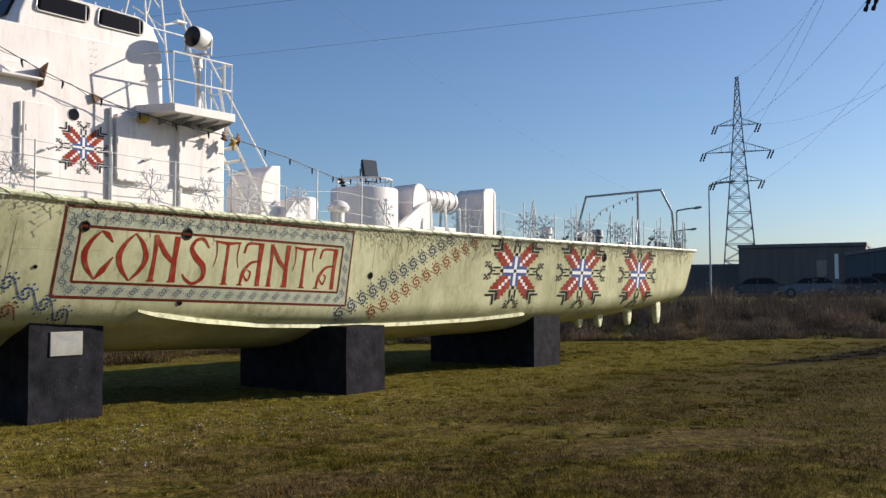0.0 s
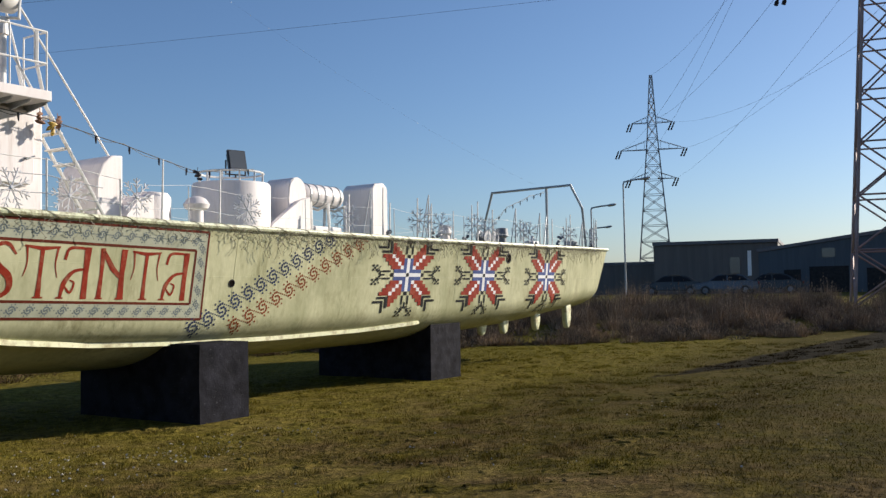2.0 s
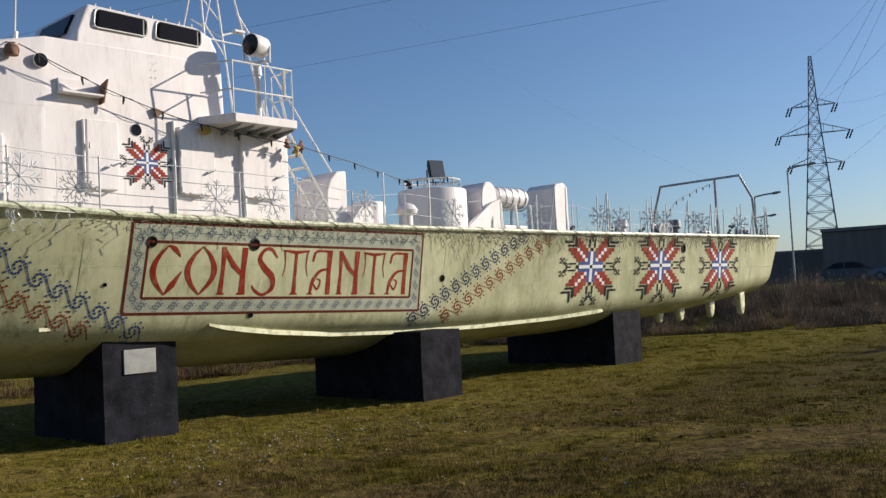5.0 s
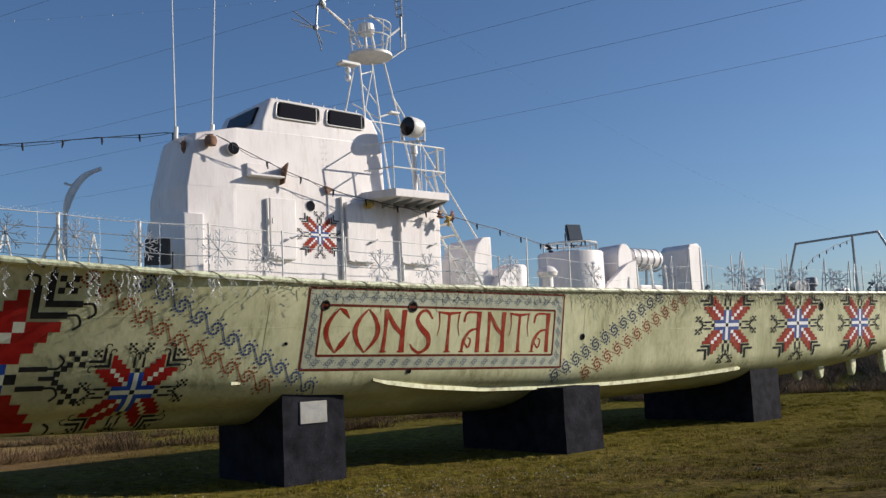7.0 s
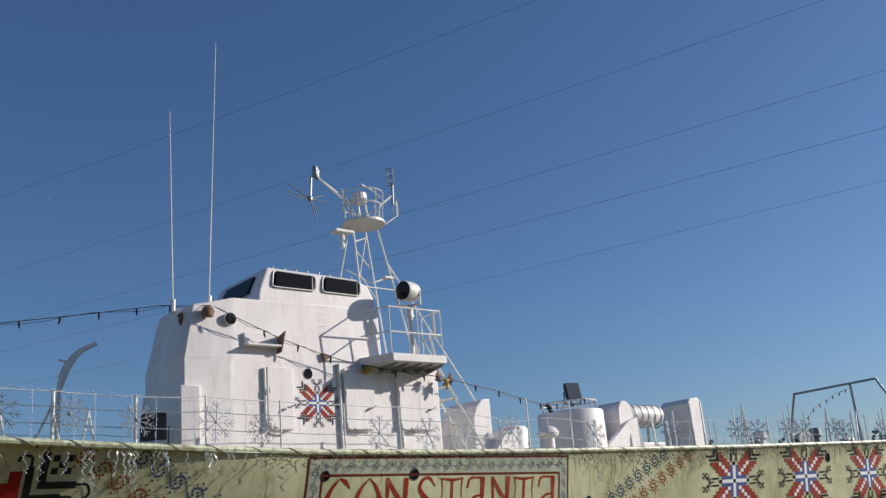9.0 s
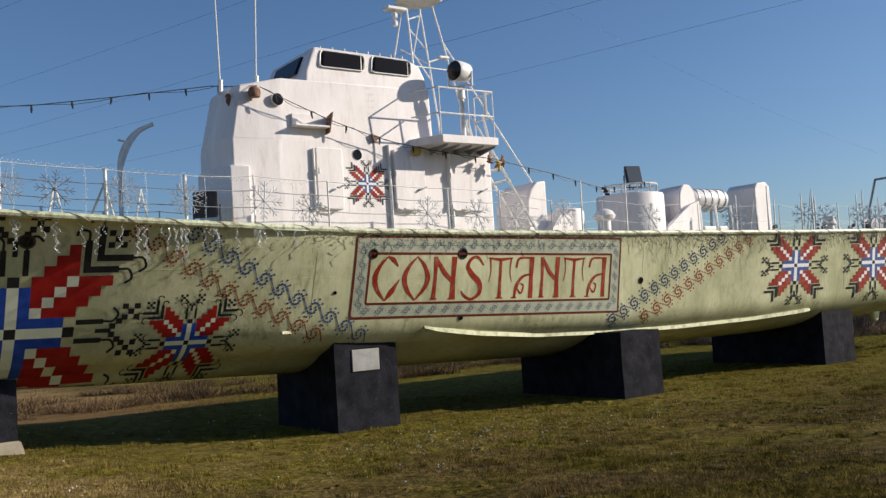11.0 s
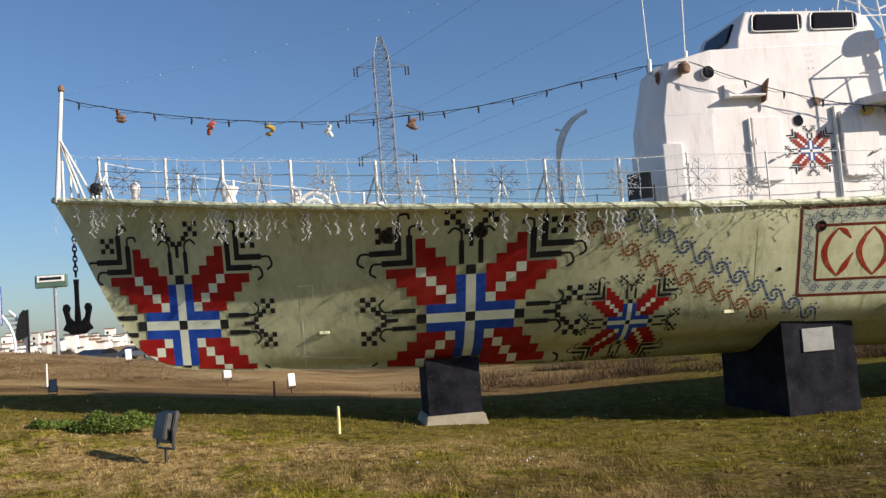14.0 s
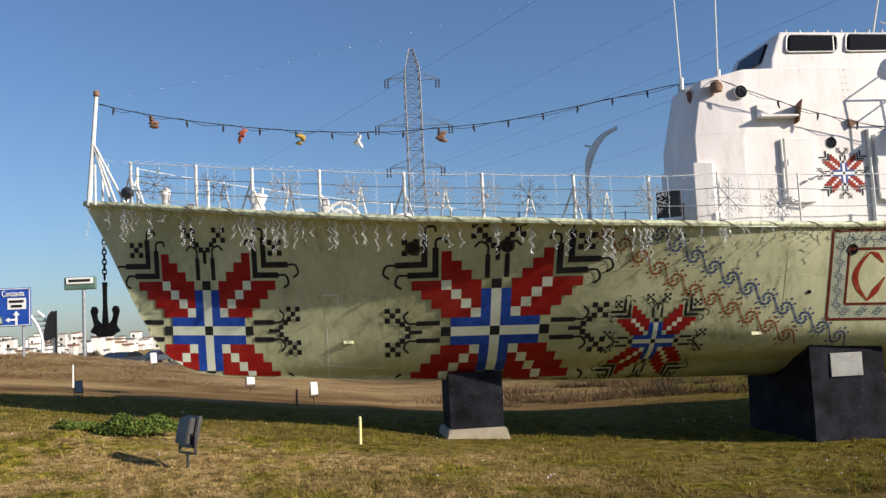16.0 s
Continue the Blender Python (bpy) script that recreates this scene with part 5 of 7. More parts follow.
def deck_gear():
    # hood behind the ladder
    bm = bmesh.new()
    prism(bm, [(11.98, 3.4), (12.0, 4.25), (12.12, 4.52), (12.30, 4.68), (12.54, 4.70), (12.54, 3.4)], 14.1, 15.2)
    bmesh.ops.bevel(bm, geom=bm.edges[:], offset=0.03, segments=2, affect='EDGES', profile=0.5)
    part("engine_hood", bm, WHITE, boat, "white wedge-shaped engine-room hood", True)
    # low drum with a cone skirt
    bm = bmesh.new()
    lathe(bm, (13.32, 14.3, 3.4), ((0.36, 0.0), (0.36, 0.62), (0.30, 0.70), (0.02, 0.74)), 24)
    part("hatch_drum", bm, WHITE, boat, "white drum hatch with a coned skirt", True)
    bm = bmesh.new()
    prism(bm, [(12.25, 3.4), (12.68, 3.92), (12.86, 4.02), (13.02, 4.02), (13.02, 3.4)], 13.85, 14.6)
    part("skirt_plate", bm, WHITE, boat)
    # mushroom vent
    bm = bmesh.new()
    lathe(bm, (14.06, 13.9, 3.4), ((0.13, 0.0), (0.13, 0.40), (0.22, 0.44), (0.25, 0.52), (0.18, 0.62), (0.08, 0.67), (0.02, 0.67)), 20)
    part("mushroom_vent", bm, WHITE, boat, "white mushroom ventilator", True)
    # gun tub
    bm = bmesh.new()
    lathe(bm, (15.55, 14.5, 3.4), ((0.80, 0.0), (0.80, 1.04), (0.78, 1.08), (0.02, 1.06)), 32)
    tub = part("gun_tub", bm, WHITE, boat, "white round tub with a rail on its rim", True)
    for k in range(12):
        a = 2 * math.pi * k / 12
        bm = bmesh.new()
        rod(bm, (15.55 + 0.66 * math.cos(a), 14.5 + 0.66 * math.sin(a), 4.45), (15.55 + 0.66 * math.cos(a), 14.5 + 0.66 * math.sin(a), 4.70), 0.018, n=6)
        part("tub_post", bm, WHITE_PIPE, tub)
    bm = bmesh.new()
    pipe(bm, [(15.55 + 0.66 * math.cos(2 * math.pi * k / 24), 14.5 + 0.66 * math.sin(2 * math.pi * k / 24), 4.70) for k in range(25)], 0.022)
    part("tub_rail", bm, WHITE_PIPE, tub)
    # cowl with a rolled top
    bm = bmesh.new()
    outline = [(16.70, 3.4), (16.68, 4.20)] + [(16.98 + 0.28 * math.cos(a), 4.42 + 0.30 * math.sin(a)) for a in [math.pi * (1 - k / 8) for k in range(9)]] + [(17.26, 3.4)]
    prism(bm, outline, 13.95, 14.7)
    bmesh.ops.bevel(bm, geom=[e for e in bm.edges if abs(e.verts[0].co.y - e.verts[1].co.y) < 0.01], offset=0.02, segments=2, affect='EDGES')
    part("cowl", bm, WHITE, boat, "white cowl with a rolled top", True)
    bm = bmesh.new()
    prism(bm, [(15.98, 3.4), (16.02, 3.62), (16.55, 3.98), (16.9, 4.2), (17.24, 4.3), (17.24, 3.4)], 13.82, 13.94)
    bmesh.ops.bevel(bm, geom=bm.edges[:], offset=0.01, segments=1, affect='EDGES', profile=0.5)
    part("cowl_skirt", bm, WHITE, boat, "sloped white plate before the cowl")
    # raft canister on a cradle
    bm = bmesh.new()
    lathe(bm, (17.45, 14.35, 4.42), ((0.1, 0.0), (0.22, 0.03), (0.25, 0.10), (0.25, 1.25), (0.22, 1.32), (0.1, 1.35)), 20, 'X')
    raft = part("raft_canister", bm, WHITE, boat, "white ribbed raft canister", True)
    for i in range(5):
        bm = bmesh.new()
        lathe(bm, (17.6 + 0.26 * i, 14.35, 4.42), ((0.24, -0.02), (0.265, -0.02), (0.265, 0.02), (0.24, 0.02)), 20, 'X')
        part("band", bm, GREY_METAL, raft)
    for x in (17.5, 18.1, 18.7):
        bm = bmesh.new()
        pipe(bm, [(x, 14.0, 3.4), (x, 14.05, 4.2), (x, 14.35, 4.1), (x, 14.65, 4.2), (x, 14.7, 3.4)], 0.03)
        part("cradle", bm, WHITE_PIPE, raft)
    bm = bmesh.new()
    box(bm, 17.4, 18.8, 14.2, 14.5, 3.42, 3.72, 0.04)
    part("deck_locker", bm, WHITE, boat, "", True)
    # tall housing
    bm = bmesh.new()
    prism(bm, [(19.42, 3.4), (19.42, 4.68), (19.55, 4.80), (19.9, 4.84), (20.06, 4.72), (20.06, 3.4)], 13.8, 14.7)
    bmesh.ops.bevel(bm, geom=bm.edges[:], offset=0.04, segments=2, affect='EDGES', profile=0.5)
    part("aft_housing", bm, WHITE, boat, "white housing with a sloped top", True)
    # awning arch across the stern
    bm = bmesh.new()
    x = 29.46
    pipe(bm, [(x + 0.35, 12.95, 3.4), (x + 0.1, 12.95, 4.8), (x, 13.3, 5.58), (x, 16.25, 5.53), (x + 0.1, 16.6, 4.6), (x + 0.3, 16.85, 3.4)], 0.04, 8)
    part("awning_arch", bm, GREY_METAL, boat, "grey pipe arch across the stern deck")
    bm = bmesh.new()
    rod(bm, (29.5, 14.2, 3.4), (29.5, 14.2, 5.55), 0.045)
    rod(bm, (28.8, 14.0, 3.4), (29.45, 14.2, 4.6), 0.02)
    part("stern_staff", bm, GREY_METAL, boat)
    # small fittings on the after deck
    for i, (x, y, h) in enumerate(((22.3, 13.6, 0.5), (23.4, 14.2, 0.42), (25.0, 13.4, 0.55), (26.4, 13.2, 0.38), (29.6, 13.4, 0.35), (30.4, 14.0, 0.45))):
        bm = bmesh.new()
        if i % 2:
            box(bm, x - 0.2, x + 0.2, y - 0.18, y + 0.18, 3.4, 3.4 + h * 0.6, 0.04)
            rod(bm, (x, y, 3.5), (x + 0.1, y, 3.4 + h), 0.05, n=10)
        else:
            lathe(bm, (x, y, 3.4), ((0.14, 0.0), (0.12, h * 0.5), (0.19, h * 0.6), (0.16, h), (0.03, h * 1.05)), 16)
        part("deck_fitting", bm, WHITE if i % 3 == 0 else PYLON, boat, "", True)


deck_gear()


def after_deck_clutter():
    """Thin staffs, trestles and dark gear that crowd the after deck."""
    for x, y, z1, pair in ((18.3, 13.0, 4.52, 1), (19.3, 13.2, 4.28, 0), (20.0, 12.9, 4.42, 0), (20.4, 12.85, 4.52, 1), (21.75, 13.0, 4.22, 0), (22.5, 12.9, 4.42, 0), (22.8, 12.9, 4.54, 0), (24.9, 12.9, 4.50, 1), (25.55, 13.0, 4.15, 0), (27.3, 13.1, 4.0, 0), (28.6, 12.95, 4.54, 0), (30.5, 13.0, 4.2, 0), (30.85, 13.05, 4.5, 1), (12.35, 12.85, 4.5, 0), (13.6, 12.8, 4.45, 0), (17.4, 12.9, 4.3, 0), (18.9, 13.1, 4.6, 0), (21.2, 13.3, 4.4, 1), (23.4, 12.8, 4.35, 0), (26.4, 12.9, 4.45, 1), (27.0, 12.8, 4.3, 0), (28.1, 12.85, 4.4, 0), (29.4, 12.9, 4.35, 1), (30.1, 12.8, 4.5, 0)):
        bm = bmesh.new()
        rod(bm, (x, y, 3.38), (x + 0.03, y, z1), 0.022, 0.014, n=6)
        if pair:
            rod(bm, (x - 0.22, y + 0.05, 3.38), (x, y, z1 - 0.08), 0.014, n=6)
        part("thin_staff", bm, GREY_METAL if pair else WHITE_PIPE, boat, "thin upright staff on the after deck")
    for x, y, r in ((23.45, 13.1, 0.2), (23.95, 13.15, 0.21)):
        bm = bmesh.new()
        lathe(bm, (x, y, 3.62), ((0.05, -0.14), (r, -0.13), (r, -0.10), (r * 0.6, -0.08), (r * 0.6, 0.08), (r, 0.10), (r, 0.13), (0.05, 0.14)), 18, 'Y')
        part("cable_drum", bm, PYLON, boat, "small dull cable drum", True)
    rng = random.Random(31)
    for x, y, n in ((20.9, 13.0, 5), (22.3, 13.0, 4), (27.9, 12.95, 9), (29.1, 13.0, 5), (19.0, 13.0, 4), (26.1, 13.0, 4)):
        bm = bmesh.new()
        for k in range(n):
            c = Vector((x + rng.uniform(-0.16, 0.16), y + rng.uniform(-0.08, 0.08), 3.42 + (0.04 + 0.05 * k) * rng.uniform(0.8, 1.0)))
            bmesh.ops.create_icosphere(bm, subdivisions=1, radius=0.065, matrix=Matrix.LocRotScale(c, Euler((rng.uniform(0, 3), rng.uniform(0, 3), 0)), (0.8, 0.8, 1.0)))
        part("bundled_lights", bm, PYLON, boat, "dark bundle of coiled light cable")


after_deck_clutter()


def bow_gear():
    # jackstaff with two stays
    bm = bmesh.new()
    rod(bm, (-4.93, 14.98, 4.5), (-4.78, 14.98, 6.40), 0.045, 0.032, n=10)
    staff = part("jackstaff", bm, WHITE_PIPE, boat, "white jackstaff with rust spots")
    for q in ((-4.26, 14.72, 4.43), (-4.52, 15.3, 4.46), (-4.52, 14.82, 4.46)):
        bm = bmesh.new()
        rod(bm, (-4.86, 14.98, 5.6), q, 0.022)
        part("stay", bm, WHITE_PIPE, staff)
    bm = bmesh.new()
    lathe(bm, (-4.78, 14.98, 6.36), ((0.03, 0.0), (0.055, 0.02), (0.05, 0.09), (0.02, 0.12)), 10)
    part("staff_cap", bm, RUST, staff)
    # windlass, vents and bollards
    bm = bmesh.new()
    lathe(bm, (-2.1, 14.5, 4.05), ((0.20, 0.0), (0.14, 0.15), (0.10, 0.30), (0.16, 0.42), (0.17, 0.46), (0.03, 0.5)), 18)
    box(bm, -2.35, -1.65, 14.3, 14.75, 4.0, 4.16, 0.04)
    part("windlass", bm, WHITE, boat, "white anchor windlass", True)
    bm = bmesh.new()
    for r in (0.30, 0.20):
        pts = [(-0.72 + r * math.cos(math.pi * k / 12), 14.3, 3.98 + r * 1.1 * math.sin(math.pi * k / 12)) for k in range(13)]
        pipe(bm, pts, 0.035, 8)
    for k in range(5):
        a = math.pi * (k + 0.5) / 5
        rod(bm, (-0.72 + 0.06 * math.cos(a), 14.3, 4.0 + 0.06 * math.sin(a)), (-0.72 + 0.29 * math.cos(a), 14.3, 3.98 + 0.31 * math.sin(a)), 0.016, n=6)
    rod(bm, (-0.72, 14.1, 4.02), (-0.72, 14.5, 4.02), 0.09, n=12)
    part("cable_reel", bm, WHITE_PIPE, boat, "white spoked cable reel", True)
    for x, y, r, h in ((-1.45, 14.2, 0.10, 0.16), (0.25, 14.0, 0.14, 0.18), (-3.2, 14.7, 0.08, 0.14), (-1.0, 13.75, 0.07, 0.3), (-3.6, 14.6, 0.07, 0.34)):
        bm = bmesh.new()
        z = sheer(x) - 0.02
        lathe(bm, (x, y, z), ((r, 0.0), (r, h * 0.6), (r * 1.35, h * 0.7), (r * 1.1, h), (0.02, h * 1.08)), 16)
        part("bollard", bm, WHITE, boat, "", True)
    bm = bmesh.new()
    lathe(bm, (-4.25, 14.75, 4.66), ((0.03, -0.10), (0.09, -0.07), (0.10, 0.05), (0.05, 0.10)), 14, 'Y')
    rod(bm, (-4.28, 14.78, 4.42), (-4.28, 14.78, 4.61), 0.02)
    part("bow_lamp", bm, BLACK_METAL, boat, "dark round bow lamp", True)


bow_gear()


def guard_rail(sgn):
    """Stanchions and lifelines along one side."""
    rail = part("guard_rail", rod(bmesh.new(), (-4.78, CY - sgn * 0.25, 4.48), (-4.78, CY - sgn * 0.25, 5.16), 0.02), WHITE_PIPE, boat, "thin white guard rail with wire lifelines")
    xs = [-4.2, -3.07, -2.14, -1.06, 0.26, 1.46, 2.86, 4.02, 5.12, 6.44, 7.7, 8.9, 10.1, 11.4] + [12.8 + 1.5 * i for i in range(13)]
    tops = []
    for i, x in enumerate(xs):
        z = sheer(x) - 0.02
        y = CY - sgn * (half(x, z) - 0.10)
        h = 0.76 if x < 4.5 else 0.84 if x < 11 else 0.66
        tops.append((x, y, z, h))
        bm = bmesh.new()
        rod(bm, (x, y, z), (x, y, z + h), 0.027 if x < 4.5 else 0.015 if x < 11.5 else 0.009, n=8)
        if x < 4.5 and i % 2 == 0:
            rod(bm, (x - 0.22, y + sgn * 0.12, z), (x, y, z + h * 0.75), 0.018, n=6)
            rod(bm, (x + 0.16, y + sgn * 0.14, z), (x, y, z + h * 0.6), 0.018, n=6)
        part("stanchion", bm, WHITE_PIPE, rail)
    for f in (0.38, 0.7, 0.98):
        bm = bmesh.new()
        line = []
        for (x0, y0, z0, h0), (x1, y1, z1, h1) in zip(tops, tops[1:]):
            line += sag((x0, y0, z0 + h0 * f), (x1, y1, z1 + h1 * f), 0.015, 4)[:-1]
        if f > 0.5 and f < 0.9:
            line = [p for p in line if p.x < 11.2]
        else:
            line.append(Vector((x1, y1, z1 + h1 * f)))
        pipe(bm, [p for p in line if p.x < 11.5], 0.007, 5)
        fine = [p - Vector((0, 0, 0.04 * math.sin(p.x * 2.3))) for p in line if p.x > 11.2]
        if fine:
            pipe(bm, fine, 0.0035, 4)
        part("lifeline", bm, GREY_METAL if f < 0.9 else WHITE_PIPE, rail)


def bow_trestles():
    """Small white A-frames that hold the bow's light strings."""
    for x in (-2.62, -1.55, -0.42, 0.9, 2.2, 3.4):
        z, y = sheer(x) - 0.02, CY - half(x, sheer(x)) + 0.28
        bm = bmesh.new()
        rod(bm, (x - 0.10, y, z), (x, y, z + 0.52), 0.016, n=6)
        rod(bm, (x + 0.10, y, z), (x, y, z + 0.50), 0.016, n=6)
        rod(bm, (x - 0.05, y, z + 0.24), (x + 0.05, y, z + 0.24), 0.010, n=6)
        part("trestle", bm, WHITE_PIPE, boat, "small white A-shaped trestle on the foredeck")


bow_trestles()
guard_rail(1)
guard_rail(-1)


# ---- blocks that carry the boat ----
def block(x0, x1, y0, y1, z1, label):
    bm = bmesh.new()
    g = min(gz(x, y) for x in (x0, x1) for y in (y0, y1)) - 0.1
    box(bm, x0, x1, y0, y1, g, z1)
    bmesh.ops.subdivide_edges(bm, edges=bm.edges[:], cuts=5, use_grid_fill=True)
    for v in bm.verts:
        v.co += Vector((noise.noise(v.co * 3.1), noise.noise(v.co * 3.1 + Vector((9, 0, 0))), 0)) * 0.012
    return solid("support_block", bm, PIER, label, "support", "blocks under the boat")


block(0.97, 1.89, 14.7, 15.75, 1.39, "black tarred block on a raw concrete foot under the keel")
block(6.76, 8.03, 13.4, 15.8, 1.61, "black tarred concrete block bearing a metal plaque")
block(12.80, 13.95, 12.46, 15.66, 1.36, "rough black tarred concrete block under the hull")
block(20.87, 22.24, 13.15, 16.74, 1.38, "rough black tarred concrete block under the stern")
bm = bmesh.new()
prism(bm, [(0.84, 0.2), (1.98, 0.2), (1.91, 0.45), (0.92, 0.45)], 14.58, 15.8)
bmesh.ops.bevel(bm, geom=bm.edges[:], offset=0.02, segments=2, affect='EDGES')
solid("concrete_foot", bm, CONCRETE, "pale raw concrete foot round the black block", "foundation", smooth=True)
plaque = thing("plaque", "dull metal plaque with unreadable lines on the black block", "plaque", at=(7.37, 13.37, 1.3))
bm = bmesh.new()
box(bm, 7.10, 7.65, 13.376, 13.41, 1.06, 1.44, 0.006)
part("plate", bm, PLAQUE, plaque)
for i in range(5):
    bm = bmesh.new()
    w = (0.16, 0.2, 0.19, 0.2, 0.12)[i]
    box(bm, 7.38 - w, 7.38 + w, 13.372, 13.377, 1.36 - 0.055 * i, 1.372 - 0.055 * i)
    part("text_bar", bm, GREY_METAL, plaque)


# ---- festive lights ----
def snowflake(r, arms, mat, label, thick=0.007):
    s = thing("snowflake_light", label, "decoration", "snowflakes on the rails")
    for k in range(arms):
        a = 2 * math.pi * k / arms + math.pi / 2
        d = Vector((math.cos(a), 0, math.sin(a)))
        bm = bmesh.new()
        rod(bm, d * 0.02, d * r, thick, n=5)
        for f, l in ((0.45, 0.3), (0.72, 0.28)):
            for t in (0.75, -0.75):
                e = Vector((math.cos(a + t), 0, math.sin(a + t)))
                rod(bm, d * r * f, d * r * f + e * r * l, thick * 0.86, n=5)
        part("arm", bm, mat, s)
    bm = bmesh.new()
    bmesh.ops.create_icosphere(bm, subdivisions=1, radius=0.035)
    part("hub", bm, mat, s)
    return s


white_flake = snowflake(0.31, 8, FLAKE, "frosted white snowflake light tied to the guard rail", 0.011)
burst = snowflake(0.27, 10, FLAKE_GREY, "many-armed frosted star light tied to the guard rail")
dark_flake = snowflake(0.28, 8, FLAKE_DARK, "dark unlit snowflake frame tied to the guard rail")


def hang(ob, x, up, tilt, first):
    z = sheer(x) + up
    # those on the after deck are turned towards the bow
    m = pose(x, edge_y(x) + 0.02, z, 0, tilt, -38 * step(x, 12.0, 18.0))
    if first:
        ob.matrix_basis = m
    else:
        copy_thing(ob, m)


for ob, places in ((dark_flake, ((-2.75, 0.38, 4), (-3.75, 0.36, 11), (2.15, 0.36, 6))), (burst, ((-1.62, 0.40, 0), (-0.55, 0.38, 9), (0.75, 0.38, 3), (1.5, 0.36, 12), (3.05, 0.40, 5), (4.0, 0.36, 0), (6.05, 0.32, 7))), (white_flake, ((5.25, 0.40, 4), (8.38, 0.32, 5), (9.49, 0.32, 20), (10.42, 0.28, 8), (11.65, 0.36, 0), (14.12, 0.32, 11), (16.95, 0.36, 3), (20.6, 0.38, 14), (19.7, 0.42, 6), (22.2, 0.42, 0), (22.9, 0.36, 6), (24.7, 0.40, 0), (25.2, 0.36, 9), (28.0, 0.36, 3), (29.9, 0.34, 8)))):
    for i, (x, up, tilt) in enumerate(places):
        hang(ob, x, up, tilt, i == 0)


def icicles():
    """Strands of small clear bulbs hanging from the gunwale of the bow."""
    rng = random.Random(5)
    run = thing("icicle_lights", "icicle light curtain of clear bulbs hanging from the gunwale", "lights", at=(0, 13, 3.8))
    bm = bmesh.new()
    pipe(bm, [side(x, sheer(x) - 0.06, 0.06) for x in [-4.9 + 10.9 * i / 60 for i in range(61)]], 0.007, 5)
    part("cable", bm, PLASTIC, run)
    x = -4.92
    while x < 6.2:
        bm = bmesh.new()
        length = rng.choice((0.18, 0.28, 0.38, 0.48, 0.56)) * (1.0 if x < 4 else 0.55)
        p = side(x, sheer(x) - 0.06, 0.06)
        sway, k = rng.uniform(-0.08, 0.08), int(length / 0.03)
        line = []
        for i in range(k + 1):
            f = i / max(k, 1)
            q = p + Vector((sway * f + 0.024 * math.sin(i * 1.2 + x * 9), 0.012 * math.cos(i * 1.3), -length * f))
            line.append(q)
            bmesh.ops.create_icosphere(bm, subdivisions=1, radius=rng.uniform(0.006, 0.012), matrix=Matrix.Translation(q + Vector((rng.uniform(-0.025, 0.025), rng.uniform(-0.015, 0.015), 0))))
        pipe(bm, line, 0.0022, 4)
        part("strand", bm, BEAD, run)
        x += rng.uniform(0.02, 0.06) if rng.random() < 0.68 else rng.uniform(0.14, 0.30)
    # looser strands down the guard rail
    for i in range(24):
        x = -4.6 + i * 0.45 + rng.uniform(-0.1, 0.1)
        z = sheer(x)
        y = edge_y(x) + 0.1
        bm = bmesh.new()
        for k in range(18):
            if rng.random() < 0.25:
                continue
            bmesh.ops.create_icosphere(bm, subdivisions=1, radius=0.010, matrix=Matrix.Translation((x + rng.uniform(-0.03, 0.03), y, z + 0.04 + k * 0.04)))
        pipe(bm, [(x, y, z + 0.02), (x + 0.01, y, z + 0.4), (x, y, z + 0.74)], 0.003, 4)
        part("rail_strand", bm, BEAD, run)
    bm = bmesh.new()
    for i in range(330):
        x = -4.8 + i * 0.033
        bmesh.ops.create_icosphere(bm, subdivisions=1, radius=rng.uniform(0.006, 0.011), matrix=Matrix.Translation((x, edge_y(x) + 0.1, sheer(x) + 0.74 + rng.uniform(-0.03, 0.03))))
    part("rail_string", bm, BEAD, run, "string of clear bulbs along the top lifeline")["kind"] = "stuff"


icicles()


def garland(points, label, spacing=0.62, seed=1, drop=0.06):
    """A slack black festoon cable with hanging bulb sockets."""
    rng = random.Random(seed)
    g = thing("festoon_cable", label, "lights", "festoon cables", at=points[0])
    line = []
    for p, q in zip(points, points[1:]):
        line += sag(p, q, drop, 8)[:-1]
    line.append(Vector(points[-1]))
    bm = bmesh.new()
    pipe(bm, line, 0.0075, 5)
    part("cable", bm, WIRE, g)
    bm = bmesh.new()
    pipe(bm, [p + Vector((0, 0, 0.035 * math.sin(1.3 * i) - 0.02)) if 0 < i < len(line) - 1 else p for i, p in enumerate(line)], 0.005, 4)
    part("second_wire", bm, WIRE, g)
    carry = 0.3
    for a, b in zip(line, line[1:]):
        d = (b - a).length
        while carry < d:
            p = a.lerp(b, carry / d)
            bm = bmesh.new()
            rod(bm, p, p + Vector((0, 0, -0.05)), 0.018, n=6)
            rod(bm, p + Vector((0, 0, -0.05)), p + Vector((rng.uniform(-0.02, 0.02), 0, -0.125)), 0.021, 0.010, n=6)
            part("bulb_socket", bm, INSULATOR, g)
            carry += spacing
        carry -= d


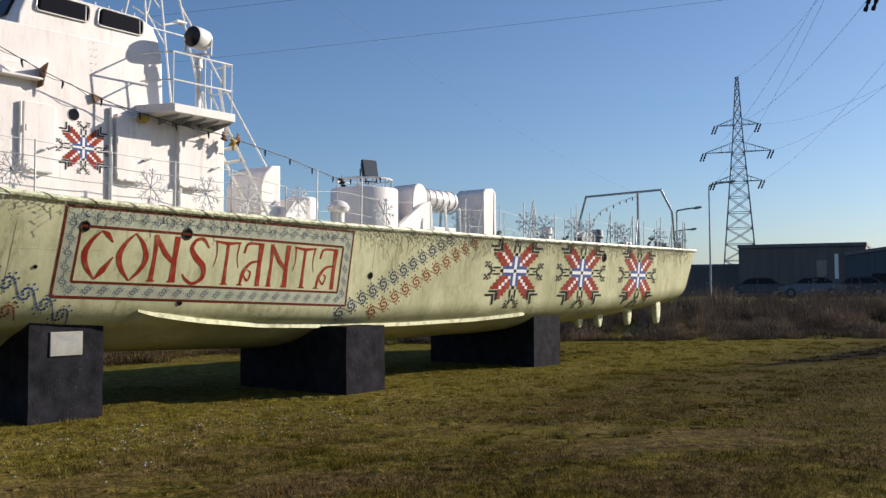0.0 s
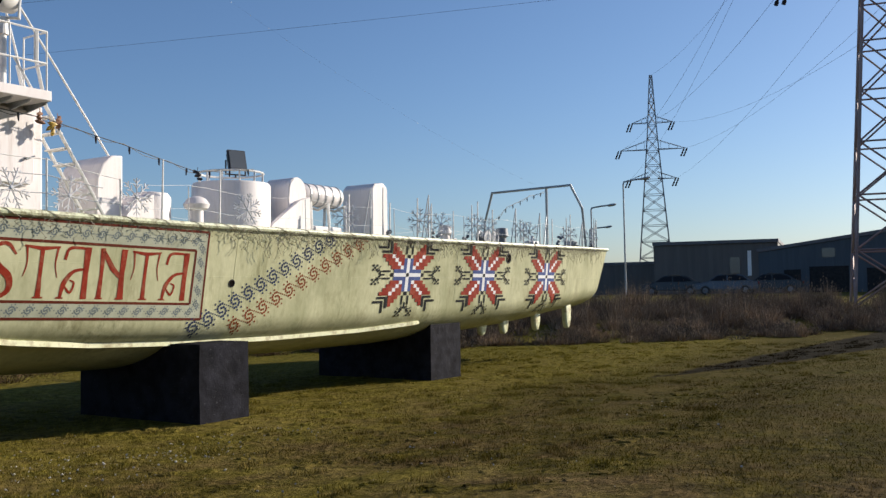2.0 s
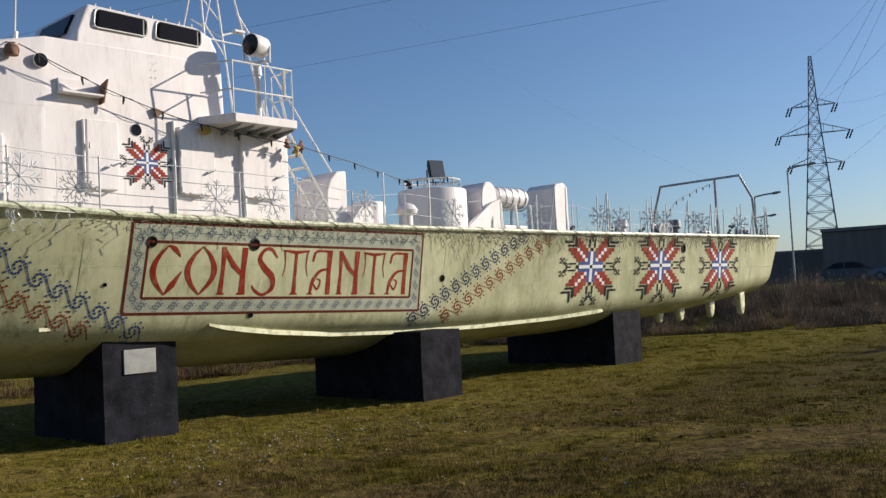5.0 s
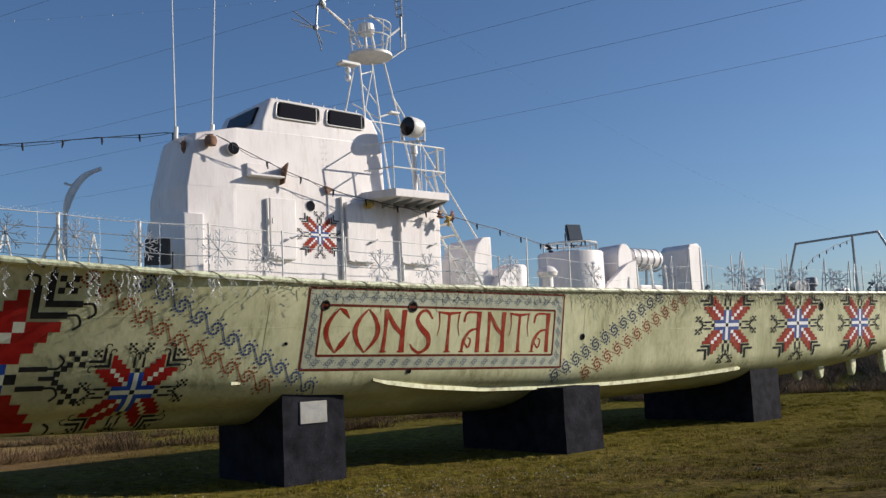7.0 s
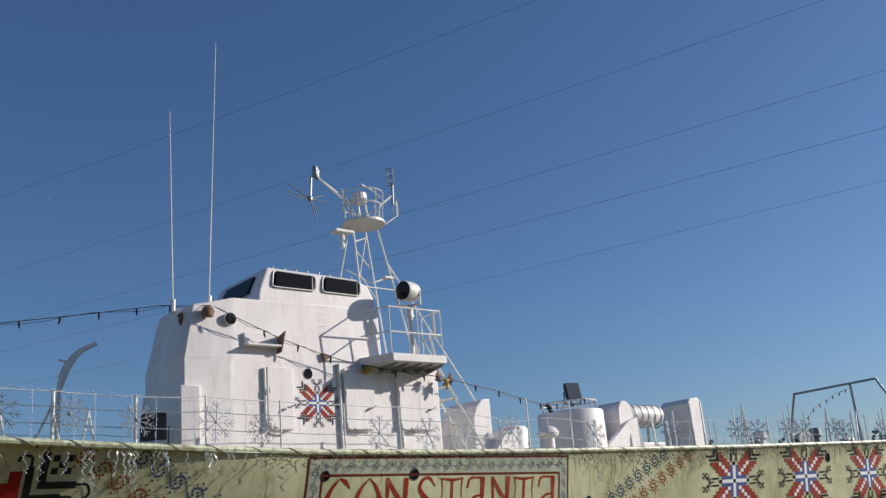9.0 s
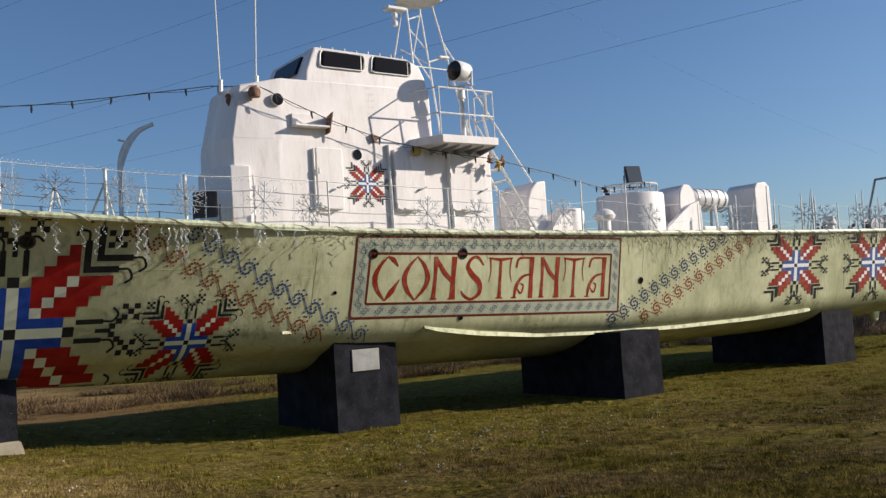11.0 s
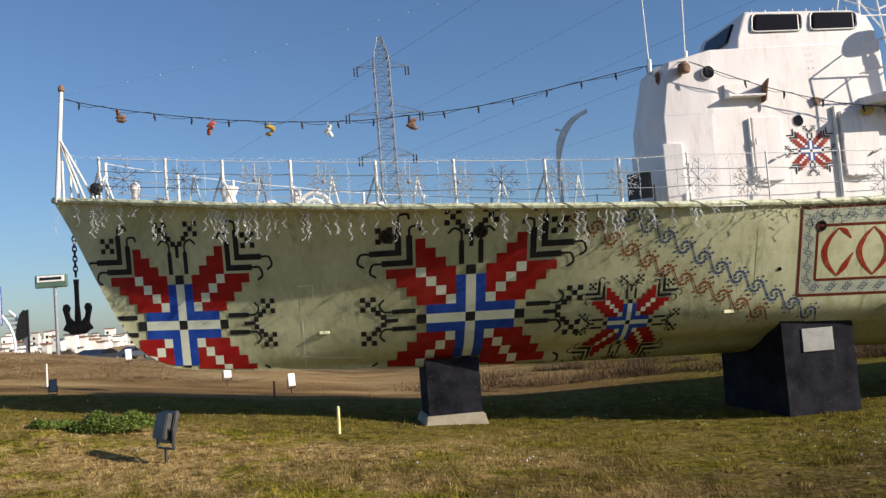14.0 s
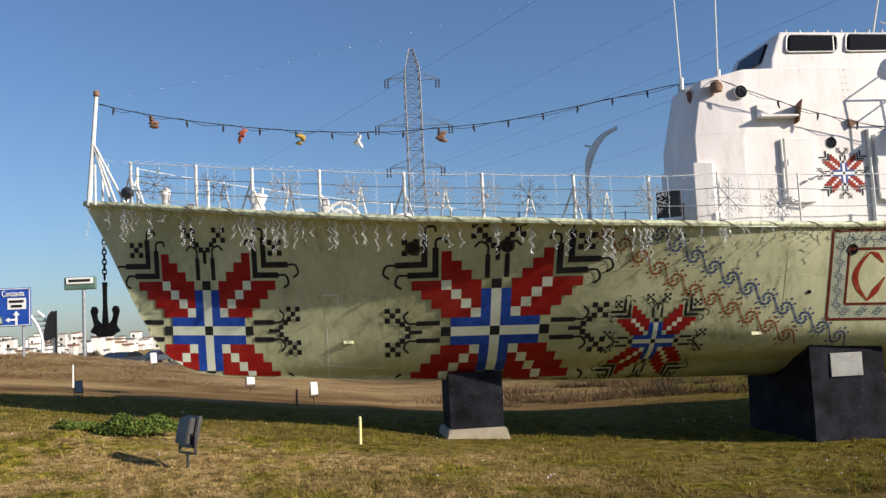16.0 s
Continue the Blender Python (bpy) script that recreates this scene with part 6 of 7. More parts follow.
garland([(26.0, 14.2, 4.28), (26.8, 14.2, 4.75), (28.3, 14.2, 5.2), (29.1, 14.2, 5.36), (29.5, 14.2, 5.5)], "black festoon cable hung from the stern arch", 0.5, 3, 0.02)
garland([(-4.79, 14.98, 6.25), (-3.9, 14.97, 6.03), (-2.5, 14.95, 5.80), (-1.2, 14.93, 5.67), (0.2, 14.9, 5.62), (2.2, 14.8, 5.74), (5.1, 14.3, 6.2), (5.55, 13.35, 6.02)], "black festoon cable with bulb sockets from jackstaff to bridge", 0.62, 1, 0.01)
garland([(5.55, 13.25, 5.98), (6.85, 13.2, 5.48), (8.0, 13.2, 5.18), (9.2, 13.1, 5.0), (10.35, 13.1, 4.93), (11.86, 13.2, 4.72), (13.6, 13.4, 4.46), (15.6, 13.9, 4.75)], "black festoon cable sagging along the bridge to the after deck", 0.7, 2, 0.01)


def fairy_string():
    """A fine wire with tiny clear bulbs from the jackstaff over the mast to the stern arch."""
    g = thing("fairy_light_string", "fine wire with tiny clear bulbs from bow over mast to stern", "lights", at=(-4.78, 14.98, 6.3))
    for p, q, drop in (((-4.78, 14.98, 6.3), (8.74, 14.8, 9.66), 0.25), ((8.74, 14.8, 9.66), (10.86, 14.9, 10.0), 0.1), ((10.86, 14.9, 10.0), (29.5, 14.2, 5.5), 0.5)):
        line = sag(p, q, drop, 30)
        part("wire", pipe(bmesh.new(), line, 0.0009, 3), WIRE, g)
        n = int((Vector(q) - Vector(p)).length / 0.55)
        pts = sag(p, q, drop, n)
        for c in pts[1:-1]:
            bm = bmesh.new()
            bmesh.ops.create_icosphere(bm, subdivisions=1, radius=0.011, matrix=Matrix.Translation(c - Vector((0, 0, 0.010))))
            part("bulb", bm, BEAD, g)


fairy_string()


def spent_strands():
    """Thin unlit strands hanging from the gunwale abaft the bow."""
    rng = random.Random(17)
    run = thing("unlit_light_strands", "thin grey-green unlit light strands hanging from the gunwale", "lights", at=(18, 12.6, 3.4))
    x = 6.0
    while x < 30.8:
        p = side(x, sheer(x) - 0.03, 0.06)
        length = rng.choice((0.10, 0.16, 0.24, 0.38)) * rng.uniform(0.7, 1.1) * (1.25 if x > 13.4 else 1.0)
        pts = [p + Vector((0.045 * math.sin(k * 1.7 + x * 5) + rng.uniform(-0.015, 0.015), 0.01 * math.cos(k * 2.1), -length * k / 6)) for k in range(7)]
        bm = bmesh.new()
        pipe(bm, pts, 0.0032, 4)
        for c in pts[1:]:
            bmesh.ops.create_icosphere(bm, subdivisions=1, radius=0.009, matrix=Matrix.Translation(c))
        part("strand", bm, STRAND, run)
        x += rng.uniform(0.03, 0.09) if x > 13.4 else rng.uniform(0.07, 0.22)


spent_strands()


def ribbons():
    """Faded plastic figures tied to the festoon cable."""
    rng = random.Random(9)
    for x, z, mat, name in ((-3.86, 5.93, RUST, "brown"), (-2.36, 5.68, ORANGE, "red"), (-1.36, 5.58, YELLOW, "yellow"), (-0.38, 5.53, PLASTIC, "white"), (1.06, 5.57, RUST, "brown"), (5.2, 5.9, RUST, "brown"), (10.25, 4.98, RUST, "brown"), (10.42, 4.86, YELLOW, "yellow"), (10.55, 4.95, RUST, "brown"), (13.62, 4.45, INSULATOR, "dark")):
        bm = bmesh.new()
        y = 14.9 if x < 3 else 13.7 if x < 8 else 13.1 if x < 12 else 13.38
        for k in range(3):
            c = Vector((x + rng.uniform(-0.05, 0.05), y, z - 0.06 * k))
            bmesh.ops.create_icosphere(bm, subdivisions=1, radius=0.085 if x < 8 else 0.072, matrix=Matrix.LocRotScale(c, Euler((rng.uniform(0, 3), rng.uniform(0, 3), 0)), (0.5, 0.45, 1.2)))
        rod(bm, (x, y, z + 0.09), (x, y, z - 0.02), 0.006, n=5)
        solid("cable_ornament", bm, mat, "faded " + name + " plastic ornament tied to the festoon cable", "decoration", "ornaments on the cable")


ribbons()


def floodlight(c, turn, tilt, s, label, body=BLACK_METAL, face=LENS_GLASS, stand=0.25, slim=1.0):
    """A floodlight on a stirrup; its glass looks along -Y before it is turned."""
    f = thing("floodlight", label, "lamp", "floodlights", at=c)
    bm = bmesh.new()
    prism(bm, [(-0.30 * s, -0.32 * s), (0.30 * s, -0.32 * s), (0.30 * s, 0.32 * s), (-0.30 * s, 0.32 * s)], -0.08 * s, 0.02 * s)
    prism(bm, [(-0.24 * s, -0.26 * s), (0.24 * s, -0.26 * s), (0.24 * s, 0.26 * s), (-0.24 * s, 0.26 * s)], 0.02 * s, 0.16 * s)
    bmesh.ops.bevel(bm, geom=bm.edges[:], offset=0.02 * s, segments=2, affect='EDGES')
    body_ob = part("body", bm, body, None, "", True)
    bm = bmesh.new()
    box(bm, -0.26 * s, 0.26 * s, -0.088 * s, -0.075 * s, -0.28 * s, 0.28 * s)
    glass_ob = part("glass", bm, face, None)
    bm = bmesh.new()
    pipe(bm, [(-0.33 * s, 0.03, 0), (-0.33 * s, 0.03, -0.42 * s), (0.33 * s, 0.03, -0.42 * s), (0.33 * s, 0.03, 0)], 0.018 * s + 0.004, 6)
    rod(bm, (0, 0.03, -0.42 * s), (0, 0.03, -0.42 * s - stand), 0.02, n=6)
    stirrup = part("stirrup", bm, BLACK_METAL, None)
    for o in (body_ob, glass_ob):
        o.data.transform(Matrix.Rotation(radians(tilt), 4, 'X'))
    for o in (body_ob, glass_ob, stirrup):
        o.parent = f
    f.rotation_euler = (0, 0, radians(turn))
    if slim != 1.0:
        f.scale = (slim, 1, 1)
    return f


floodlight((15.5, 14.3, 4.95), -16, -14, 0.68, "black floodlight with a grey glass on the round tub", face=LENS_GLASS, stand=0.06)
floodlight((-2.8, 11.3, gz(-2.8, 11.3) + 0.46), 125, 14, 0.64, "black floodlight with pale rims on a stand in grass", face=GREY_METAL, stand=0.26)
floodlight((4.54, 13.3, 3.97), -38, 0, 0.66, "black floodlight by the front locker on the deck", face=BLACK_METAL, stand=0.15)
for x, y, s, body, word in ((-6.05, 18.4, 0.40, BLACK_METAL, "dark"), (-1.55, 24.2, 0.52, PLASTIC, "white"), (-3.62, 28.6, 0.66, PLASTIC, "white"), (-7.95, 36.0, 0.62, PLASTIC, "white"), (-11.2, 39.5, 0.62, PLASTIC, "white")):
    floodlight((x, y, gz(x, y) + 0.45 * s + 0.25 * s), 20, -10, s, word + " floodlight housing on a low post in the bare earth", body, PLASTIC if body is PLASTIC else LENS_GLASS, 0.35, 0.62)
for x, y, h, mat, label in ((-0.59, 13.22, 0.40, STAKE, "pale yellow marker stake in the grass"), (-8.23, 26.0, 0.62, PLASTIC, "white marker stake in the bare earth"), (-1.87, 21.0, 0.38, RUST, "rusty marker stake in the bare earth")):
    bm = bmesh.new()
    rod(bm, (x, y, gz(x, y) - 0.05), (x + 0.01, y, gz(x, y) + h), 0.028, 0.022, n=8)
    rod(bm, (x + 0.01, y, gz(x, y) + h), (x + 0.01, y, gz(x, y) + h + 0.02), 0.022, 0.01, n=8)
    solid("marker_stake", bm, mat, label, "stake", "marker stakes")


# ---- anchor hanging at the far bow ----
def anchor():
    a = thing("anchor", "heavy black stockless anchor hanging on a chain from the bow", "anchor", at=(-5.05, 16.3, 2.3))
    x, y = -5.04, 16.3
    bm = bmesh.new()
    prism(bm, [(x - 0.06, 2.3), (x + 0.06, 2.3), (x + 0.032, 2.75), (x + 0.032, 3.05), (x + 0.042, 3.18), (x - 0.042, 3.18), (x - 0.032, 3.05), (x - 0.032, 2.75)], y - 0.04, y + 0.04)
    part("shank", bm, ANCHOR, a)
    for s in (1, -1):
        bm = bmesh.new()
        prism(bm, [(x, 2.36), (x + s * 0.06, 2.42), (x + s * 0.13, 2.50), (x + s * 0.15, 2.60), (x + s * 0.125, 2.68), (x + s * 0.165, 2.75), (x + s * 0.22, 2.74), (x + s * 0.245, 2.66), (x + s * 0.205, 2.50), (x + s * 0.19, 2.40), (x + s * 0.255, 2.29), (x + s * 0.17, 2.25), (x + s * 0.12, 2.20), (x, 2.20)], y - 0.07, y + 0.07)
        bmesh.ops.bevel(bm, geom=bm.edges[:], offset=0.012, segments=1, affect='EDGES')
        part("fluke", bm, ANCHOR, a)
    for i in range(9):
        bm = bmesh.new()
        z = 3.28 + 0.09 * i
        t = 0 if i % 2 else math.pi / 2
        pts = [(x + 0.035 * math.cos(k * math.pi / 4) * math.cos(t), y + 0.035 * math.cos(k * math.pi / 4) * math.sin(t), z + 0.06 * math.sin(k * math.pi / 4)) for k in range(9)]
        pipe(bm, pts, 0.013, 5)
        part("chain_link", bm, BLACK_METAL, a)
    bm = bmesh.new()
    pipe(bm, [(x, y, 4.0), (x + 0.3, y - 0.35, 4.22), (x + 0.55, y - 0.8, 4.35)], 0.02, 6)
    part("chain_lead", bm, BLACK_METAL, a)
    a.location += Vector((0.03, 0, 0.11))


anchor()


# ---- power lines ----
def lattice(t, h, w0, w1, z0, mat, r, bays, tip=0.74, knee=0.74):
    """A tapering square lattice body."""
    def corner(k, z):
        f = (z - z0) / (h - z0)
        w = (w0 + (w1 - w0) * min(1.0, f / knee)) / 2 if f < tip else w1 / 2 * max(0.28, 1 - 0.72 * (f - tip) / (1 - tip))
        return Vector((w * (1, 1, -1, -1)[k], w * (1, -1, -1, 1)[k], z))
    zs = [z0 + (h - z0) * (1 - (1 - i / bays) ** 1.25) for i in range(bays + 1)]
    for k in range(4):
        bm = bmesh.new()
        pipe(bm, [corner(k, z) for z in zs], r, 5)
        part("leg", bm, mat, t)
    for a, b in zip(zs, zs[1:]):
        for k in range(4):
            j = (k + 1) % 4
            for p, q in ((corner(k, a), corner(j, b)), (corner(j, a), corner(k, b)), (corner(k, b), corner(j, b))):
                part("brace", rod(bmesh.new(), p, q, r * 0.55, n=4), mat, t)


def pylon(x, y, h, turn, arms, w0, w1, label, mat=PYLON, r=0.11, bays=16, tension=True, tip=0.74, knee=0.74):
    z0 = gz(x, y)
    t = thing("pylon", label, "pylon", "pylons", at=(0, 0, 0))
    lattice(t, h, w0, w1, 0, mat, r, bays, tip, knee)
    ends = []
    for z, reach in arms:
        for s in (1, -1):
            bm = bmesh.new()
            for dy in (w1 * 0.4, -w1 * 0.4):
                rod(bm, (s * w1 * 0.5, dy, z), (s * reach, 0, z), r * 0.7, n=5)
                rod(bm, (s * w1 * 0.45, dy, z + reach * 0.30), (s * reach, 0, z), r * 0.5, n=5)
            for k in range(1, 4):
                f = k / 4
                rod(bm, (s * reach * f, w1 * 0.4 * (1 - f), z), (s * reach * f, 0, z + reach * 0.30 * (1 - f)), r * 0.4, n=4)
            part("cross_arm", bm, mat, t)
            for d in (0.22, -0.22):
                bm = bmesh.new()
                p = Vector((s * reach + d, 0, z))
                q = p + (Vector((-0.5, 0.9, -1.1)) if tension else Vector((0, 0, -1.3)))
                lines = [p.lerp(q, i / 6) for i in range(7)]
                for i, (a, b) in enumerate(zip(lines, lines[1:])):
                    rod(bm, a, b, 0.13 if i % 2 else 0.09, n=6)
                part("insulator", bm, INSULATOR, t)
            ends.append(Vector((s * reach, 0, z)))
    t.location = (x, y, z0)
    t.rotation_euler = (0, 0, radians(turn))
    m = Matrix.Translation((x, y, z0)) @ Matrix.Rotation(radians(turn), 4, 'Z')
    return [m @ e for e in ends] + [m @ Vector((0, 0, h))]


A = pylon(140.5, 50.9, 33.8, -70, ((26.3, 3.2), (22.1, 5.0), (17.5, 3.6)), 5.5, 1.4, "grey lattice pylon with three cross-arms in the distance", r=0.075)
C = pylon(60.8, 7.6, 31.0, -78, ((19.6, 5.25), (23.6, 6.4), (27.4, 4.4)), 4.6, 1.9, "large lattice pylon with flaking red-grey paint beside the sheds", PYLON_RUST, 0.10, 12)
B = pylon(11.3, 130.0, 43.0, 0, ((38.6, 3.7), (31.8, 5.3), (25.6, 3.9)), 7.0, 2.2, "tall grey suspension pylon far behind the boat", r=0.06, bays=26, tension=False, tip=0.925, knee=0.5)


def spans():
    for a, c in zip(A, C):
        bm = bmesh.new()
        pipe(bm, sag(a, c, 2.5, 14), 0.012, 4)
        solid("overhead_line", bm, LINE, "dark overhead line slung between two pylons", "cable", "overhead lines")
    # lines that pass high over the boat
    def seen(az, el, d):
        return Vector((d * math.sin(radians(az)), d * math.cos(radians(az)), 2.1 + d * math.tan(radians(el))))
    for (a0, e0), (a1, e1) in (((36, 24.0), (68.6, 28.7)), ((36.5, 20.0), (71.0, 24.0)), ((35.5, 17.45), (70.1, 20.9)), ((38.5, 15.2), (69.3, 18.0)), ((23.0, 25.2), (49.7, 32.5))):
        p, q = seen(a0, e0, 63), seen(a1, e1, 51)
        d = q - p
        bm = bmesh.new()
        line = sag(p - d * 2.6, q + d * 1.2, 1.2, 18)
        if a0 == 38.5:
            # this one is made fast to the pylon's body
            line = [Vector((12.3, 130.0, line[0].z))] + line
        pipe(bm, line, 0.010, 4)
        solid("overhead_line", bm, LINE, "dark overhead line sagging high above the boat", "cable", "overhead lines")


spans()


def street_lamp(x, y, h, arm, turn, label, mat=GREY_METAL, r=0.07):
    z = gz(x, y)
    l = thing("street_lamp", label, "street lamp", "street lamps", at=(x, y, z))
    d = Vector((math.cos(radians(turn)), math.sin(radians(turn)), 0))
    p = Vector((x, y, z))
    bm = bmesh.new()
    rod(bm, p, p + Vector((0, 0, h * 0.9)), r, r * 0.7, n=10)
    pts = [p + d * arm * f + Vector((0, 0, h * g)) for f, g in ((0.0, 0.84), (0.0, 0.955), (0.04, 0.975), (0.5, 0.99), (1.0, 1.0))]
    pipe(bm, pts, r * 0.8, 8)
    part("pole", bm, mat, l)
    bm = bmesh.new()
    q = p + d * arm + Vector((0, 0, h))
    bmesh.ops.create_icosphere(bm, subdivisions=2, radius=0.35, matrix=Matrix.LocRotScale(q + d * 0.1, Euler((0, radians(-8), radians(turn))), (1, 0.4, 0.28)))
    part("lamp_head", bm, mat, l, "", True)




def davit():
    """A curved boat crane at the far edge of the fore deck: a round post and a tapering arm."""
    bm = bmesh.new()
    rod(bm, (4.03, 16.2, sheer(4.03) - 0.03), (4.03, 16.2, sheer(4.03) + 0.1), 0.085, 0.055, n=12)
    line = [Vector(p) for p in curve_pts([(4.03, 4.95), (4.055, 5.1), (4.11, 5.3), (4.22, 5.52), (4.40, 5.73), (4.68, 5.885)], 4)]
    spine = [(4.03, 3.7, 0.042), (4.03, 4.95, 0.04)] + [(p.x, p.y, 0.04 + 0.034 * math.sin(math.pi * min(1.0, 1.15 * i / len(line)))) for i, p in enumerate(line)]
    rings = []
    for i, (x, z, r) in enumerate(spine):
        a, b = spine[max(i - 1, 0)], spine[min(i + 1, len(spine) - 1)]
        d = Vector((b[0] - a[0], 0, b[1] - a[1])).normalized()
        e = Vector((-d.z, 0, d.x))
        rings.append([bm.verts.new(Vector((x, 16.2, z)) + e * r * math.cos(k * math.pi / 5) + Vector((0, 0.036, 0)) * math.sin(k * math.pi / 5)) for k in range(10)])
    for p, q in zip(rings, rings[1:]):
        for k in range(10):
            bm.faces.new((p[k], p[(k + 1) % 10], q[(k + 1) % 10], q[k]))
    bm.faces.new(rings[-1]), bm.faces.new(rings[0][::-1])
    rod(bm, (4.02, 16.2, 5.55), (4.2, 16.2, 5.5), 0.022, n=6)
    bmesh.ops.recalc_face_normals(bm, faces=bm.faces)
    part("davit", bm, WHITE_PIPE, boat, "off-white curved davit on the fore deck", True)


davit()
street_lamp(61.5, 24.3, 8.0, 1.4, -70, "thin grey street lamp by the car park")
street_lamp(60.8, 26.4, 6.3, 1.3, -70, "thin grey street lamp by the car park")
street_lamp(72, 31.5, 5.6, 1.4, -70, "thin grey street lamp by the car park")


# ---- sheds and cars beyond the stern ----
def shed(name, corners, z0, z1, wall, roof_mat, label, openings=()):
    s = thing(name, label, "building", at=(corners[0][0], corners[0][1], z0))
    bm = bmesh.new()
    tops = z1 if isinstance(z1, (list, tuple)) else [z1] * len(corners)
    lo = [bm.verts.new((x, y, z0)) for x, y in corners]
    hi = [bm.verts.new((x, y, z)) for (x, y), z in zip(corners, tops)]
    k = len(corners)
    for i in range(k):
        bm.faces.new((lo[i], lo[(i + 1) % k], hi[(i + 1) % k], hi[i]))
    bm.faces.new(hi)
    bmesh.ops.recalc_face_normals(bm, faces=bm.faces)
    part("wall", bm, wall, s)
    c = Vector((sum(x for x, y in corners) / k, sum(y for x, y in corners) / k, 0))
    bm = bmesh.new()
    for dz in (0.02, 0.28):
        ring = [bm.verts.new((x + (x - c.x) * 0.012, y + (y - c.y) * 0.012, z + dz)) for (x, y), z in zip(corners, tops)]
        if dz < 0.1:
            first = ring
        else:
            for i in range(k):
                bm.faces.new((first[i], first[(i + 1) % k], ring[(i + 1) % k], ring[i]))
            bm.faces.new(ring)
    bm.faces.new(first[::-1])
    bmesh.ops.recalc_face_normals(bm, faces=bm.faces)
    part("roof", bm, roof_mat, s)
    a, b = Vector(corners[0]), Vector(corners[1])
    d = (b - a).normalized()
    nrm = Vector((d.y, -d.x))
    if nrm.dot(-a) < 0:
        nrm = -nrm
    for f0, f1, w0, w1, mat, nm in openings:
        bm = bmesh.new()
        p, q = a.lerp(b, f0), a.lerp(b, f1)
        e = nrm * 0.06
        vs = [(p, w0), (q, w0), (q, w1), (p, w1)]
        front = [bm.verts.new((v.x + e.x, v.y + e.y, z)) for v, z in vs]
        back = [bm.verts.new((v.x - e.x, v.y - e.y, z)) for v, z in vs]
        bm.faces.new(front)
        for i in range(4):
            bm.faces.new((front[i], front[(i + 1) % 4], back[(i + 1) % 4], back[i]))
        bmesh.ops.recalc_face_normals(bm, faces=bm.faces)
        part(nm, bm, mat, s)
    return s


shed("warehouse", [(75.2, 27.3), (77.7, 18.0), (110, 24.0), (108, 36.0)], 0.9, 5.6, SHED, ROOF, "long dark-grey metal warehouse with a flat roof", ((0.62, 0.7, 3.2, 4.5, LENS_GLASS, "window"), (0.76, 0.79, 3.0, 5.0, PLASTIC, "door")))
shed("workshop", [(77.2, 19.4), (79.6, 4.0), (105, 6.0), (102, 24.0)], 0.9, [4.8, 6.9, 6.9, 4.8], SHED_BLUE, ROOF, "blue-grey workshop with a rising eaves line", ((0.12, 0.2, 1.0, 3.4, BLACK_PAINT, "door"), (0.24, 0.42, 1.0, 3.6, BLACK_PAINT, "door"), (0.30, 0.36, 4.3, 5.0, LENS_GLASS, "window"), (0.5, 0.62, 1.0, 3.4, BLACK_PAINT, "door"), (0.6, 0.75, 3.9, 4.15, PLASTIC, "sign_panel")))
shed("far_shed", [(82, 36.5), (84, 29.5), (100, 33), (98, 41)], 0.9, 4.3, SHED, ROOF, "low dark shed behind the stern")


def car(x, y, turn, paint, label):
    c = thing("car", label, "car", "parked cars")
    half_w = 0.88
    bm = bmesh.new()
    outline = [(-2.2, 0.35), (-2.22, 0.62), (-2.1, 0.80), (-1.2, 0.92), (-0.55, 1.36), (-0.2, 1.45), (0.75, 1.45), (1.2, 1.36), (1.75, 0.98), (2.15, 0.92), (2.22, 0.6), (2.15, 0.32)]
    prism(bm, outline, -half_w, half_w)
    for v in bm.verts:
        if v.co.z > 1.0:
            v.co.y *= 0.82
    bmesh.ops.bevel(bm, geom=bm.edges[:], offset=0.06, segments=2, affect='EDGES')
    part("body", bm, paint, c, "", True)
    for s in (1, -1):
        bm = bmesh.new()
        prism(bm, [(-1.0, 0.98), (-0.5, 1.33), (0.1, 1.38), (0.1, 0.98)], s * 0.80 - 0.02, s * 0.80 + 0.02)
        prism(bm, [(0.18, 0.98), (0.18, 1.38), (0.75, 1.38), (1.15, 1.28), (1.5, 1.0)], s * 0.80 - 0.02, s * 0.80 + 0.02)
        for v in bm.verts:
            v.co.y += -s * 0.10 * (v.co.z - 0.98) / 0.4 + s * 0.075
        part("side_window", bm, DARK_GLASS, c)
    for x0 in (-1.35, 1.35):
        for s in (1, -1):
            bm = bmesh.new()
            lathe(bm, (x0, s * 0.8, 0.32), ((0.2, -0.11), (0.32, -0.1), (0.32, 0.1), (0.2, 0.11)), 18, 'Y')
            w = part("wheel", bm, RUBBER, c, "", True)
            bm = bmesh.new()
            lathe(bm, (x0, s * 0.8, 0.32), ((0.19, -0.115), (0.2, 0.0), (0.19, 0.115)), 12, 'Y')
            part("rim", bm, PYLON, w)
    for s in (1, -1):
        bm = bmesh.new()
        box(bm, 2.14, 2.24, s * 0.62 - 0.16, s * 0.62 + 0.16, 0.68, 0.86, 0.02)
        part("tail_light", bm, RED, c)
        bm = bmesh.new()
        box(bm, -2.22, -2.1, s * 0.62 - 0.16, s * 0.62 + 0.16, 0.6, 0.76, 0.02)
        part("headlight", bm, LENS_GLASS, c)
    c.location = (x, y, gz(x, y) + (0.05 if y > 75 else 0.0))
    c.rotation_euler = (0, 0, radians(turn))
    return c


car(67.55, 19.3, -75, CAR_GREY, "grey-blue saloon car parked behind the dry weeds")
car(70.6, 17.0, -75, CAR_DARK, "dark hatchback parked beside the grey-blue car")
car(67.5, 23.2, -75, CAR_DARK, "dark saloon car parked near the warehouse")


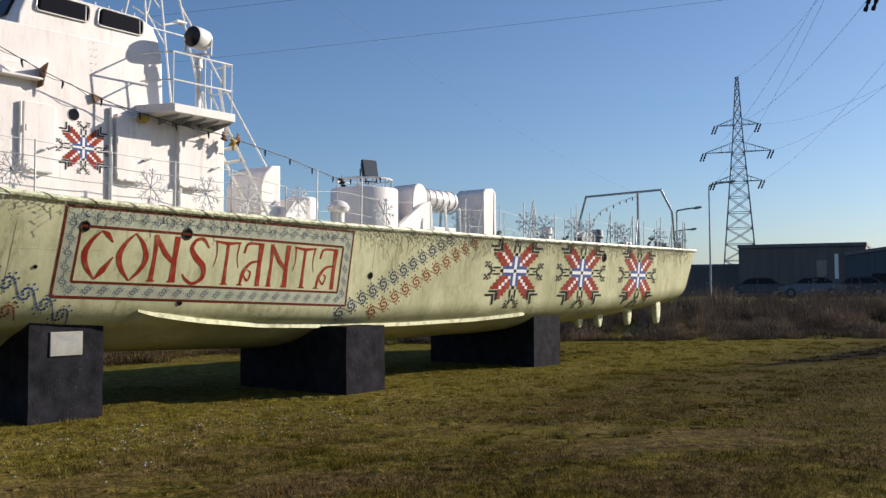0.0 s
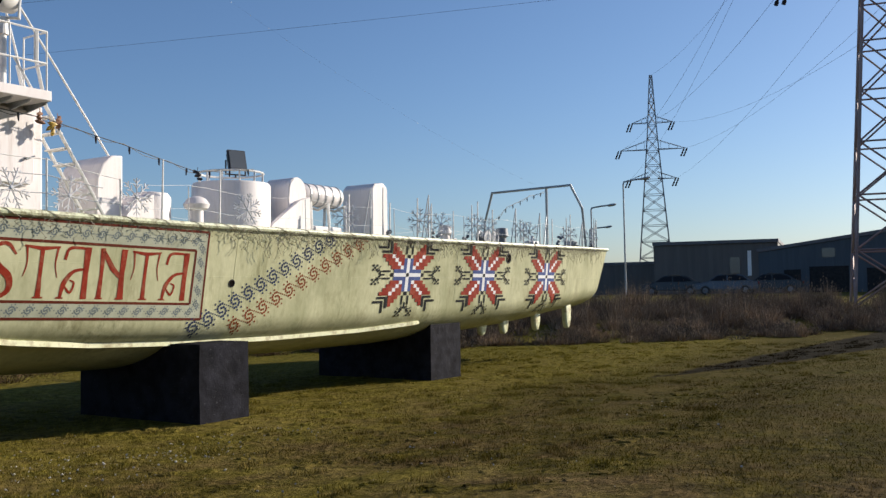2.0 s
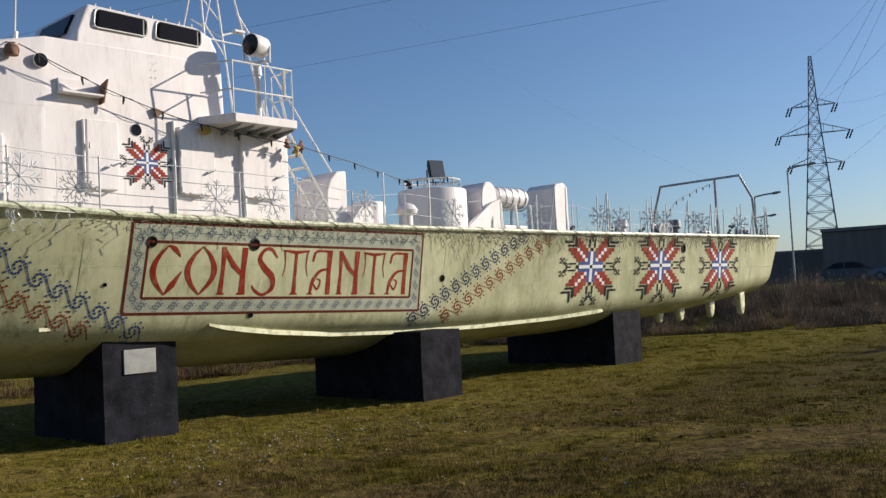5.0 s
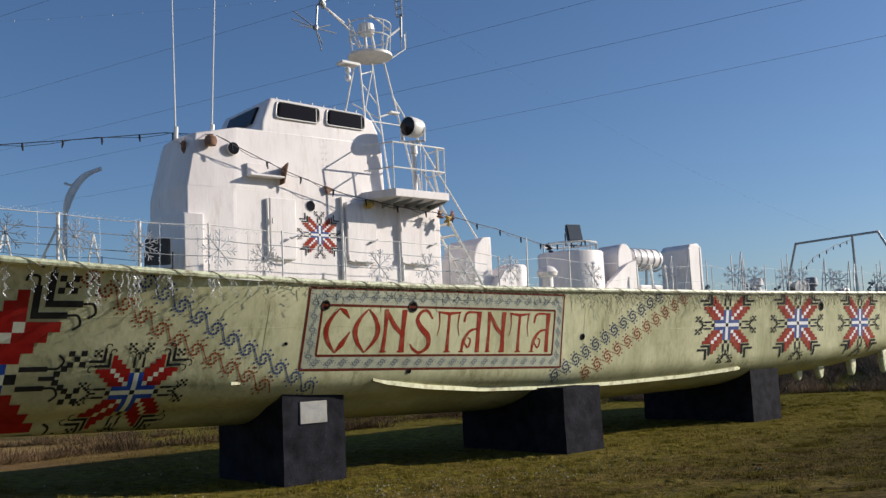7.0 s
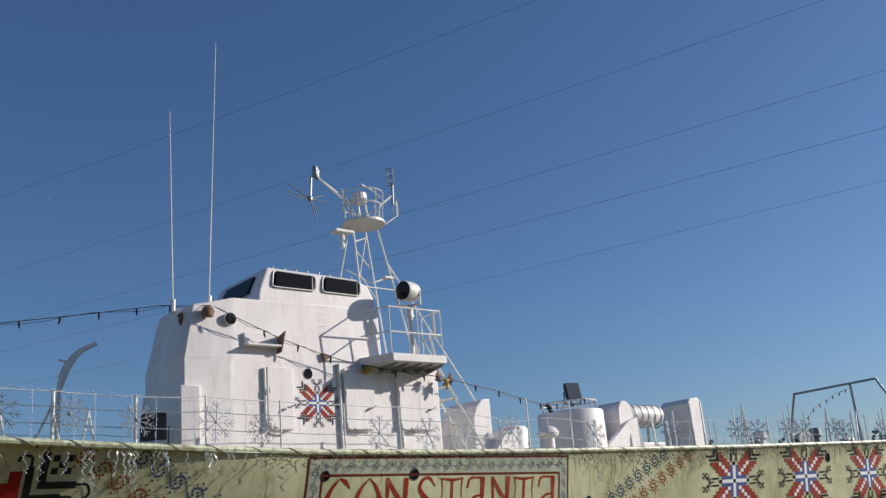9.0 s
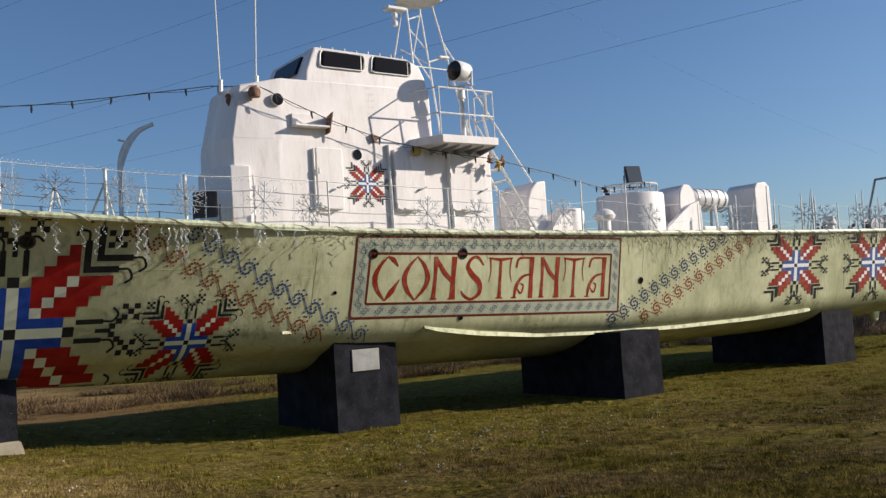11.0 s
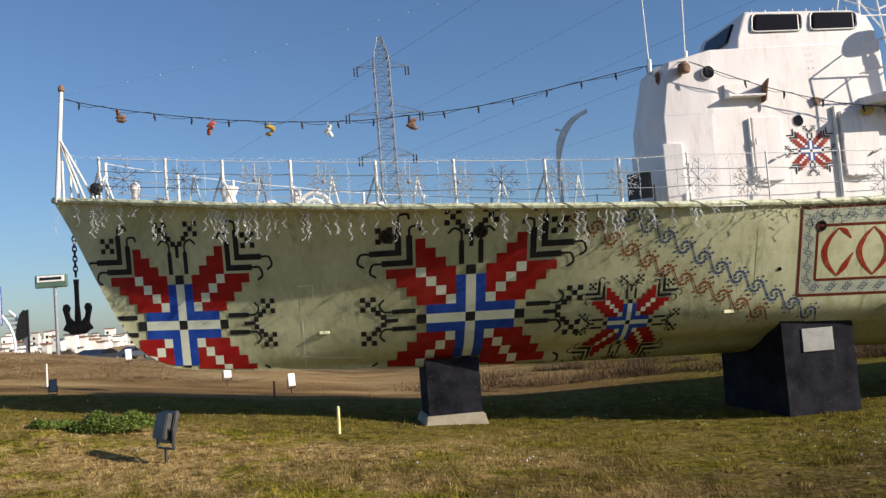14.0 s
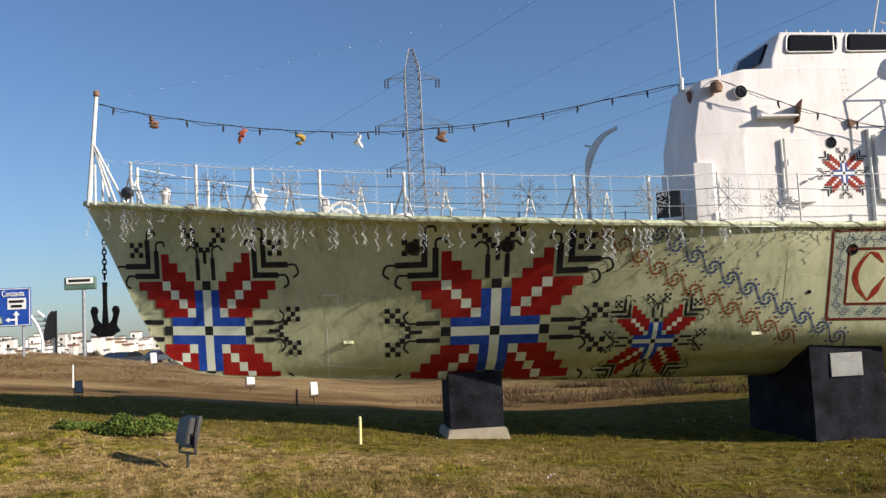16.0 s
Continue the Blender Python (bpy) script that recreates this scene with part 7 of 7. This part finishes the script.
# ---- road, signs and town past the bow ----
def road():
    bm = bmesh.new()
    a = [(-260, 110), (-120, 101), (-60, 97), (-10, 97), (60, 106)]
    lo = [bm.verts.new((x, y, 0.05)) for x, y in a]
    hi = [bm.verts.new((x, y + 9, 0.05)) for x, y in a]
    for i in range(len(a) - 1):
        bm.faces.new((lo[i], lo[i + 1], hi[i + 1], hi[i]))
    solid("road", bm, ASPHALT, "grey asphalt road crossing behind the bow", "road", kind="structure")


road()


def words(text, size, at, mat, parent, depth=0.01):
    cu = bpy.data.curves.new("text", 'FONT')
    cu.body, cu.size, cu.extrude = text, size, depth
    tmp = bpy.data.objects.new("text_tmp", cu)
    scene.collection.objects.link(tmp)
    dg = bpy.context.evaluated_depsgraph_get()
    me = bpy.data.meshes.new_from_object(tmp.evaluated_get(dg))
    bpy.data.objects.remove(tmp)
    me.materials.clear()
    me.materials.append(mat)
    ob = new("lettering", me)
    ob.parent = parent
    ob.matrix_basis = Matrix.Translation(at) @ Matrix.Rotation(math.pi / 2, 4, 'X')
    return ob


def direction_sign():
    x, y = -13.53, 35.0
    z = gz(x, y)
    s = thing("direction_sign", "blue direction sign with white lettering and arrows on grey posts", "road sign", at=(x, y, z))
    bm = bmesh.new()
    box(bm, x - 1.7, x + 1.25, y - 0.03, y + 0.03, 2.42, 4.06, 0.02)
    part("panel", bm, SIGN_BLUE, s)
    bm = bmesh.new()
    for x0, x1, z0, z1 in ((-1.68, 1.23, 4.0, 4.03), (-1.68, 1.23, 2.45, 2.48), (1.19, 1.22, 2.45, 4.03)):
        box(bm, x + x0, x + x1, y - 0.045, y - 0.032, z0, z1)
    part("border", bm, PLASTIC, s)
    name = words("Constanta", 0.31, (0.22, -0.05, 3.70 - z), PLASTIC, s)
    name.scale = (0.62, 1, 1)
    bm = bmesh.new()
    box(bm, x + 0.42, x + 1.08, y - 0.045, y - 0.032, 3.14, 3.62, 0.004)
    part("inset_panel", bm, PLASTIC, s)
    for i, w in enumerate((0.26, 0.2)):
        bm = bmesh.new()
        box(bm, x + 0.74 - w, x + 0.74 + w, y - 0.058, y - 0.047, 3.42 - 0.2 * i, 3.53 - 0.2 * i)
        part("text_bar", bm, BLACK_PAINT, s)
    bm = bmesh.new()
    box(bm, x - 0.12, x + 0.24, y - 0.045, y - 0.032, 2.52, 2.86, 0.004)
    part("shield", bm, GREEN_SIGN, s)
    words("A2", 0.24, (-0.06, -0.05, 2.60 - z), PLASTIC, s)
    bm = bmesh.new()
    prism(bm, [(x + 0.69, 2.46), (x + 0.69, 2.90), (x + 0.60, 2.88), (x + 0.73, 3.08), (x + 0.86, 2.88), (x + 0.77, 2.90), (x + 0.77, 2.46)], y - 0.045, y - 0.032)
    prism(bm, [(x + 0.69, 2.66), (x + 0.48, 2.66), (x + 0.48, 2.59), (x + 0.34, 2.70), (x + 0.48, 2.81), (x + 0.48, 2.74), (x + 0.69, 2.74)], y - 0.0452, y - 0.032)
    part("arrow", bm, PLASTIC, s)
    for dx in (-1.2, 0.95):
        bm = bmesh.new()
        rod(bm, (x + dx, y + 0.06, z - 0.1), (x + dx, y + 0.06, 4.0), 0.05, n=8)
        part("post", bm, GREY_METAL, s)
    for ob in s.children:
        if not ob.name.startswith("post"):
            # the panel is a little lower than it is wide
            top = 4.06 - z
            ob.location.z = ob.location.z * 0.87 + top * 0.13 + 0.42
            ob.scale.z *= 0.87
    s.location.x += 0.15
    bm = bmesh.new()
    rod(bm, (-10.52, 26.5, 0), (-10.52, 26.5, 3.4), 0.05, n=8)
    board = thing("notice_board", "pale notice board in a rusty frame on a post", "sign", at=(-10.52, 26.5, 0))
    part("post", bm, RUST, board)
    part("sheet", box(bmesh.new(), -11.8, -10.66, 26.48, 26.52, 1.46, 3.28, 0.01), CONCRETE, board, "weathered grey sheet")
    bm = bmesh.new()
    for x0, x1, z0, z1 in ((-10.66, -10.57, 1.4, 3.36), (-11.8, -10.66, 3.28, 3.36), (-11.8, -10.66, 1.4, 1.46)):
        box(bm, x0, x1, 26.465, 26.535, z0, z1, 0.008)
    part("frame", bm, RUST, board)


direction_sign()


def shop_sign():
    x, y = -19.60, 71.0
    s = thing("shop_sign", "green and white shop sign on a tall pale pole", "sign", at=(x, y, 0))
    bm = bmesh.new()
    rod(bm, (x, y, 0), (x, y, 6.8), 0.13, n=10)
    part("pole", bm, GREY_METAL, s)
    bm = bmesh.new()
    box(bm, x - 1.37, x + 0.92, y - 0.2, y + 0.2, 6.5, 7.45, 0.08)
    part("panel", bm, GREEN_SIGN, s)
    bm = bmesh.new()
    box(bm, x - 1.2, x + 0.75, y - 0.26, y - 0.21, 6.93, 7.4, 0.02)
    part("name_strip", bm, PLASTIC, s, "cream strip of the sign")
    bm = bmesh.new()
    box(bm, x - 1.0, x + 0.55, y - 0.29, y - 0.265, 7.07, 7.27, 0.02)
    part("text_bar", bm, BLACK_PAINT, s)


shop_sign()


def town():
    rng = random.Random(11)
    for i in range(150):
        ang = radians(-25.3 + i * 0.1 + rng.uniform(-0.12, 0.12))
        d = rng.uniform(260, 760)
        x, y = d * math.sin(ang), d * math.cos(ang)
        w, h = rng.uniform(1.3, 4.6) * d / 450, (1.6 + 7.0 * rng.random() ** 1.7) * d / 450
        b = thing("town_house", "pale rendered town building far past the road", "building", "town buildings", at=(x, y, 0))
        bm = bmesh.new()
        box(bm, x - w / 2, x + w / 2, y - 2, y + 2, -0.2, h)
        part("wall", bm, TOWN, b)
        bm = bmesh.new()
        box(bm, x - w / 2 - 0.3, x + w / 2 + 0.3, y - 2.3, y + 2.3, h, h + 0.5)
        part("roof", bm, ROOF if rng.random() < 0.5 else RUST, b)
        for r in range(max(1, int(h / 3))):
            for c in range(int(w / 3)):
                bm = bmesh.new()
                cx, cz = x - w / 2 + 1.5 + c * 3, 1.6 + r * 3
                box(bm, cx - 0.6, cx + 0.6, y - 2.06, y - 1.9, cz - 0.7, cz + 0.7)
                part("window", bm, DARK_GLASS, b)
    # a white curved ladder-like sculpture and a dark banner beside it
    sculpture = thing("park_sculpture", "white curved ladder-like sculpture beside the road", "sculpture", at=(-32.60, 103, 0))
    for side_x, y in ((-34.40, 103.0), (-33.30, 103.4)):
        bm = bmesh.new()
        pipe(bm, [(side_x + 2.2 * (1 - f) ** 0.7 * f ** 0.1 + 0.9 * math.sin(f * 2.6), y, 0.1 + 6.2 * f) for f in [k / 12 for k in range(13)]], 0.16, 8)
        part("curved_rail", bm, PLASTIC, sculpture)
    for k in range(4, 12):
        f = k / 12
        x = -34.4 + 2.2 * (1 - f) ** 0.7 * f ** 0.1 + 0.9 * math.sin(f * 2.6)
        part("rung", rod(bmesh.new(), (x, 103.0, 0.1 + 6.2 * f), (x + 1.1, 103.4, 0.1 + 6.2 * f), 0.1, n=6), PYLON, sculpture)
    bm = bmesh.new()
    prism(bm, [(-34.0, 0.0), (-31.6, 0.0), (-31.75, 1.5), (-32.1, 1.9), (-33.3, 1.9), (-33.8, 1.5)], 102.8, 103.6)
    part("plinth", bm, PLASTIC, sculpture)
    bm = bmesh.new()
    prism(bm, [(-32.30, 3.0), (-32.00, 4.6), (-31.70, 5.8), (-31.30, 6.3), (-30.95, 6.2), (-31.00, 3.4)], 103.0, 103.2)
    rod(bm, (-30.86, 103.1, 0), (-30.86, 103.1, 6.3), 0.12, n=8)
    solid("banner", bm, BLACK_PAINT, "dark banner on a pole beside the road", "banner")
    for x, y, paint, word in ((-23.10, 101, CAR_DARK, "dark"), (-21.10, 107, CAR_GREY, "grey-blue"), (-25.70, 107, CAR_DARK, "dark")):
        car(x, y, 60, paint, word + " car on the road past the bow")


town()


# ---- plants ----
def blades(name, count, place, height, width, lean, mat, label, category, seed):
    """Many single blades as one mesh. place(rng) gives x, y."""
    rng = np.random.RandomState(seed)
    verts, faces = [], []
    got = 0
    while got < count:
        p = place(rng)
        if p is None:
            continue
        x, y = p
        z = gz(x, y) - 0.01
        h = height(rng, x, y)
        a = rng.rand() * 6.283
        dx, dy = math.cos(a) * width * (0.6 + rng.rand()), math.sin(a) * width * (0.6 + rng.rand())
        b = rng.rand() * 6.283
        lx, ly = math.cos(b) * h * lean * rng.rand(), math.sin(b) * h * lean * rng.rand()
        k = len(verts)
        verts += [(x - dx, y - dy, z), (x + dx, y + dy, z), (x + lx, y + ly, z + h)]
        faces.append((k, k + 1, k + 2))
        got += 1
    me = bpy.data.meshes.new(name)
    me.from_pydata(verts, [], faces)
    me.materials.append(mat)
    ob = new(name, me)
    return tagged(ob, label, category, kind="stuff")


def blocked(x, y):
    for x0, x1, y0, y1 in ((0.85, 2.1, 14.5, 15.9), (6.7, 8.15, 13.3, 16.6), (12.55, 13.9, 12.4, 16.0), (20.8, 22.3, 13.1, 17.2)):
        if x0 < x < x1 and y0 < y < y1:
            return True
    return False


def meadow(rng):
    # thicker near the camera
    r = 6.0 + 34 * rng.rand() ** 1.3
    a = radians(-34 + 122 * rng.rand())
    x, y = r * math.sin(a), r * math.cos(a)
    if blocked(x, y) or 0.697 * x + 0.717 * y > 36.5 or (y > 20.5 and x < 6 and rng.rand() < 0.93):
        return None
    # fewer blades over the painted shadow strip, so that its dark colour shows
    if abs(0.255 * x + 0.967 * y - 14.2) < 0.17 * (x - 22.5) and rng.rand() < 0.93:
        return None
    if noise.noise((x * 0.35, y * 0.35, 5.0)) < -0.35 + 0.3 * rng.rand():
        return None
    return x, y


blades("meadow_grass", 260000, meadow, lambda r, x, y: 0.016 + 0.042 * r.rand() + (0.07 * r.rand() if r.rand() < 0.03 else 0), 0.006, 1.2, GRASS, "short uneven grass with dry and green patches", "grass", 4)


def tufts(rng):
    x, y = 2 + 36 * rng.rand(), 4.5 + 13 * rng.rand()
    if blocked(x, y) or 0.697 * x + 0.717 * y > 36.5 or noise.noise((x * 1.7, y * 1.7, 11.0)) + 0.35 * noise.noise((x * 5, y * 5, 2.0)) < 0.36:
        return None
    return x, y


blades("grass_tufts", 42000, tufts, lambda r, x, y: 0.03 + 0.075 * r.rand(), 0.006, 1.0, GRASS, "scattered longer tufts of grass in the meadow", "grass", 15)


def clumps(name, centres, mat, label, category, seed, stout=1.0, heads=0.12):
    """Dry weeds in rounded clumps: stalks fan out from the foot of each clump. centres: x, y, width, height, stalks."""
    rng = np.random.RandomState(seed)
    verts, faces = [], []
    for x, y, w, h, count in centres:
        for i in range(count):
            a, r = rng.rand() * 6.283, rng.rand() ** 0.6
            ca, sa = math.cos(a), math.sin(a)
            px, py = x + ca * r * w * 0.7, y + sa * r * w * 0.7
            z = gz(px, py) - 0.02
            top = h * (1 - 0.55 * r * r) * (0.45 + 0.6 * rng.rand())
            qx, qy = px + ca * r * w * 0.5 + rng.normal(0, 0.12 * h), py + sa * r * w * 0.5 + rng.normal(0, 0.12 * h)
            b = rng.rand() * 6.283
            t = (0.007 + 0.008 * rng.rand()) * stout
            dx, dy = math.cos(b) * t, math.sin(b) * t
            k = len(verts)
            verts += [(px - dx, py - dy, z), (px + dx, py + dy, z), (qx, qy, z + top)]
            faces.append((k, k + 1, k + 2))
            # a feathery head on some stalks
            if rng.rand() < heads:
                k = len(verts)
                s = 0.012 + 0.028 * rng.rand()
                verts += [(qx - s, qy, z + top - 2.5 * s), (qx + s * 0.6, qy + s, z + top - 1.2 * s), (qx, qy, z + top + s), (qx - s * 0.3, qy - s, z + top - s)]
                faces.append((k, k + 1, k + 2, k + 3))
    me = bpy.data.meshes.new(name)
    me.from_pydata(verts, [], faces)
    me.materials.append(mat)
    return tagged(new(name, me), label, category, kind="stuff")


def bank_centres():
    rng = random.Random(6)
    out = []
    for i in range(620):
        s, d = rng.uniform(-9, 24), 13 * rng.random() ** 1.15
        x, y = 32.4 + 0.717 * s + 0.697 * d, 18.8 - 0.697 * s + 0.717 * d
        thick = noise.noise((x * 0.35, y * 0.35, 8.0))
        if d < 2.5 and thick < -0.1 or thick < -0.42:
            continue
        h = (0.40 + 0.75 * rng.random() ** 1.5 + 0.45 * thick) * (0.75 + 0.95 * step(d, 2.0, 7.0))
        out.append((x, y, rng.uniform(0.4, 1.0), max(h, 0.18), int(130 + 160 * rng.random())))
    return out


def scrub_centres():
    rng = random.Random(8)
    out = []
    for i in range(430):
        x, y = rng.uniform(2, 46), rng.uniform(23.5, 31)
        thick = noise.noise((x * 0.35, y * 0.35, 2.0))
        if thick < -0.25:
            continue
        out.append((x, y, rng.uniform(0.35, 0.9), max(0.12, 0.18 + 0.35 * rng.random() ** 1.6 + 0.3 * thick), int(90 + 90 * rng.random())))
    return out


clumps("dry_weeds", bank_centres(), DRY, "tangled clumps of dry brown weeds on the bank beyond the stern", "weeds", 6)
def far_hedge_centres():
    rng = random.Random(23)
    out = []
    for i in range(70):
        ang, d = radians(rng.uniform(-28, -14)), rng.uniform(200, 300)
        out.append((d * math.sin(ang), d * math.cos(ang), rng.uniform(1.0, 2.6), rng.uniform(1.0, 3.0), 60))
    return out


clumps("far_shrubs", far_hedge_centres(), BARK, "dark bare shrubs among the town's buildings", "shrubs", 23, 14.0)


def bank_shrub_centres():
    rng = random.Random(61)
    out = []
    for i in range(75):
        s, d = rng.uniform(-1.5, 15), rng.uniform(0.2, 3.4)
        x, y = 32.4 + 0.717 * s + 0.697 * d, 18.8 - 0.697 * s + 0.717 * d
        if noise.noise((x * 0.3, y * 0.3, 40.0)) < -0.12:
            continue
        out.append((x, y, rng.uniform(0.4, 0.9), rng.uniform(0.25, 0.75), 150))
    return out


def verge_centres():
    rng = random.Random(71)
    out = []
    for i in range(1300):
        y = 30.5 + 16 * rng.random()
        x = rng.uniform(-0.46 * y, -0.10 * y)
        if noise.noise((x * 0.12, y * 0.12, 14.0)) < -0.12:
            continue
        out.append((x, y, rng.uniform(0.8, 1.6), rng.uniform(0.04, 0.15), 130))
    return out


clumps("dry_verge", verge_centres(), STRAW, "pale dry grass on the verge before the road", "grass", 72, 0.8, 0.0)
clumps("dark_shrubs", bank_shrub_centres(), BARK, "low dark tangled shrubs at the foot of the bank", "shrubs", 62)
clumps("dry_scrub", scrub_centres(), SCRUB, "low dry brown scrub behind the boat", "scrub", 8, 0.7)


def bush(x, y, w, h, seed, label):
    rng = random.Random(seed)
    b = thing("weed_bush", label, "bush", "weeds by the boat", at=(x, y, gz(x, y)))
    bm = bmesh.new()
    for i in range(14):
        a = rng.uniform(0, 6.28)
        q = Vector((x + math.cos(a) * w * rng.random(), y + math.sin(a) * 0.4 * w * rng.random(), gz(x, y) + h * rng.uniform(0.4, 0.75)))
        rod(bm, (x + (q.x - x) * 0.4, y, gz(x, y) - 0.03), q, 0.008, 0.004, n=4)
    part("stems", bm, BARK, b)
    me_v, me_f = [], []
    for i in range(5600):
        a, r = rng.uniform(0, 6.28), rng.random() ** 0.6
        px, py = x + math.cos(a) * w * r, y + math.sin(a) * 0.45 * w * r
        top = h * (1 - 0.6 * r ** 2) * (0.75 + 0.5 * noise.noise((px * 2.5, py * 2.5, seed)))
        pz = gz(x, y) + top * rng.random() ** 0.6
        s = rng.uniform(0.014, 0.032)
        e = Euler((rng.uniform(-0.9, 0.9), rng.uniform(-0.9, 0.9), rng.uniform(0, 6.28))).to_matrix()
        k = len(me_v)
        me_v += [Vector((px, py, pz)) + e @ Vector(v) for v in ((-s, 0, 0), (0, -s * 0.45, 0.004), (s, 0, 0), (0, s * 0.45, 0.004))]
        me_f.append((k, k + 1, k + 2, k + 3))
    bm = bmesh.new()
    vs = [bm.verts.new(v) for v in me_v]
    for f in me_f:
        bm.faces.new([vs[i] for i in f])
    part("leaves", bm, LEAF, b)


bush(-3.85, 13.2, 0.62, 0.44, 3, "low green leafy weeds beside the bow")
bush(-4.75, 13.4, 0.32, 0.2, 5, "small green leafy weeds beside the bow")


def clods():
    """Low humps of turf and earth that cast short shadows under the low sun."""
    rng = np.random.RandomState(27)
    verts, faces = [], []
    while len(faces) < 2600 * 16:
        x, y = -10 + 50 * rng.rand(), 4.0 + 13 * rng.rand()
        if blocked(x, y) or 0.697 * x + 0.717 * y > 37.0 or rng.rand() > 0.25 + 0.9 * step(x, 2, 12) or noise.noise((x * 0.5, y * 0.5, 21.0)) < 0.25 - 0.5 * rng.rand():
            continue
        w, h = 0.05 + 0.12 * rng.rand() ** 2, 0.012 + 0.03 * rng.rand() ** 2
        z = gz(x, y) - 0.008
        k = len(verts)
        a0 = rng.rand() * 6.283
        for r, f in ((1.0, 0.0), (0.62, 0.72)):
            for i in range(8):
                a = a0 + i * math.pi / 4
                q = r * w * (0.7 + 0.6 * rng.rand())
                verts.append((x + math.cos(a) * q * 1.3, y + math.sin(a) * q, z + h * f * (0.8 + 0.4 * rng.rand())))
        verts.append((x, y, z + h))
        for i in range(8):
            j = (i + 1) % 8
            faces.append((k + i, k + j, k + 8 + j, k + 8 + i))
            faces.append((k + 8 + i, k + 8 + j, k + 16))
    me = bpy.data.meshes.new("turf_clods")
    me.from_pydata(verts, [], faces)
    me.materials.append(GROUND)
    tagged(new("turf_clods", me), "low clods of turf and earth in the meadow", "clods", kind="stuff")


clods()


def scatter_stones():
    rng = random.Random(21)
    verts, faces = [], []
    # drifts of pale gravel, and single stones anywhere
    drifts = ((8.4, 11.6, 1.3, 150), (7.0, 11.0, 0.9, 90), (9.6, 10.4, 1.1, 110), (11.0, 10.4, 0.9, 70), (12.7, 10.8, 0.6, 40), (1.8, 10.8, 1.2, 40), (6.2, 9.2, 1.0, 40), (11.5, 7.6, 1.2, 40))
    spots = [(rng.gauss(cx, w), rng.gauss(cy, w * 0.6)) for cx, cy, w, n in drifts for k in range(n)]
    for i in range(260):
        r, a = rng.uniform(6.5, 22), radians(rng.uniform(-30, 80))
        spots.append((r * math.sin(a), r * math.cos(a)))
    for x, y in spots:
        if blocked(x, y):
            continue
        s = 0.006 + 0.016 * rng.random() ** 2.5
        z = gz(x, y) + s * 0.5
        k = len(verts)
        verts += [(x + s * rng.uniform(0.7, 1.3), y, z), (x - s, y + s * 0.3, z), (x, y + s, z), (x, y - s, z), (x, y, z + s * 0.9), (x, y, z - s)]
        faces += [(k, k + 2, k + 4), (k + 2, k + 1, k + 4), (k + 1, k + 3, k + 4), (k + 3, k, k + 4), (k + 2, k, k + 5), (k + 1, k + 2, k + 5), (k + 3, k + 1, k + 5), (k, k + 3, k + 5)]
    me = bpy.data.meshes.new("stones")
    me.from_pydata(verts, [], faces)
    me.materials.append(PEBBLE)
    tagged(new("stones", me), "small pale stones and litter in the grass", "stones", kind="stuff")


scatter_stones()
